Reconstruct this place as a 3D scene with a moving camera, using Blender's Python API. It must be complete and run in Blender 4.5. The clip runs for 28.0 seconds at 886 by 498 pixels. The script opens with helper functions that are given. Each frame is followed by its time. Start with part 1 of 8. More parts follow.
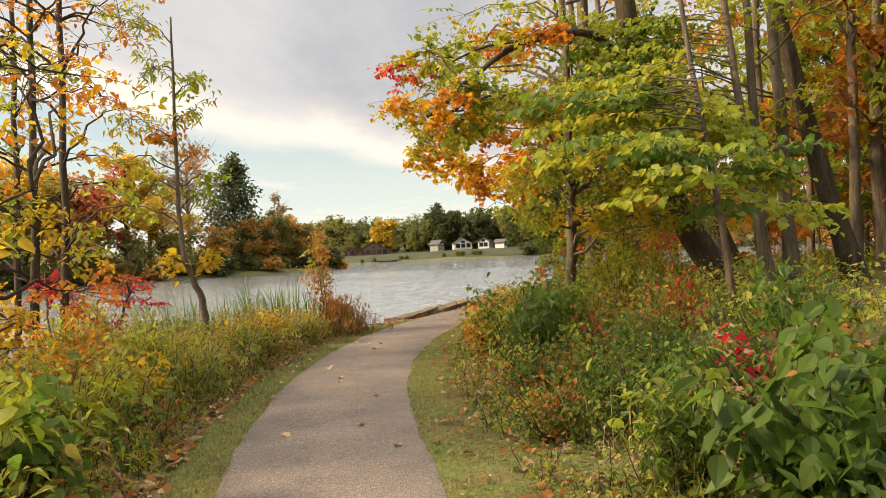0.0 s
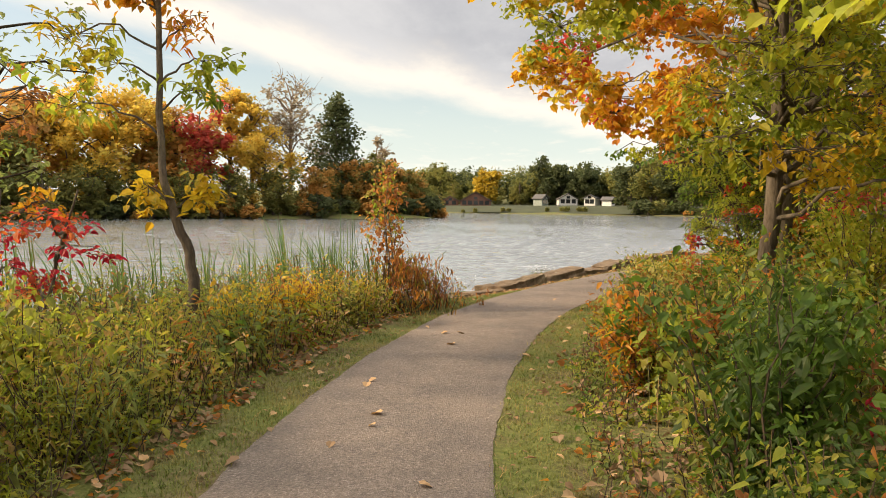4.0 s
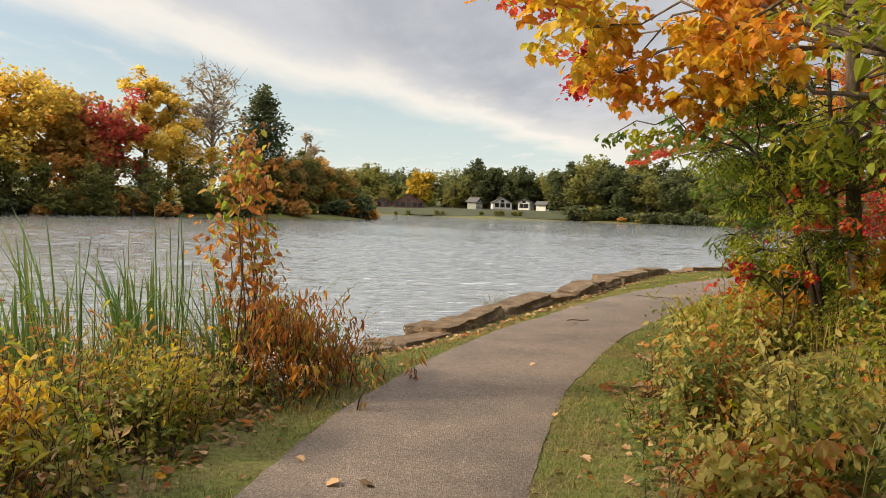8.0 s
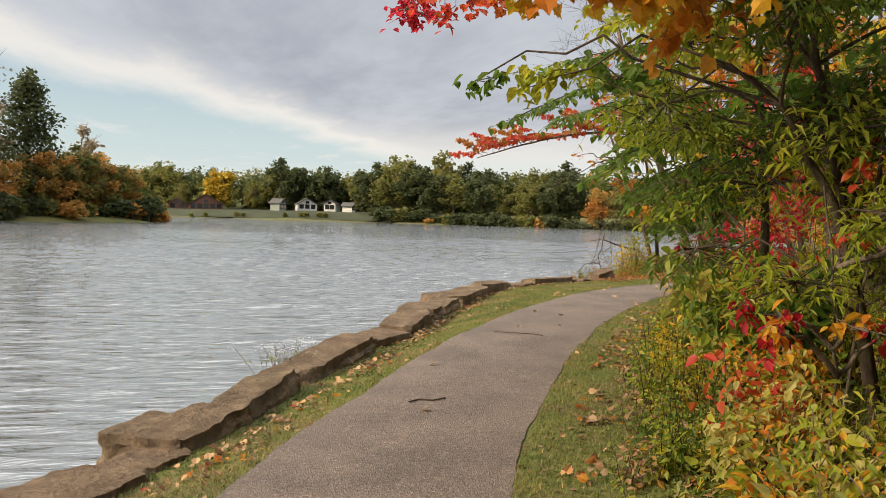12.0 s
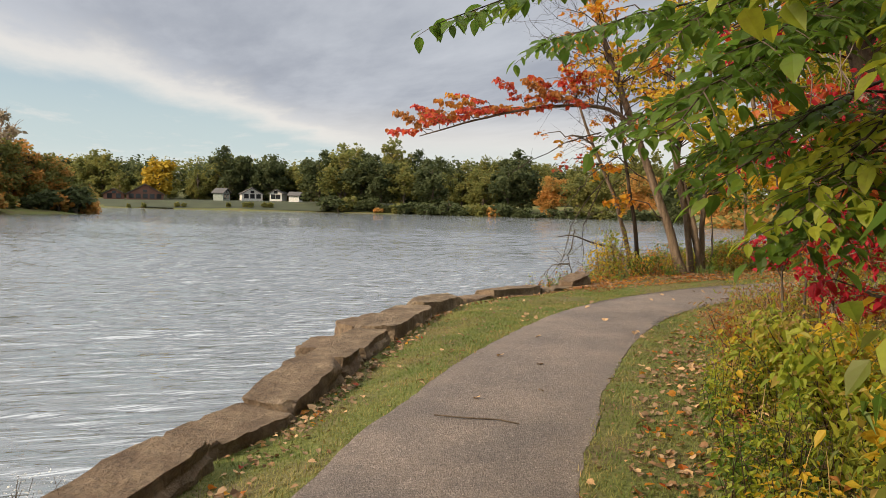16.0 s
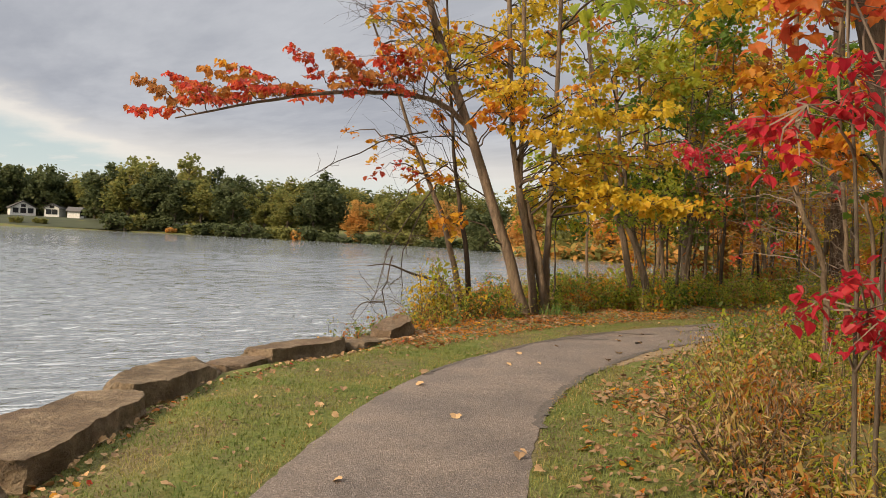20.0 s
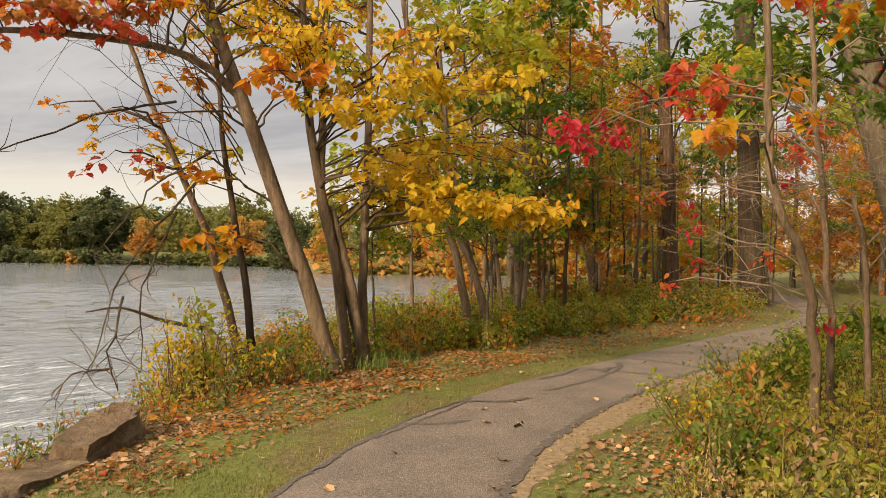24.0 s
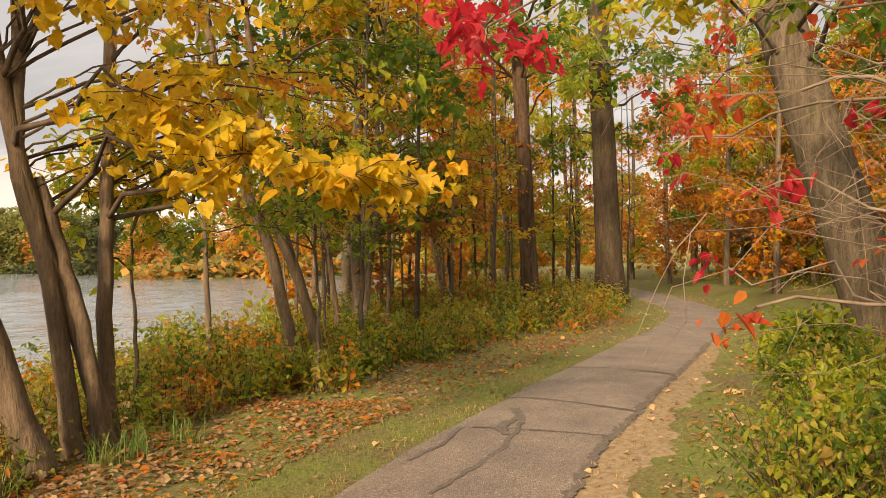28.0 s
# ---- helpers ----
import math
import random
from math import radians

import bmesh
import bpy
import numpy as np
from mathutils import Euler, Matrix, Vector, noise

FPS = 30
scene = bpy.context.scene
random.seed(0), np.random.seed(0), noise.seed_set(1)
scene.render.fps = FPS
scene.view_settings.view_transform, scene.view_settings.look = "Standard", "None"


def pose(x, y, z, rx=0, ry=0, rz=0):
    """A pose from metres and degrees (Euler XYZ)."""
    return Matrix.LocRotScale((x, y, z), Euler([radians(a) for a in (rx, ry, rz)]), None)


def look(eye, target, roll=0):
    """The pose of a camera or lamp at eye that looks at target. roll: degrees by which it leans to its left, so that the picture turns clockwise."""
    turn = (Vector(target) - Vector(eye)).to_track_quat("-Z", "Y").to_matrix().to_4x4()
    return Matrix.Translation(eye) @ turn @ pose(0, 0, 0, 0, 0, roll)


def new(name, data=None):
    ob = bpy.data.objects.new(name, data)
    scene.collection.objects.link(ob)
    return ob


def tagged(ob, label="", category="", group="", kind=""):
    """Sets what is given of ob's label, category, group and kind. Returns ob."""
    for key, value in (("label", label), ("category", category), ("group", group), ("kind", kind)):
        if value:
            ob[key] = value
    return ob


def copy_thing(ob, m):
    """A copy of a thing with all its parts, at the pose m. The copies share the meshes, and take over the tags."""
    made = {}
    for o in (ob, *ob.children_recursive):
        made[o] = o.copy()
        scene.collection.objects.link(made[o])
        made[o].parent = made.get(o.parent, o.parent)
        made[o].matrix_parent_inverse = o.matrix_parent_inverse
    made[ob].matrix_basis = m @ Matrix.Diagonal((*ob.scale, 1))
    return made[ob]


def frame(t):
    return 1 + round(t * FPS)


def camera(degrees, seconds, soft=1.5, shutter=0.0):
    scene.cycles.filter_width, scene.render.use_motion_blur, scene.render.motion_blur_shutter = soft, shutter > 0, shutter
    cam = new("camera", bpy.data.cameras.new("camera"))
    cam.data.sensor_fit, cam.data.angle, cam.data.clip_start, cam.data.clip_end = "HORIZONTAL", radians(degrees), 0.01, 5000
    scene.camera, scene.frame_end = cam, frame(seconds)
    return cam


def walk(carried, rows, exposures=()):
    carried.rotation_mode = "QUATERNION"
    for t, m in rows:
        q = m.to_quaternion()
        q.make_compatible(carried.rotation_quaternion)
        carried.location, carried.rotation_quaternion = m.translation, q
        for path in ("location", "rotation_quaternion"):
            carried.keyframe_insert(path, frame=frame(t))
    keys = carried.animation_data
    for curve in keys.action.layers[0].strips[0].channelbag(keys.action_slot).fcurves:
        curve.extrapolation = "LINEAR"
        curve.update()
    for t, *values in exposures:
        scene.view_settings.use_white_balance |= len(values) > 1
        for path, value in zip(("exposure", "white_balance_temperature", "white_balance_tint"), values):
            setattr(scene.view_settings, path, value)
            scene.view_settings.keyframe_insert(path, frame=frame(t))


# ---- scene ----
cam = camera(59.1, 28.0, soft=0.6)

PATH = [
    (0, (1.015, -0.259, 1.654), (1.117, 1.738, 1.658), -2.9),
    (0.5, (1.034, 0.395, 1.616), (1.076, 2.394, 1.569), -2.5),
    (1, (1.061, 1.005, 1.599), (1.067, 3.004, 1.54), -2.8),
    (1.5, (1.129, 1.609, 1.589), (1.162, 3.608, 1.537), -3.8),
    (2, (1.179, 2.239, 1.591), (1.215, 4.237, 1.52), -3.1),
    (2.5, (1.169, 2.819, 1.587), (1.193, 4.816, 1.488), -1.4),
    (3, (1.141, 3.406, 1.586), (1.081, 5.403, 1.479), -1.0),
    (3.5, (1.088, 3.975, 1.58), (0.968, 5.969, 1.481), -0.2),
    (5.5, (0.915, 6.324, 1.648), (0.709, 8.305, 1.461), 0.9),
    (6, (0.871, 6.92, 1.644), (0.778, 8.91, 1.469), 0.8),
    (6.5, (0.846, 7.634, 1.637), (0.789, 9.629, 1.51), 0.8),
    (7, (0.834, 8.339, 1.641), (0.824, 10.336, 1.544), 1.2),
    (7.5, (0.856, 9.029, 1.611), (0.875, 11.027, 1.518), 1.2),
    (8, (0.866, 9.698, 1.602), (0.88, 11.695, 1.497), 1.7),
    (8.5, (0.845, 10.294, 1.623), (0.907, 12.291, 1.525), 1.8),
    (9, (0.859, 10.911, 1.616), (1.047, 12.9, 1.517), 0.8),
    (9.5, (0.891, 11.607, 1.632), (1.32, 13.558, 1.546), 0.6),
    (10, (0.95, 12.243, 1.608), (1.446, 14.178, 1.517), 0.9),
    (10.5, (1.017, 12.931, 1.584), (1.516, 14.866, 1.497), 1.1),
    (11, (1.146, 13.618, 1.555), (1.661, 15.549, 1.475), 1.6),
    (11.5, (1.287, 14.264, 1.554), (1.794, 16.196, 1.463), 1.6),
    (13.5, (1.769, 15.943, 1.7), (2.214, 17.892, 1.635), 0.3),
    (14, (1.926, 16.55, 1.691), (2.271, 18.519, 1.632), 0.7),
    (14.5, (2.133, 17.144, 1.695), (2.448, 19.119, 1.657), 0.4),
    (15, (2.405, 17.723, 1.692), (2.823, 19.678, 1.632), 0.4),
    (15.5, (2.671, 18.367, 1.693), (3.247, 20.28, 1.604), 1.1),
    (16, (2.92, 19.007, 1.661), (3.539, 20.905, 1.548), 1.2),
    (16.5, (3.15, 19.655, 1.66), (3.761, 21.556, 1.551), 0.9),
    (17, (3.42, 20.247, 1.639), (3.986, 22.162, 1.526), 0.7),
    (17.5, (3.684, 20.805, 1.637), (4.235, 22.725, 1.536), 2.3),
    (18, (3.961, 21.388, 1.632), (4.572, 23.29, 1.533), 2.2),
    (18.5, (4.22, 21.922, 1.612), (4.898, 23.799, 1.478), 1.7),
    (19, (4.464, 22.479, 1.621), (5.283, 24.3, 1.496), 0.9),
    (19.5, (4.78, 23.03, 1.607), (5.715, 24.796, 1.531), 0.5),
    (20, (5.109, 23.663, 1.537), (6.173, 25.357, 1.505), 2.8),
    (20.5, (5.553, 24.21, 1.586), (6.719, 25.834, 1.542), 2.8),
    (21, (5.818, 24.727, 1.68), (7.03, 26.316, 1.62), 3.4),
    (21.5, (6.144, 25.27, 1.694), (7.431, 26.798, 1.605), 3.2),
    (23.5, (7.742, 27.124, 1.646), (9.144, 28.55, 1.657), 2.1),
    (24, (8.139, 27.586, 1.663), (9.586, 28.966, 1.684), 1.0),
    (24.5, (8.581, 27.992, 1.68), (10.053, 29.347, 1.702), -0.1),
    (25, (8.994, 28.377, 1.67), (10.501, 29.691, 1.699), -0.0),
    (25.5, (9.363, 28.745, 1.648), (10.847, 30.086, 1.672), -0.5),
    (26, (9.777, 29.119, 1.658), (11.227, 30.496, 1.665), -1.3),
    (26.5, (10.188, 29.453, 1.686), (11.725, 30.732, 1.648), -2.0),
    (27, (10.648, 29.792, 1.69), (12.234, 31.01, 1.672), -1.5),
    (27.5, (11.073, 30.12, 1.683), (12.71, 31.269, 1.698), -0.7),
    (28, (11.516, 30.412, 1.697), (13.224, 31.453, 1.714), -0.5),
]
walk(cam, [(t, look(eye, target, roll)) for t, eye, target, roll in PATH], exposures=[(0, 0.97, 7100, 9), (5, 0.97, 7000, 9), (8, 0.74, 6650, 8), (10, 0.74, 6500, 8), (14, 0.53, 6300, 8), (20, 0.56, 6550, 9), (25, 0.76, 7450, 10), (28, 0.98, 7700, 11)])

# ---- light ----
SUN_AZ, SUN_EL = -96.0, 28.0          # degrees; azimuth from +y, negative to -x
world = bpy.data.worlds.new("sky")
scene.world = world
world.use_nodes = True


def node(tree, kind, **kw):
    n = tree.nodes.new(kind)
    for k, v in kw.items():
        if k in n.inputs:
            n.inputs[k].default_value = v
    return n


def maths(tree, op, a, b=0.0):
    n = tree.nodes.new("ShaderNodeMath")
    n.operation = op
    for i, v in enumerate((a, b)):
        if isinstance(v, (int, float)):
            n.inputs[i].default_value = v
        else:
            tree.links.new(v, n.inputs[i])
    return n.outputs[0]


def blend(tree, fac, a, b, mode="MIX"):
    n = tree.nodes.new("ShaderNodeMix")
    n.data_type, n.blend_type = "RGBA", mode
    for sock, v in ((n.inputs[0], fac), (n.inputs[6], a), (n.inputs[7], b)):
        if isinstance(v, (int, float)):
            sock.default_value = v
        elif isinstance(v, tuple):
            sock.default_value = (*v, 1) if len(v) == 3 else v
        else:
            tree.links.new(v, sock)
    return n.outputs[2]


def span(tree, value, lo, hi, a=0.0, b=1.0):
    n = tree.nodes.new("ShaderNodeMapRange")
    n.interpolation_type = "SMOOTHSTEP"
    tree.links.new(value, n.inputs[0])
    for i, v in enumerate((lo, hi, a, b)):
        n.inputs[1 + i].default_value = v
    return n.outputs[0]


def build_sky():
    t = world.node_tree
    t.nodes.clear()
    sky = t.nodes.new("ShaderNodeTexSky")
    sky.sky_type, sky.sun_disc = "NISHITA", False
    sky.sun_elevation, sky.sun_rotation = radians(SUN_EL), radians(SUN_AZ)
    sky.air_density, sky.dust_density, sky.ozone_density = 1.0, 2.5, 1.5
    co = t.nodes.new("ShaderNodeTexCoord")
    sep = t.nodes.new("ShaderNodeSeparateXYZ")
    t.links.new(co.outputs["Generated"], sep.inputs[0])
    x, y, z = sep.outputs
    up = maths(t, "MAXIMUM", z, 0.02)
    px, py = maths(t, "DIVIDE", x, up), maths(t, "DIVIDE", y, up)
    flat = t.nodes.new("ShaderNodeCombineXYZ")
    t.links.new(px, flat.inputs[0]), t.links.new(py, flat.inputs[1])

    def clouds(scale, detail, rough, stretch, turn):
        m = t.nodes.new("ShaderNodeMapping")
        m.inputs["Scale"].default_value = stretch
        m.inputs["Rotation"].default_value = (0, 0, radians(turn))
        t.links.new(flat.outputs[0], m.inputs[0])
        n = node(t, "ShaderNodeTexNoise", Scale=scale, Detail=detail, Roughness=rough)
        t.links.new(m.outputs[0], n.inputs["Vector"])
        return n.outputs[0]

    big = clouds(0.5, 7, 0.6, (1.0, 0.35, 1), 24)
    fine = clouds(1.5, 6, 0.62, (1.0, 0.3, 1), 24)
    # the edge of the grey deck runs away from the viewer, slanting to the right
    edge = maths(t, "SUBTRACT", maths(t, "MULTIPLY", maths(t, "ADD", px, 1.45), 0.912), maths(t, "MULTIPLY", maths(t, "SUBTRACT", py, 3.9), 0.41))
    wob = maths(t, "ADD", maths(t, "MULTIPLY", maths(t, "SUBTRACT", big, 0.5), 2.6), maths(t, "MULTIPLY", maths(t, "SUBTRACT", fine, 0.5), 1.0))
    reach = maths(t, "ADD", edge, wob)
    low = span(t, z, 0.055, 0.14)
    deck = maths(t, "MULTIPLY", span(t, reach, -0.25, 0.55), low)
    rim = maths(t, "MULTIPLY", span(t, reach, -1.25, 0.0), span(t, z, 0.03, 0.09))
    wisps = maths(t, "MULTIPLY", span(t, fine, 0.52, 0.72), 0.45)
    haze = span(t, z, 0.0, 0.2, 1.0, 0.0)
    col = blend(t, maths(t, "ADD", maths(t, "MULTIPLY", haze, 0.5), 0.3), sky.outputs[0], (5.6, 6.3, 6.3))
    col = blend(t, span(t, z, 0.0, 0.07, 0.75, 0.0), col, (6.9, 6.6, 5.9))
    col = blend(t, maths(t, "MAXIMUM", wisps, maths(t, "MULTIPLY", rim, 0.9)), col, (6.7, 6.2, 5.7))
    shade = blend(t, span(t, maths(t, "ADD", big, maths(t, "MULTIPLY", fine, 0.4)), 0.5, 0.9), (2.7, 2.85, 3.3), (4.3, 4.4, 4.75))
    col = blend(t, maths(t, "MULTIPLY", deck, 0.95), col, shade)
    # an overcast sky is brightest overhead
    col = blend(t, span(t, z, 0.3, 0.5, 0.0, 0.85), col, (5.8, 5.8, 5.9))
    col = blend(t, span(t, z, 0.5, 0.95, 0.0, 0.9), col, (15.0, 14.8, 14.4))
    bg = node(t, "ShaderNodeBackground", Strength=0.09)
    out = t.nodes.new("ShaderNodeOutputWorld")
    t.links.new(col, bg.inputs[0])
    t.links.new(bg.outputs[0], out.inputs[0])


build_sky()
sun = new("sun", bpy.data.lights.new("sun", "SUN"))
sun.data.energy, sun.data.angle, sun.data.color = 4.4, radians(9), (1.0, 0.8, 0.56)
_az, _el = radians(SUN_AZ), radians(SUN_EL)
sun.matrix_world = look((0, 0, 30), (-math.sin(_az) * math.cos(_el), -math.cos(_az) * math.cos(_el), 30 - math.sin(_el)))


# ---- materials ----
def material(name, rough=0.7, metal=0.0, spec=0.4):
    m = bpy.data.materials.new(name)
    m.use_nodes = True
    t = m.node_tree
    b = t.nodes["Principled BSDF"]
    b.inputs["Roughness"].default_value = rough
    b.inputs["Metallic"].default_value = metal
    b.inputs["Specular IOR Level"].default_value = spec
    return m, t, b


def noise_of(t, scale, detail=5.0, rough=0.6, stretch=None, space="Object"):
    co = t.nodes.new("ShaderNodeTexCoord")
    v = co.outputs[space]
    if stretch:
        m = t.nodes.new("ShaderNodeMapping")
        m.inputs["Scale"].default_value = stretch
        t.links.new(v, m.inputs[0])
        v = m.outputs[0]
    n = node(t, "ShaderNodeTexNoise", Scale=scale, Detail=detail, Roughness=rough)
    t.links.new(v, n.inputs["Vector"])
    return n.outputs[0]


def ramp(t, value, stops):
    n = t.nodes.new("ShaderNodeValToRGB")
    e = n.color_ramp.elements
    while len(e) < len(stops):
        e.new(0.5)
    for el, (p, c) in zip(e, stops):
        el.position, el.color = p, (*c, 1)
    t.links.new(value, n.inputs[0])
    return n.outputs[0]


def bump(t, b, height, strength=0.4, dist=0.02):
    n = node(t, "ShaderNodeBump", Strength=strength, Distance=dist)
    t.links.new(height, n.inputs["Height"])
    t.links.new(n.outputs[0], b.inputs["Normal"])


def leaf_material(name, colours, patch=0.5, scale=0.6, thin=0.6, rough=0.5):
    """Leaves: the colour runs from leaf to leaf and in patches through the crown; light comes through the blade."""
    m, t, b = material(name, rough, 0, 0.35)
    g = t.nodes.new("ShaderNodeNewGeometry")
    patches = span(t, noise_of(t, scale, 2, 0.5), 0.3, 0.7)
    v = maths(t, "ADD", maths(t, "MULTIPLY", g.outputs["Random Per Island"], 1 - patch), maths(t, "MULTIPLY", patches, patch))
    n = len(colours)
    c = ramp(t, v, [((i + 0.0) / (n - 1), k) for i, k in enumerate(colours)])
    mott = noise_of(t, 28, 3, 0.6)
    c = blend(t, span(t, mott, 0.35, 0.75, 0.0, 0.28), c, (0.12, 0.075, 0.02))
    t.links.new(c, b.inputs["Base Color"])
    tr = t.nodes.new("ShaderNodeBsdfTranslucent")
    t.links.new(c, tr.inputs[0])
    mx = t.nodes.new("ShaderNodeMixShader")
    mx.inputs[0].default_value = thin
    t.links.new(b.outputs[0], mx.inputs[1]), t.links.new(tr.outputs[0], mx.inputs[2])
    t.links.new(mx.outputs[0], t.nodes["Material Output"].inputs[0])
    return m


GREEN, LIME, OLIVE = (0.1, 0.18, 0.022), (0.3, 0.36, 0.035), (0.19, 0.2, 0.04)
YELLOW, GOLD, ORANGE = (0.62, 0.42, 0.03), (0.62, 0.30, 0.02), (0.58, 0.19, 0.025)
RED, CRIMSON, BROWN, TAN = (0.55, 0.05, 0.035), (0.5, 0.02, 0.045), (0.17, 0.075, 0.03), (0.38, 0.23, 0.09)
DARK = (0.045, 0.085, 0.02)
L = {
    "green": leaf_material("leaf_green", [DARK, GREEN, GREEN, LIME]),
    # green leaf with the shade of the undergrowth put into its colours
    "shade_green": leaf_material("leaf_shade_green", [DARK, (0.06, 0.11, 0.022), GREEN, (0.15, 0.2, 0.035)]),
    "lime": leaf_material("leaf_lime", [GREEN, LIME, (0.36, 0.37, 0.03), (0.5, 0.4, 0.03)]),
    "turn": leaf_material("leaf_turning", [GREEN, LIME, (0.4, 0.36, 0.03), GOLD], 0.65),
    "maple": leaf_material("leaf_maple", [LIME, YELLOW, GOLD, ORANGE, (0.5, 0.1, 0.03)], 0.65, 0.55),
    "gold": leaf_material("leaf_gold", [(0.3, 0.3, 0.03), YELLOW, YELLOW, GOLD], 0.4, 0.8),
    "amber": leaf_material("leaf_amber", [YELLOW, GOLD, ORANGE, (0.45, 0.13, 0.03)], 0.4, 0.8),
    "redor": leaf_material("leaf_red_orange", [ORANGE, (0.5, 0.11, 0.03), RED, (0.38, 0.05, 0.04)], 0.4),
    "red": leaf_material("leaf_red", [RED, CRIMSON, CRIMSON, (0.3, 0.015, 0.03)], 0.3),
    "rust": leaf_material("leaf_rust", [BROWN, (0.36, 0.14, 0.04), (0.5, 0.2, 0.04), GOLD], 0.4),
    "dry": leaf_material("leaf_dry", [(0.11, 0.062, 0.034), (0.27, 0.18, 0.105), (0.2, 0.105, 0.05), (0.33, 0.19, 0.09)], 0.35, 2.0, 0.15, 0.75),
    "tan": leaf_material("leaf_tan", [(0.3, 0.17, 0.08), (0.46, 0.3, 0.16), (0.55, 0.34, 0.17), (0.5, 0.24, 0.09)], 0.2, 2.0, 0.2, 0.7),
    "pale": leaf_material("leaf_pale_yellow_green", [(0.24, 0.26, 0.05), (0.4, 0.38, 0.1), (0.54, 0.46, 0.14), (0.58, 0.43, 0.1)], 0.4, 1.2),
    "petal": leaf_material("petal_white", [(0.6, 0.6, 0.58), (0.78, 0.78, 0.74)], 0.3, 2.0, 0.3, 0.6),
    "weed": leaf_material("leaf_weed", [GREEN, OLIVE, LIME, (0.4, 0.34, 0.06), TAN], 0.5, 1.4),
    "weedy": leaf_material("leaf_weed_yellow", [GREEN, LIME, (0.4, 0.34, 0.05), TAN, GOLD], 0.5, 0.9),
    "sage": leaf_material("leaf_sage", [(0.13, 0.2, 0.04), (0.17, 0.22, 0.06), (0.27, 0.3, 0.09), (0.37, 0.37, 0.06)], 0.4, 1.2),
    "straw": leaf_material("blade_straw", [OLIVE, (0.3, 0.25, 0.09), TAN, (0.45, 0.33, 0.15)], 0.5, 1.2, 0.25, 0.7),
    "grass": leaf_material("blade_grass", [(0.065, 0.115, 0.02), (0.11, 0.16, 0.028), (0.17, 0.195, 0.04), (0.24, 0.225, 0.06), (0.33, 0.25, 0.1)], 0.6, 1.7, 0.3, 0.6),
    "reed": leaf_material("blade_reed", [(0.05, 0.12, 0.03), (0.1, 0.2, 0.04), (0.25, 0.27, 0.07)], 0.35, 1.5, 0.25, 0.5),
    "far_green": leaf_material("far_green", [(0.05, 0.072, 0.03), (0.08, 0.105, 0.042), (0.13, 0.145, 0.055)], 0.5, 0.25, 0.5, 0.8),
    "far_olive": leaf_material("far_olive", [(0.13, 0.155, 0.05), (0.21, 0.215, 0.06), (0.33, 0.275, 0.075)], 0.5, 0.25, 0.6, 0.8),
    "far_gold": leaf_material("far_gold", [(0.39, 0.338, 0.065), (0.676, 0.468, 0.078), (0.858, 0.546, 0.091)], 0.5, 0.25, 0.62, 0.8),
    "far_yellow": leaf_material("far_yellow", [(0.4, 0.28, 0.02), (0.55, 0.36, 0.025)], 0.5, 0.25, 0.25, 0.8),
    "far_rust": leaf_material("far_rust", [(0.26, 0.247, 0.065), (0.546, 0.286, 0.078), (0.728, 0.351, 0.091)], 0.5, 0.25, 0.62, 0.8),
    "far_red": leaf_material("far_red", [(0.39, 0.091, 0.065), (0.598, 0.091, 0.072), (0.676, 0.169, 0.078)], 0.5, 0.25, 0.62, 0.8),
    "far_pale": leaf_material("far_pale", [(0.3, 0.24, 0.15), (0.42, 0.36, 0.26)], 0.5, 0.25, 0.3, 0.8),
}


def bark_material(name, dark, light, moss=0.0):
    m, t, b = material(name, 0.9, 0, 0.2)
    ridges = noise_of(t, 9, 7, 0.7, (1, 1, 0.16))
    blot = noise_of(t, 1.3, 4, 0.6)
    c = ramp(t, ridges, [(0.3, dark), (0.62, light)])
    c = blend(t, span(t, blot, 0.45, 0.7, 0, 0.5), c, tuple(0.5 * v for v in light))
    if moss:
        c = blend(t, span(t, noise_of(t, 2.2, 4, 0.7), 0.5, 0.7, 0, moss), c, (0.09, 0.1, 0.03))
    scales = noise_of(t, 38, 6, 0.75, (1, 1, 0.3))
    c = blend(t, span(t, scales, 0.45, 0.68, 0, 0.55), c, dark)
    t.links.new(c, b.inputs["Base Color"])
    bump(t, b, maths(t, "ADD", ridges, maths(t, "MULTIPLY", scales, 0.5)), 1.0, 0.035)
    return m


BARK = bark_material("bark_grey_brown", (0.04, 0.031, 0.023), (0.18, 0.142, 0.105), 0.25)
BARK_WARM = bark_material("bark_warm", (0.06, 0.043, 0.03), (0.23, 0.165, 0.115), 0.2)
BARK_PALE = bark_material("bark_pale", (0.11, 0.08, 0.058), (0.34, 0.25, 0.18))
BARK_DARK = bark_material("bark_dark", (0.018, 0.013, 0.01), (0.095, 0.068, 0.048), 0.35)
BARK_PINE = bark_material("bark_pine", (0.026, 0.017, 0.012), (0.15, 0.095, 0.063))
TWIG, _t, _b = material("twig_bark", 0.85, 0, 0.2)
_t.links.new(ramp(_t, noise_of(_t, 6, 3), [(0.3, (0.03, 0.022, 0.016)), (0.7, (0.11, 0.08, 0.055))]), _b.inputs["Base Color"])
TWIG_PALE, _t, _b = material("twig_pale", 0.8, 0, 0.25)
_t.links.new(ramp(_t, noise_of(_t, 6, 3), [(0.3, (0.09, 0.066, 0.05)), (0.7, (0.22, 0.165, 0.125))]), _b.inputs["Base Color"])


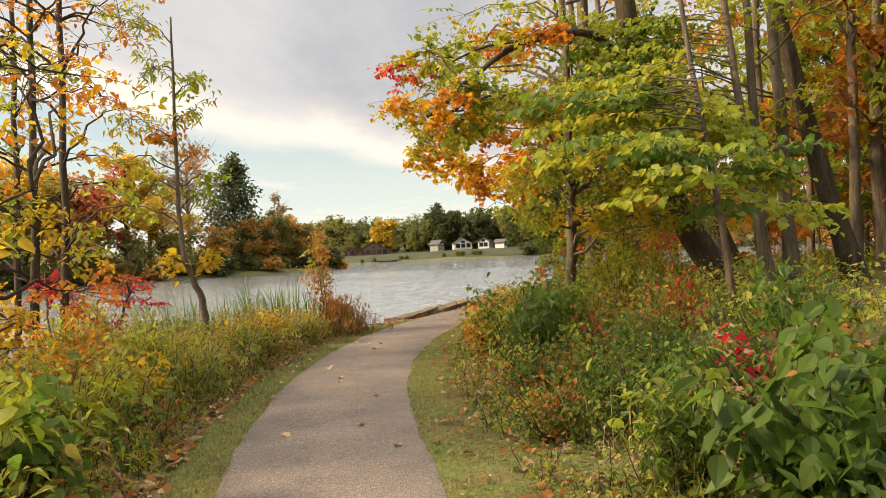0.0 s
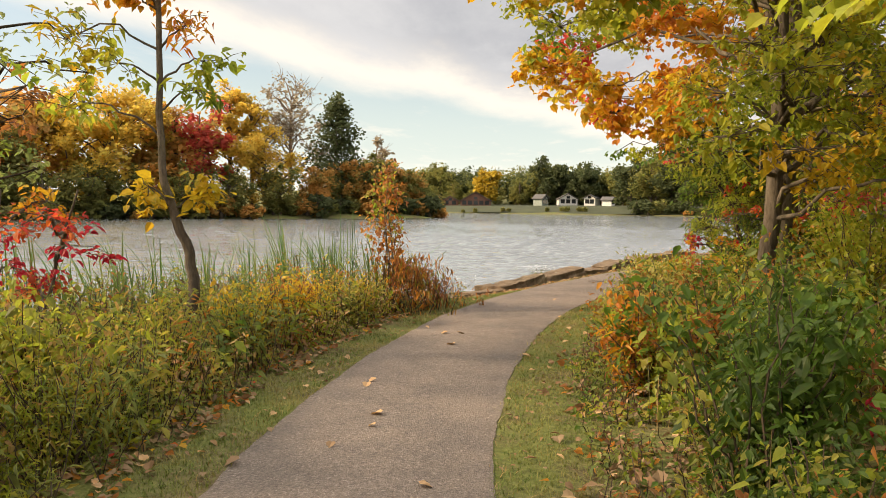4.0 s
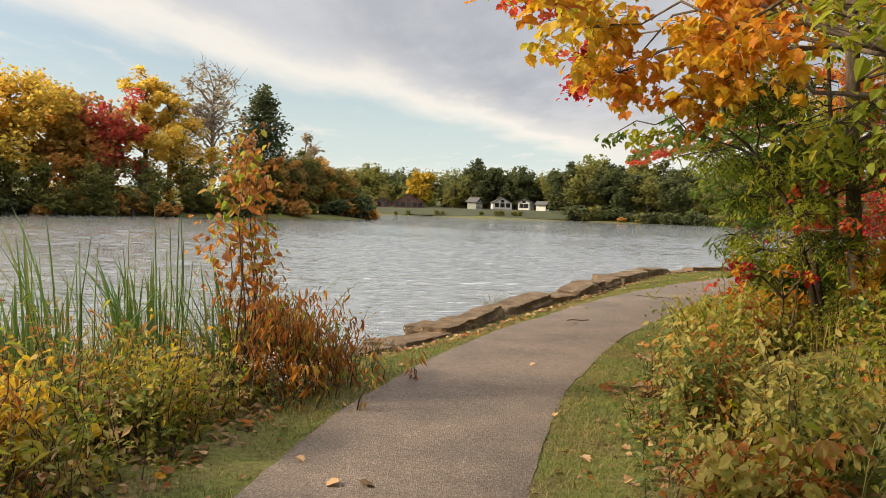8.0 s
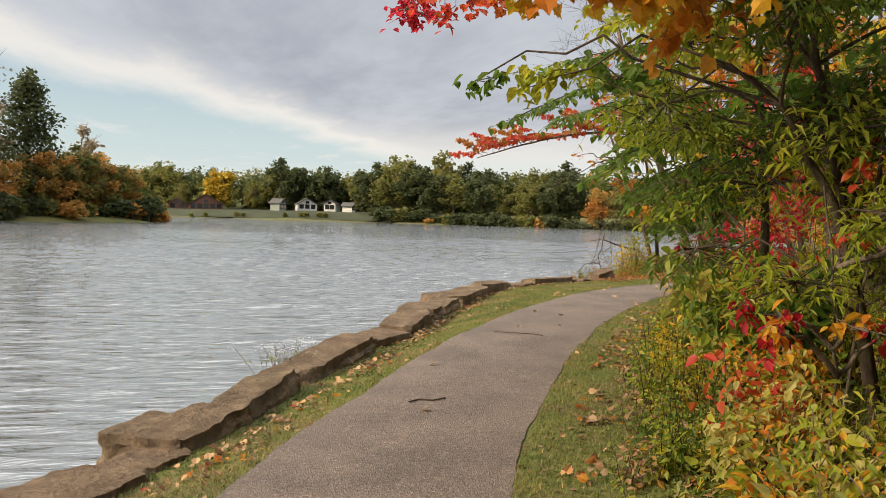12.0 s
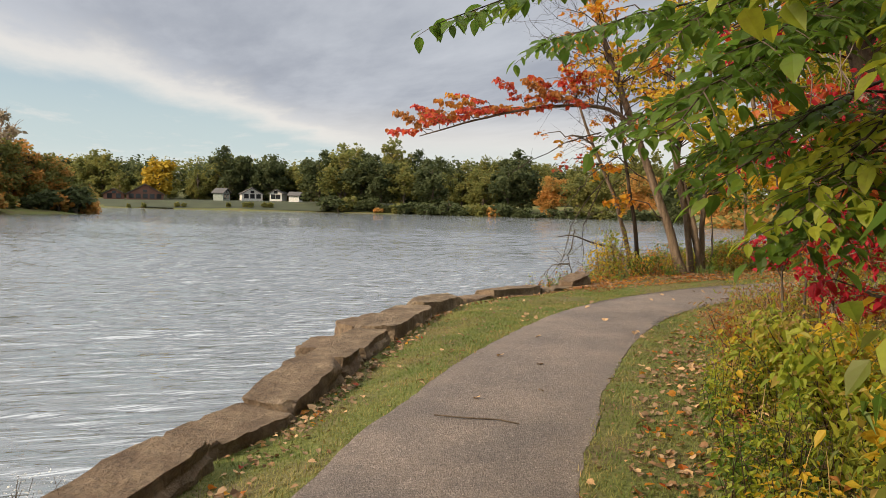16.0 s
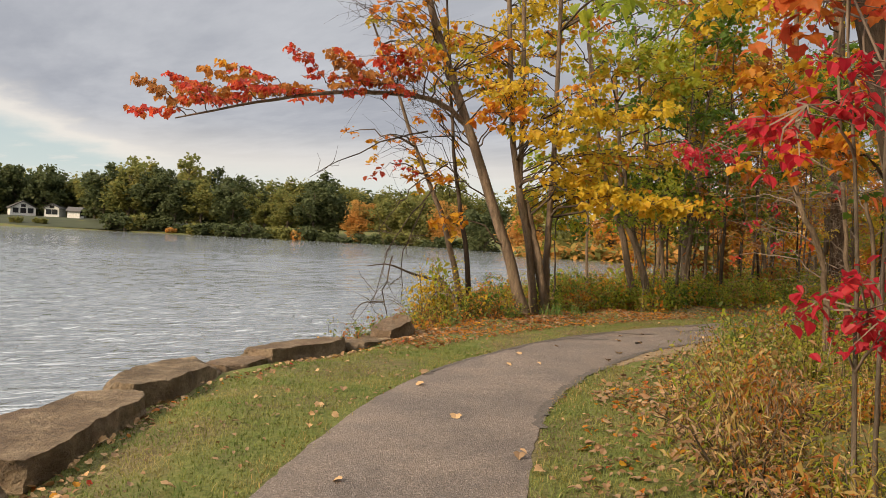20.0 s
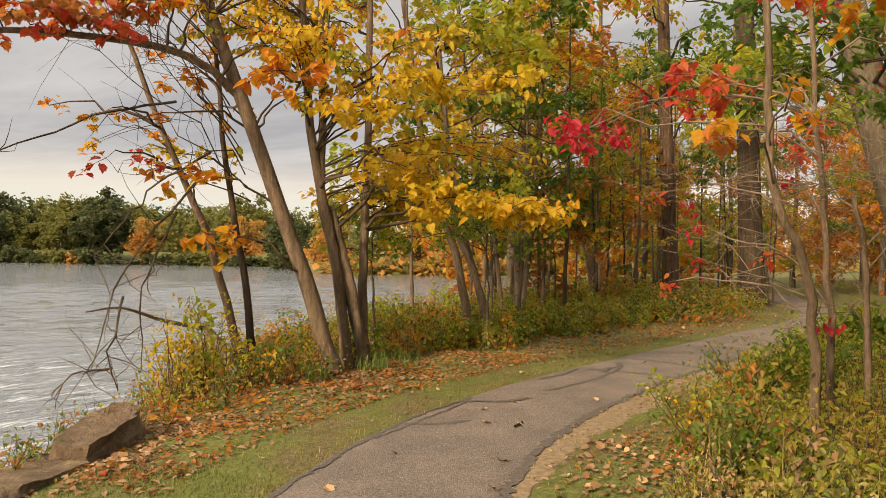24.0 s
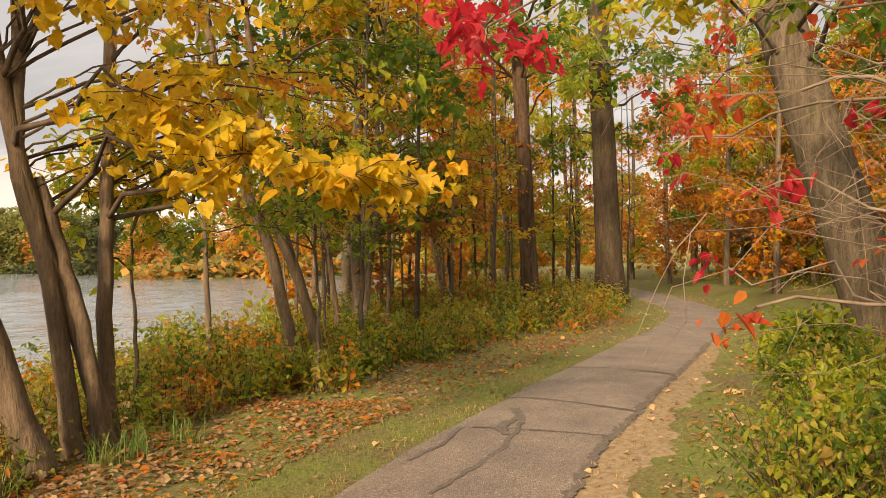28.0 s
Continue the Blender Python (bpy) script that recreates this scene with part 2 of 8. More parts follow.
def asphalt_material():
    m, t, b = material("asphalt", 0.88, 0, 0.3)
    grit = noise_of(t, 46, 5, 0.9)
    vor = node(t, "ShaderNodeTexVoronoi", Scale=85.0)
    co = t.nodes.new("ShaderNodeTexCoord")
    t.links.new(co.outputs["Object"], vor.inputs["Vector"])
    blot, wide = noise_of(t, 1.1, 5, 0.6), noise_of(t, 7, 4, 0.65)
    c = ramp(t, grit, [(0.3, (0.04, 0.033, 0.029)), (0.47, (0.155, 0.128, 0.112)), (0.56, (0.2, 0.166, 0.146)), (0.72, (0.52, 0.45, 0.4))])
    c = blend(t, 1.0, c, blend(t, span(t, blot, 0.3, 0.72), (0.82, 0.82, 0.84), (1.25, 1.2, 1.15)), "MULTIPLY")
    c = blend(t, span(t, wide, 0.52, 0.75, 0, 0.35), c, (0.075, 0.066, 0.06))
    t.links.new(c, b.inputs["Base Color"])
    h = maths(t, "ADD", grit, maths(t, "MULTIPLY", vor.outputs["Distance"], 0.8))
    bump(t, b, h, 0.9, 0.012)
    return m


ASPHALT = asphalt_material()
# dark tar of the cracks, also the painted shade at the path's edge
TAR_AND_SHADE, _t, _b = material("tar_and_edge_shade", 0.75, 0, 0.3)
_t.links.new(ramp(_t, noise_of(_t, 40, 4), [(0.35, (0.06, 0.05, 0.044)), (0.7, (0.14, 0.117, 0.102))]), _b.inputs["Base Color"])
bump(_t, _b, noise_of(_t, 120, 3), 0.5, 0.006)


def soil_material():
    m, t, b = material("soil_and_turf", 0.95, 0, 0.15)
    a, f = noise_of(t, 0.9, 5, 0.65), noise_of(t, 22, 5, 0.7)
    c = ramp(t, f, [(0.3, (0.06, 0.045, 0.025)), (0.55, (0.14, 0.105, 0.055)), (0.75, (0.22, 0.165, 0.095))])
    green = ramp(t, f, [(0.3, (0.06, 0.08, 0.02)), (0.7, (0.17, 0.18, 0.05))])
    c = blend(t, span(t, a, 0.36, 0.58, 0.1, 0.9), c, green)
    t.links.new(c, b.inputs["Base Color"])
    bump(t, b, f, 0.6, 0.03)
    return m


SOIL = soil_material()
DIRT, _t, _b = material("bare_dirt", 0.95, 0, 0.15)
_t.links.new(ramp(_t, noise_of(_t, 14, 6, 0.7), [(0.3, (0.13, 0.09, 0.057)), (0.7, (0.3, 0.225, 0.145))]), _b.inputs["Base Color"])
bump(_t, _b, noise_of(_t, 60, 5, 0.75), 0.4, 0.008)


def water_material():
    m, t, b = material("lake_water", 0.05, 0, 0.5)
    b.inputs["Base Color"].default_value = (0.125, 0.135, 0.14, 1)
    b.inputs["IOR"].default_value = 4.5
    co = t.nodes.new("ShaderNodeTexCoord")

    def waves(scale, turn, stretch, detail):
        mp = t.nodes.new("ShaderNodeMapping")
        mp.inputs["Rotation"].default_value = (0, 0, radians(turn))
        mp.inputs["Scale"].default_value = stretch
        t.links.new(co.outputs["Object"], mp.inputs[0])
        n = node(t, "ShaderNodeTexNoise", Scale=scale, Detail=detail, Roughness=0.55)
        t.links.new(mp.outputs[0], n.inputs["Vector"])
        return n.outputs[0]

    h = maths(t, "ADD", waves(1.6, 20, (0.2, 1.6, 1), 4), maths(t, "MULTIPLY", waves(4.6, 22, (0.22, 1.5, 1), 3), 0.5))
    h = maths(t, "MULTIPLY", h, maths(t, "ADD", maths(t, "MULTIPLY", waves(0.05, 20, (0.5, 1.6, 1), 4), 1.2), 0.3))
    bump(t, b, h, 1.0, 0.11)
    return m


WATER = water_material()


def stone_material():
    m, t, b = material("sandstone", 0.9, 0, 0.25)
    a, f = noise_of(t, 2.2, 6, 0.7), noise_of(t, 24, 6, 0.7)
    info = t.nodes.new("ShaderNodeObjectInfo")
    c = ramp(t, a, [(0.3, (0.05, 0.035, 0.022)), (0.47, (0.17, 0.122, 0.078)), (0.68, (0.38, 0.29, 0.19))])
    c = blend(t, maths(t, "MULTIPLY", info.outputs["Random"], 0.45), c, (0.2, 0.13, 0.09))
    c = blend(t, span(t, f, 0.44, 0.66, 0, 0.5), c, (0.085, 0.068, 0.05))
    t.links.new(c, b.inputs["Base Color"])
    bump(t, b, maths(t, "ADD", maths(t, "ADD", f, noise_of(t, 9, 5, 0.75)), maths(t, "MULTIPLY", a, 1.2)), 1.0, 0.055)
    return m


STONE = stone_material()


def plain(name, colour, rough=0.7, var=0.15, scale=3.0):
    m, t, b = material(name, rough)
    c = ramp(t, noise_of(t, scale, 4, 0.6), [(0.3, tuple(v * (1 - var) for v in colour)), (0.7, tuple(min(1, v * (1 + var)) for v in colour))])
    t.links.new(c, b.inputs["Base Color"])
    return m


SAGE_WALL = plain("grey_green_siding", (0.24, 0.27, 0.24))
WHITE_WALL, ROOF, BRICK_RED = plain("white_siding", (0.6, 0.59, 0.56)), plain("grey_shingle", (0.09, 0.085, 0.085), 0.9), plain("brown_brick", (0.17, 0.085, 0.06), 0.9)
GLASS, _t, _b = material("window_glass", 0.05, 0, 0.5)
_b.inputs["Base Color"].default_value = (0.02, 0.025, 0.03, 1)
LAWN = plain("far_lawn", (0.036, 0.042, 0.018), 0.95, 0.35, 0.12)


# ---- mesh tools ----
def np_mesh(name, verts, faces, mat, smooth=False):
    """A mesh from arrays; faces is a list of (n, k) index arrays."""
    me = bpy.data.meshes.new(name)
    verts = np.asarray(verts, np.float32).reshape(-1, 3)
    faces = [np.asarray(f, np.int32) for f in faces if len(f)]
    idx = np.concatenate([f.ravel() for f in faces])
    totals = np.concatenate([np.full(len(f), f.shape[1], np.int32) for f in faces])
    starts = np.r_[0, np.cumsum(totals)[:-1]].astype(np.int32)
    me.vertices.add(len(verts)), me.loops.add(len(idx)), me.polygons.add(len(totals))
    me.vertices.foreach_set("co", verts.ravel())
    me.loops.foreach_set("vertex_index", idx)
    me.polygons.foreach_set("loop_start", starts)
    me.polygons.foreach_set("use_smooth", np.full(len(totals), smooth, bool))
    me.update(calc_edges=True)
    if mat:
        me.materials.append(mat)
    return me


class Heap:
    """Gathers pieces of geometry for one mesh."""

    def __init__(self):
        self.v, self.f, self.n = [], {}, 0

    def add(self, verts, faces):
        verts = np.asarray(verts, float).reshape(-1, 3)
        for f in faces:
            f = np.asarray(f)
            self.f.setdefault(f.shape[1], []).append(f + self.n)
        self.v.append(verts)
        self.n += len(verts)

    def mesh(self, name, mat, origin=(0, 0, 0), smooth=False):
        return np_mesh(name, np.concatenate(self.v) - np.asarray(origin, float), [np.concatenate(f) for f in self.f.values()], mat, smooth)


def thing(name, at, label, category, group="", kind=""):
    ob = new(name)
    ob.location = at
    ob.empty_display_size = 0.2
    return tagged(ob, label, category, group, kind)


def part(name, me, parent, label=""):
    ob = new(name, me)
    ob.parent = parent
    return tagged(ob, label)


def unit(v):
    return v / np.maximum(np.linalg.norm(v, axis=-1, keepdims=True), 1e-9)


def tube(heap, pts, radii, sides=6, cap=True):
    pts = np.asarray(pts, float)
    radii = np.atleast_1d(np.asarray(radii, float))
    radii = np.interp(np.linspace(0, 1, len(pts)), np.linspace(0, 1, len(radii)), radii)
    d = unit(np.gradient(pts, axis=0))
    ref = np.array([0.0, 0, 1]) if abs(d[:, 2]).mean() < 0.8 else np.array([1.0, 0, 0])
    a = unit(np.cross(d, ref))
    b = np.cross(d, a)
    th = np.arange(sides) * 2 * np.pi / sides
    ring = pts[:, None] + radii[:, None, None] * (np.cos(th)[None, :, None] * a[:, None] + np.sin(th)[None, :, None] * b[:, None])
    i, j = np.arange(len(pts) - 1)[:, None] * sides, np.arange(sides)[None]
    k = (j + 1) % sides
    quads = np.stack([i + j, i + k, i + sides + k, i + sides + j], -1).reshape(-1, 4)
    heap.add(ring, [quads])


def curve_pts(a, b, n=6, rise=0.0, wobble=0.0, rng=None):
    """A line from a to b that bows upwards and wanders a little."""
    a, b = np.asarray(a, float), np.asarray(b, float)
    s = np.linspace(0, 1, n)[:, None]
    p = a + (b - a) * s + np.array([0, 0, 1.0]) * rise * 4 * s * (1 - s)
    if rng is not None and wobble:
        w = rng.normal(0, wobble, (n, 3))
        w[0] = w[-1] = 0
        p = p + w
    return p


def smooth_line(pts, per=6):
    """Catmull-Rom through points."""
    p = np.asarray(pts, float)
    p = np.concatenate([[2 * p[0] - p[1]], p, [2 * p[-1] - p[-2]]])
    out, s = [], np.linspace(0, 1, per, endpoint=False)[:, None]
    for i in range(1, len(p) - 2):
        a, b, c, d = p[i - 1 : i + 3]
        out.append(0.5 * (2 * b + (c - a) * s + (2 * a - 5 * b + 4 * c - d) * s**2 + (3 * b - a - 3 * c + d) * s**3))
    return np.concatenate(out + [p[-2:-1]])


# leaf outlines: x across, y along the blade, z up
def _leaf(points, fold=0.12):
    pts = np.array([(x, y, abs(x) * fold * 2 - 0.25 * y * y) for x, y in points])
    return pts


LEAF4 = (_leaf([(0, 0), (-0.3, 0.45), (0, 1), (0.3, 0.45)]), [np.array([[0, 2, 1], [0, 3, 2]])])
LEAF6 = (_leaf([(0, 0), (-0.3, 0.25), (-0.26, 0.62), (0, 1), (0.26, 0.62), (0.3, 0.25)]), [np.array([[0, 3, 2, 1], [0, 5, 4, 3]])])
HEART = (_leaf([(0, 0), (-0.28, -0.06), (-0.46, 0.2), (-0.34, 0.62), (0, 1), (0.34, 0.62), (0.46, 0.2), (0.28, -0.06)]), [np.array([[0, 4, 3, 2, 1], [0, 7, 6, 5, 4]])])
_mp = [(0, 0), (-0.27, -0.05), (-0.38, 0.16), (-0.54, 0.42), (-0.4, 0.5), (-0.36, 0.74), (-0.2, 0.74), (0, 1.0), (0.2, 0.74), (0.36, 0.74), (0.4, 0.5), (0.54, 0.42), (0.38, 0.16), (0.27, -0.05), (0, 0.4)]
MAPLE = (_leaf(_mp, 0.15), [np.array([[14, i + 1, i] for i in range(13)] + [[14, 0, 13]])])
LANCE = (_leaf([(0, 0), (-0.13, 0.35), (0, 1), (0.13, 0.35)], 0.4), [np.array([[0, 2, 1], [0, 3, 2]])])
OVAL = (np.array([(0, 0, 0), (0, 0.36, -0.02), (0, 0.72, -0.08), (0, 1.05, -0.2), (-0.2, 0.16, 0.03), (-0.29, 0.45, 0.03), (-0.19, 0.77, -0.05), (0.2, 0.16, 0.03), (0.29, 0.45, 0.03), (0.19, 0.77, -0.05)]),
        [np.array([[0, 1, 5, 4], [1, 2, 6, 5], [7, 8, 1, 0], [8, 9, 2, 1]]), np.array([[2, 3, 6], [9, 3, 2]])])
CARD = (np.array([(-0.5, 0, 0), (0.5, 0.1, 0.1), (0.4, 0.9, 0.0), (-0.45, 1.0, -0.1)]), [np.array([[0, 1, 2, 3]])])


def leaves(heap, at, size, shape, rng, droop=0.35, flat=0.6, heading=None):
    """Blades at the given places; droop: how far they hang; flat: how level their faces are."""
    at = np.asarray(at, float).reshape(-1, 3)
    n = len(at)
    if not n:
        return
    az = rng.uniform(0, 2 * np.pi, n) if heading is None else heading + rng.normal(0, 0.5, n)
    dz = -droop + rng.normal(0, 0.4, n)
    y = unit(np.stack([np.cos(az), np.sin(az), dz], -1))
    up = unit(np.stack([rng.normal(0, 1 - flat, n), rng.normal(0, 1 - flat, n), np.ones(n)], -1))
    x = unit(np.cross(y, up))
    z = np.cross(x, y)
    s = (np.broadcast_to(size, (n,)) * np.clip(np.exp(rng.normal(-0.06, 0.3, n)), 0.45, 1.6))[:, None, None]
    tv, tf = shape
    v = at[:, None] + s * (tv[None, :, :1] * x[:, None] + tv[None, :, 1:2] * y[:, None] + tv[None, :, 2:] * z[:, None])
    k = len(tv)
    heap.add(v, [(f[None] + (np.arange(n) * k)[:, None, None]).reshape(-1, f.shape[1]) for f in tf])


def in_ball(n, rng):
    v = unit(rng.normal(0, 1, (n, 3)))
    return v * rng.uniform(0, 1, (n, 1)) ** 0.45


def clump(crown, wood, centre, radius, n, size, shape, rng, per=12, droop=0.35, flat=0.6, twigs=True, hang=0.15):
    """A spray of twigs with leaves along them, in an ellipsoid."""
    radius = np.broadcast_to(np.asarray(radius, float), (3,))
    m = max(1, int(n / per))
    out = in_ball(m, rng)
    start = np.asarray(centre) + out * radius * 0.55
    reach = unit(out + rng.normal(0, 0.55, (m, 3))) * radius * rng.uniform(0.35, 0.7, (m, 1))
    reach[:, 2] -= hang * radius[2] * rng.uniform(0, 1, m)
    s = rng.uniform(0.05, 1.0, (m, per, 1))
    at = start[:, None] + reach[:, None] * s + rng.normal(0, 0.45, (m, per, 3)) * np.mean(size)
    at[..., 2] -= (s[..., 0] ** 2) * 0.12 * radius[2]
    leaves(crown, at.reshape(-1, 3), size, shape, rng, droop, flat)
    if twigs and wood is not None:
        for a, r in zip(start, reach):
            root = np.asarray(centre)
            tube(wood, [root, a, a + r * 0.5, a + r * 0.95 - np.array([0, 0, 0.1]) * radius[2]], [0.005, 0.0045, 0.0035, 0.0015], 3)


def grow(name, base, trunks, clumps, label, category="tree", bark=BARK, mat=None, seed=0, group="", limb_r=0.028, twigs=True, sides=9, joined=False, twig_mat=None, names=("trunk", "limb", "crown")):
    """A tree: trunks as (points, r0, r1); clumps as (centre, radius, count, size, shape, material[, droop]). Each clump hangs on a limb."""
    rng = np.random.default_rng(seed)
    ob = thing(name, base, label, category, group)
    spines, h = [], Heap()
    for pts, r0, r1 in trunks:
        line = smooth_line(pts, 5) + 0
        line[1:-1, :2] += rng.normal(0, 0.012, (len(line) - 2, 2))
        rad = np.linspace(1, 0, len(line)) ** 0.8 * (r0 - r1) + r1
        rad[0] *= 1.35
        rad[1] *= 1.12
        h = h if joined else Heap()
        tube(h, line, rad, sides)
        if not joined:
            part(names[0], h.mesh("trunk", bark, base, True), ob)
        spines.append(line)
    spine = np.concatenate(spines)
    crowns, sprays = {}, Heap()
    for c in clumps:
        wood = h if joined else Heap()
        centre, radius, n, size, shape, m = c[:6]
        droop = c[6] if len(c) > 6 else 0.35
        centre = np.asarray(centre, float)
        gap = np.linalg.norm(spine - centre, axis=1) + 2.0 * np.maximum(0, spine[:, 2] - centre[2] + 0.2)
        root = spine[gap.argmin()]
        far = np.linalg.norm(centre - root)
        if far > 0.03:
            line = curve_pts(root, centre, 7, 0.12 * far, 0.035 * far, rng)
            tube(wood, line, np.linspace(min(limb_r, 0.012 + 0.012 * far), 0.007, 7), 5)
        clump(crowns.setdefault(m, Heap()), (h if joined else sprays) if twigs else None, centre, radius, n, size, shape, rng, droop=droop)
        if wood.n and not joined:
            part(names[1], wood.mesh("limb", twig_mat or bark, base, True), ob)
    if sprays.n:
        tagged(part("twig", sprays.mesh("twigs", twig_mat or bark, base), ob), "thin twigs through the foliage", kind="stuff")
    if joined:
        part(names[0], h.mesh("trunk", bark, base, True), ob)
    for m, h in crowns.items():
        part(names[2], h.mesh("crown", L[m], base), ob)
    return ob


# ---- plan ----
WATER_Z = -0.6
CENTRE = smooth_line([(1.9, -14), (1.45, -8), (1.0, -2), (0.72, 2), (0.42, 5.2), (0.25, 7.2), (0.19, 9.6), (0.36, 12.3), (0.75, 14.7), (1.25, 16.7), (2.15, 19.1), (2.82, 20.5), (4.42, 23.46), (5.48, 25.1), (6.58, 26.68), (7.92, 28.33), (9.9, 30.33), (12.3, 31.85), (14.35, 32.75), (17.3, 33.45), (20.1, 33.85), (26.3, 34.55), (31.0, 35.1), (36.0, 36.4), (44.4, 40.55), (52, 45), (62, 52)], 14)
HALF = 0.8
_step = np.r_[0, np.cumsum(np.linalg.norm(np.diff(CENTRE, axis=0), axis=1))]
LENGTH = _step[-1]


def along(s):
    """Centre of the path and the way to its lake side, s metres from its start."""
    s = np.asarray(s, float)
    p = np.stack([np.interp(s, _step, CENTRE[:, i]) for i in (0, 1)], -1)
    q = np.stack([np.interp(s + 0.2, _step, CENTRE[:, i]) for i in (0, 1)], -1)
    o = np.stack([np.interp(s - 0.2, _step, CENTRE[:, i]) for i in (0, 1)], -1)
    d = unit(q - o)
    return p, np.stack([-d[..., 1], d[..., 0]], -1)


def s_at(x, y):
    return float(_step[np.hypot(CENTRE[:, 0] - x, CENTRE[:, 1] - y).argmin()])


_lake = along(_step)[1]
NEAR = np.array([(-14, -60), (-9, -20), (-7, 0), (-6, 9), (-5, 13), (-3.4, 16), (-1.9, 18), (-0.6, 19.3), (0.35, 20.7), (1.5, 22.9), (2.7, 25.2), (4.2, 28), (5.3, 30.4), (6.4, 32.3), (8.2, 33.9), (10.5, 35.1), (12.3, 36.9), (13.4, 38.7), (16.5, 41.0), (21.5, 43.2), (28, 45.8), (36, 48.6), (44, 53), (52, 60), (80, 66), (400, 80), (400, -60)], float)
FAR_LAND = np.array([(-400, 300), (-60, 245), (-30, 226), (0, 207), (22, 195), (50, 181), (72, 171), (92, 163), (98, 148), (86, 118), (66, 100), (74, 90), (110, 80), (420, 74), (2400, 74), (2400, 2400), (-2400, 2400), (-2400, 300)], float)
ISLE = np.array([(-8, 134), (-17, 124), (-29, 113), (-45, 104), (-64, 96), (-100, 70), (-240, 20), (-240, 170), (-60, 165), (-20, 150)], float)


def signed(poly, x, y):
    """Distance into a polygon, negative outside it."""
    x, y = np.asarray(x, float).ravel(), np.asarray(y, float).ravel()
    best, inside = np.full(x.shape, 1e9), np.zeros(x.shape, bool)
    for (ax, ay), (bx, by) in zip(poly, np.roll(poly, -1, 0)):
        ex, ey = bx - ax, by - ay
        t = np.clip(((x - ax) * ex + (y - ay) * ey) / (ex * ex + ey * ey), 0, 1)
        best = np.minimum(best, np.hypot(x - ax - t * ex, y - ay - t * ey))
        if ey:
            inside ^= ((ay > y) != (by > y)) & (x < ex * (y - ay) / ey + ax)
    return np.where(inside, best, -best)


def ease(v, a, b):
    t = np.clip((v - a) / (b - a), 0, 1)
    return t * t * (3 - 2 * t)


def ground_z(x, y):
    x, y = np.asarray(x, float).ravel(), np.asarray(y, float).ravel()
    d = signed(NEAR, x, y)
    off = np.full(x.shape, 99.0)
    close = (x > -16) & (x < 66) & (y > -16) & (y < 56)
    gap = np.hypot(x[close, None] - CENTRE[None, ::3, 0], y[close, None] - CENTRE[None, ::3, 1])
    at = gap.argmin(1) * 3
    off[close] = gap.min(1)
    side = (x[close] - CENTRE[at, 0]) * _lake[at, 0] + (y[close] - CENTRE[at, 1]) * _lake[at, 1]
    bank = np.zeros(x.shape)
    bank[close] = ease(-side, 2.0, 5.6) * np.interp(_step[at], [0, s_at(5.5, 25), s_at(10, 30.4), LENGTH], [0.75, 0.7, 0.3, 0.2])
    roll = 0.05 * np.sin(x * 1.7 + 0.6 * y) * np.sin(y * 1.3 - 0.4 * x) + 0.03 * np.sin(3.9 * x + 1.1) * np.sin(3.3 * y)
    near = -0.9 + 0.72 * ease(d, -0.4, 0.5) + 0.166 * ease(d, 0.55, 1.9) + (roll + 0.012 * np.clip(off - 3, 0, 40)) * ease(off, 1.0, 3.0) * ease(d, 0.3, 1.5)
    near = near - 0.25 * np.clip(-d, 0, 8) + bank
    f = signed(FAR_LAND, x, y)
    far = np.where(f > 0, -0.75 + 0.14 * np.clip(f, 0, 14) + 0.02 * np.clip(f - 14, 0, 400) + 4 * ease(f, 60, 160), -1.0 + 0.1 * np.clip(f, -8, 0))
    i = signed(ISLE, x, y)
    isle = np.where(i > 0, -0.75 + 0.16 * np.clip(i, 0, 10), -1.0 + 0.1 * np.clip(i, -8, 0))
    return np.maximum(np.maximum(near, far), isle)


def gz(x, y):
    return float(ground_z([x], [y])[0])


def axis(lo, hi, fine, out, n):
    g = np.geomspace(1, out, n) - 1
    return np.concatenate([lo - g[:0:-1], np.arange(lo, hi, fine), hi + g])


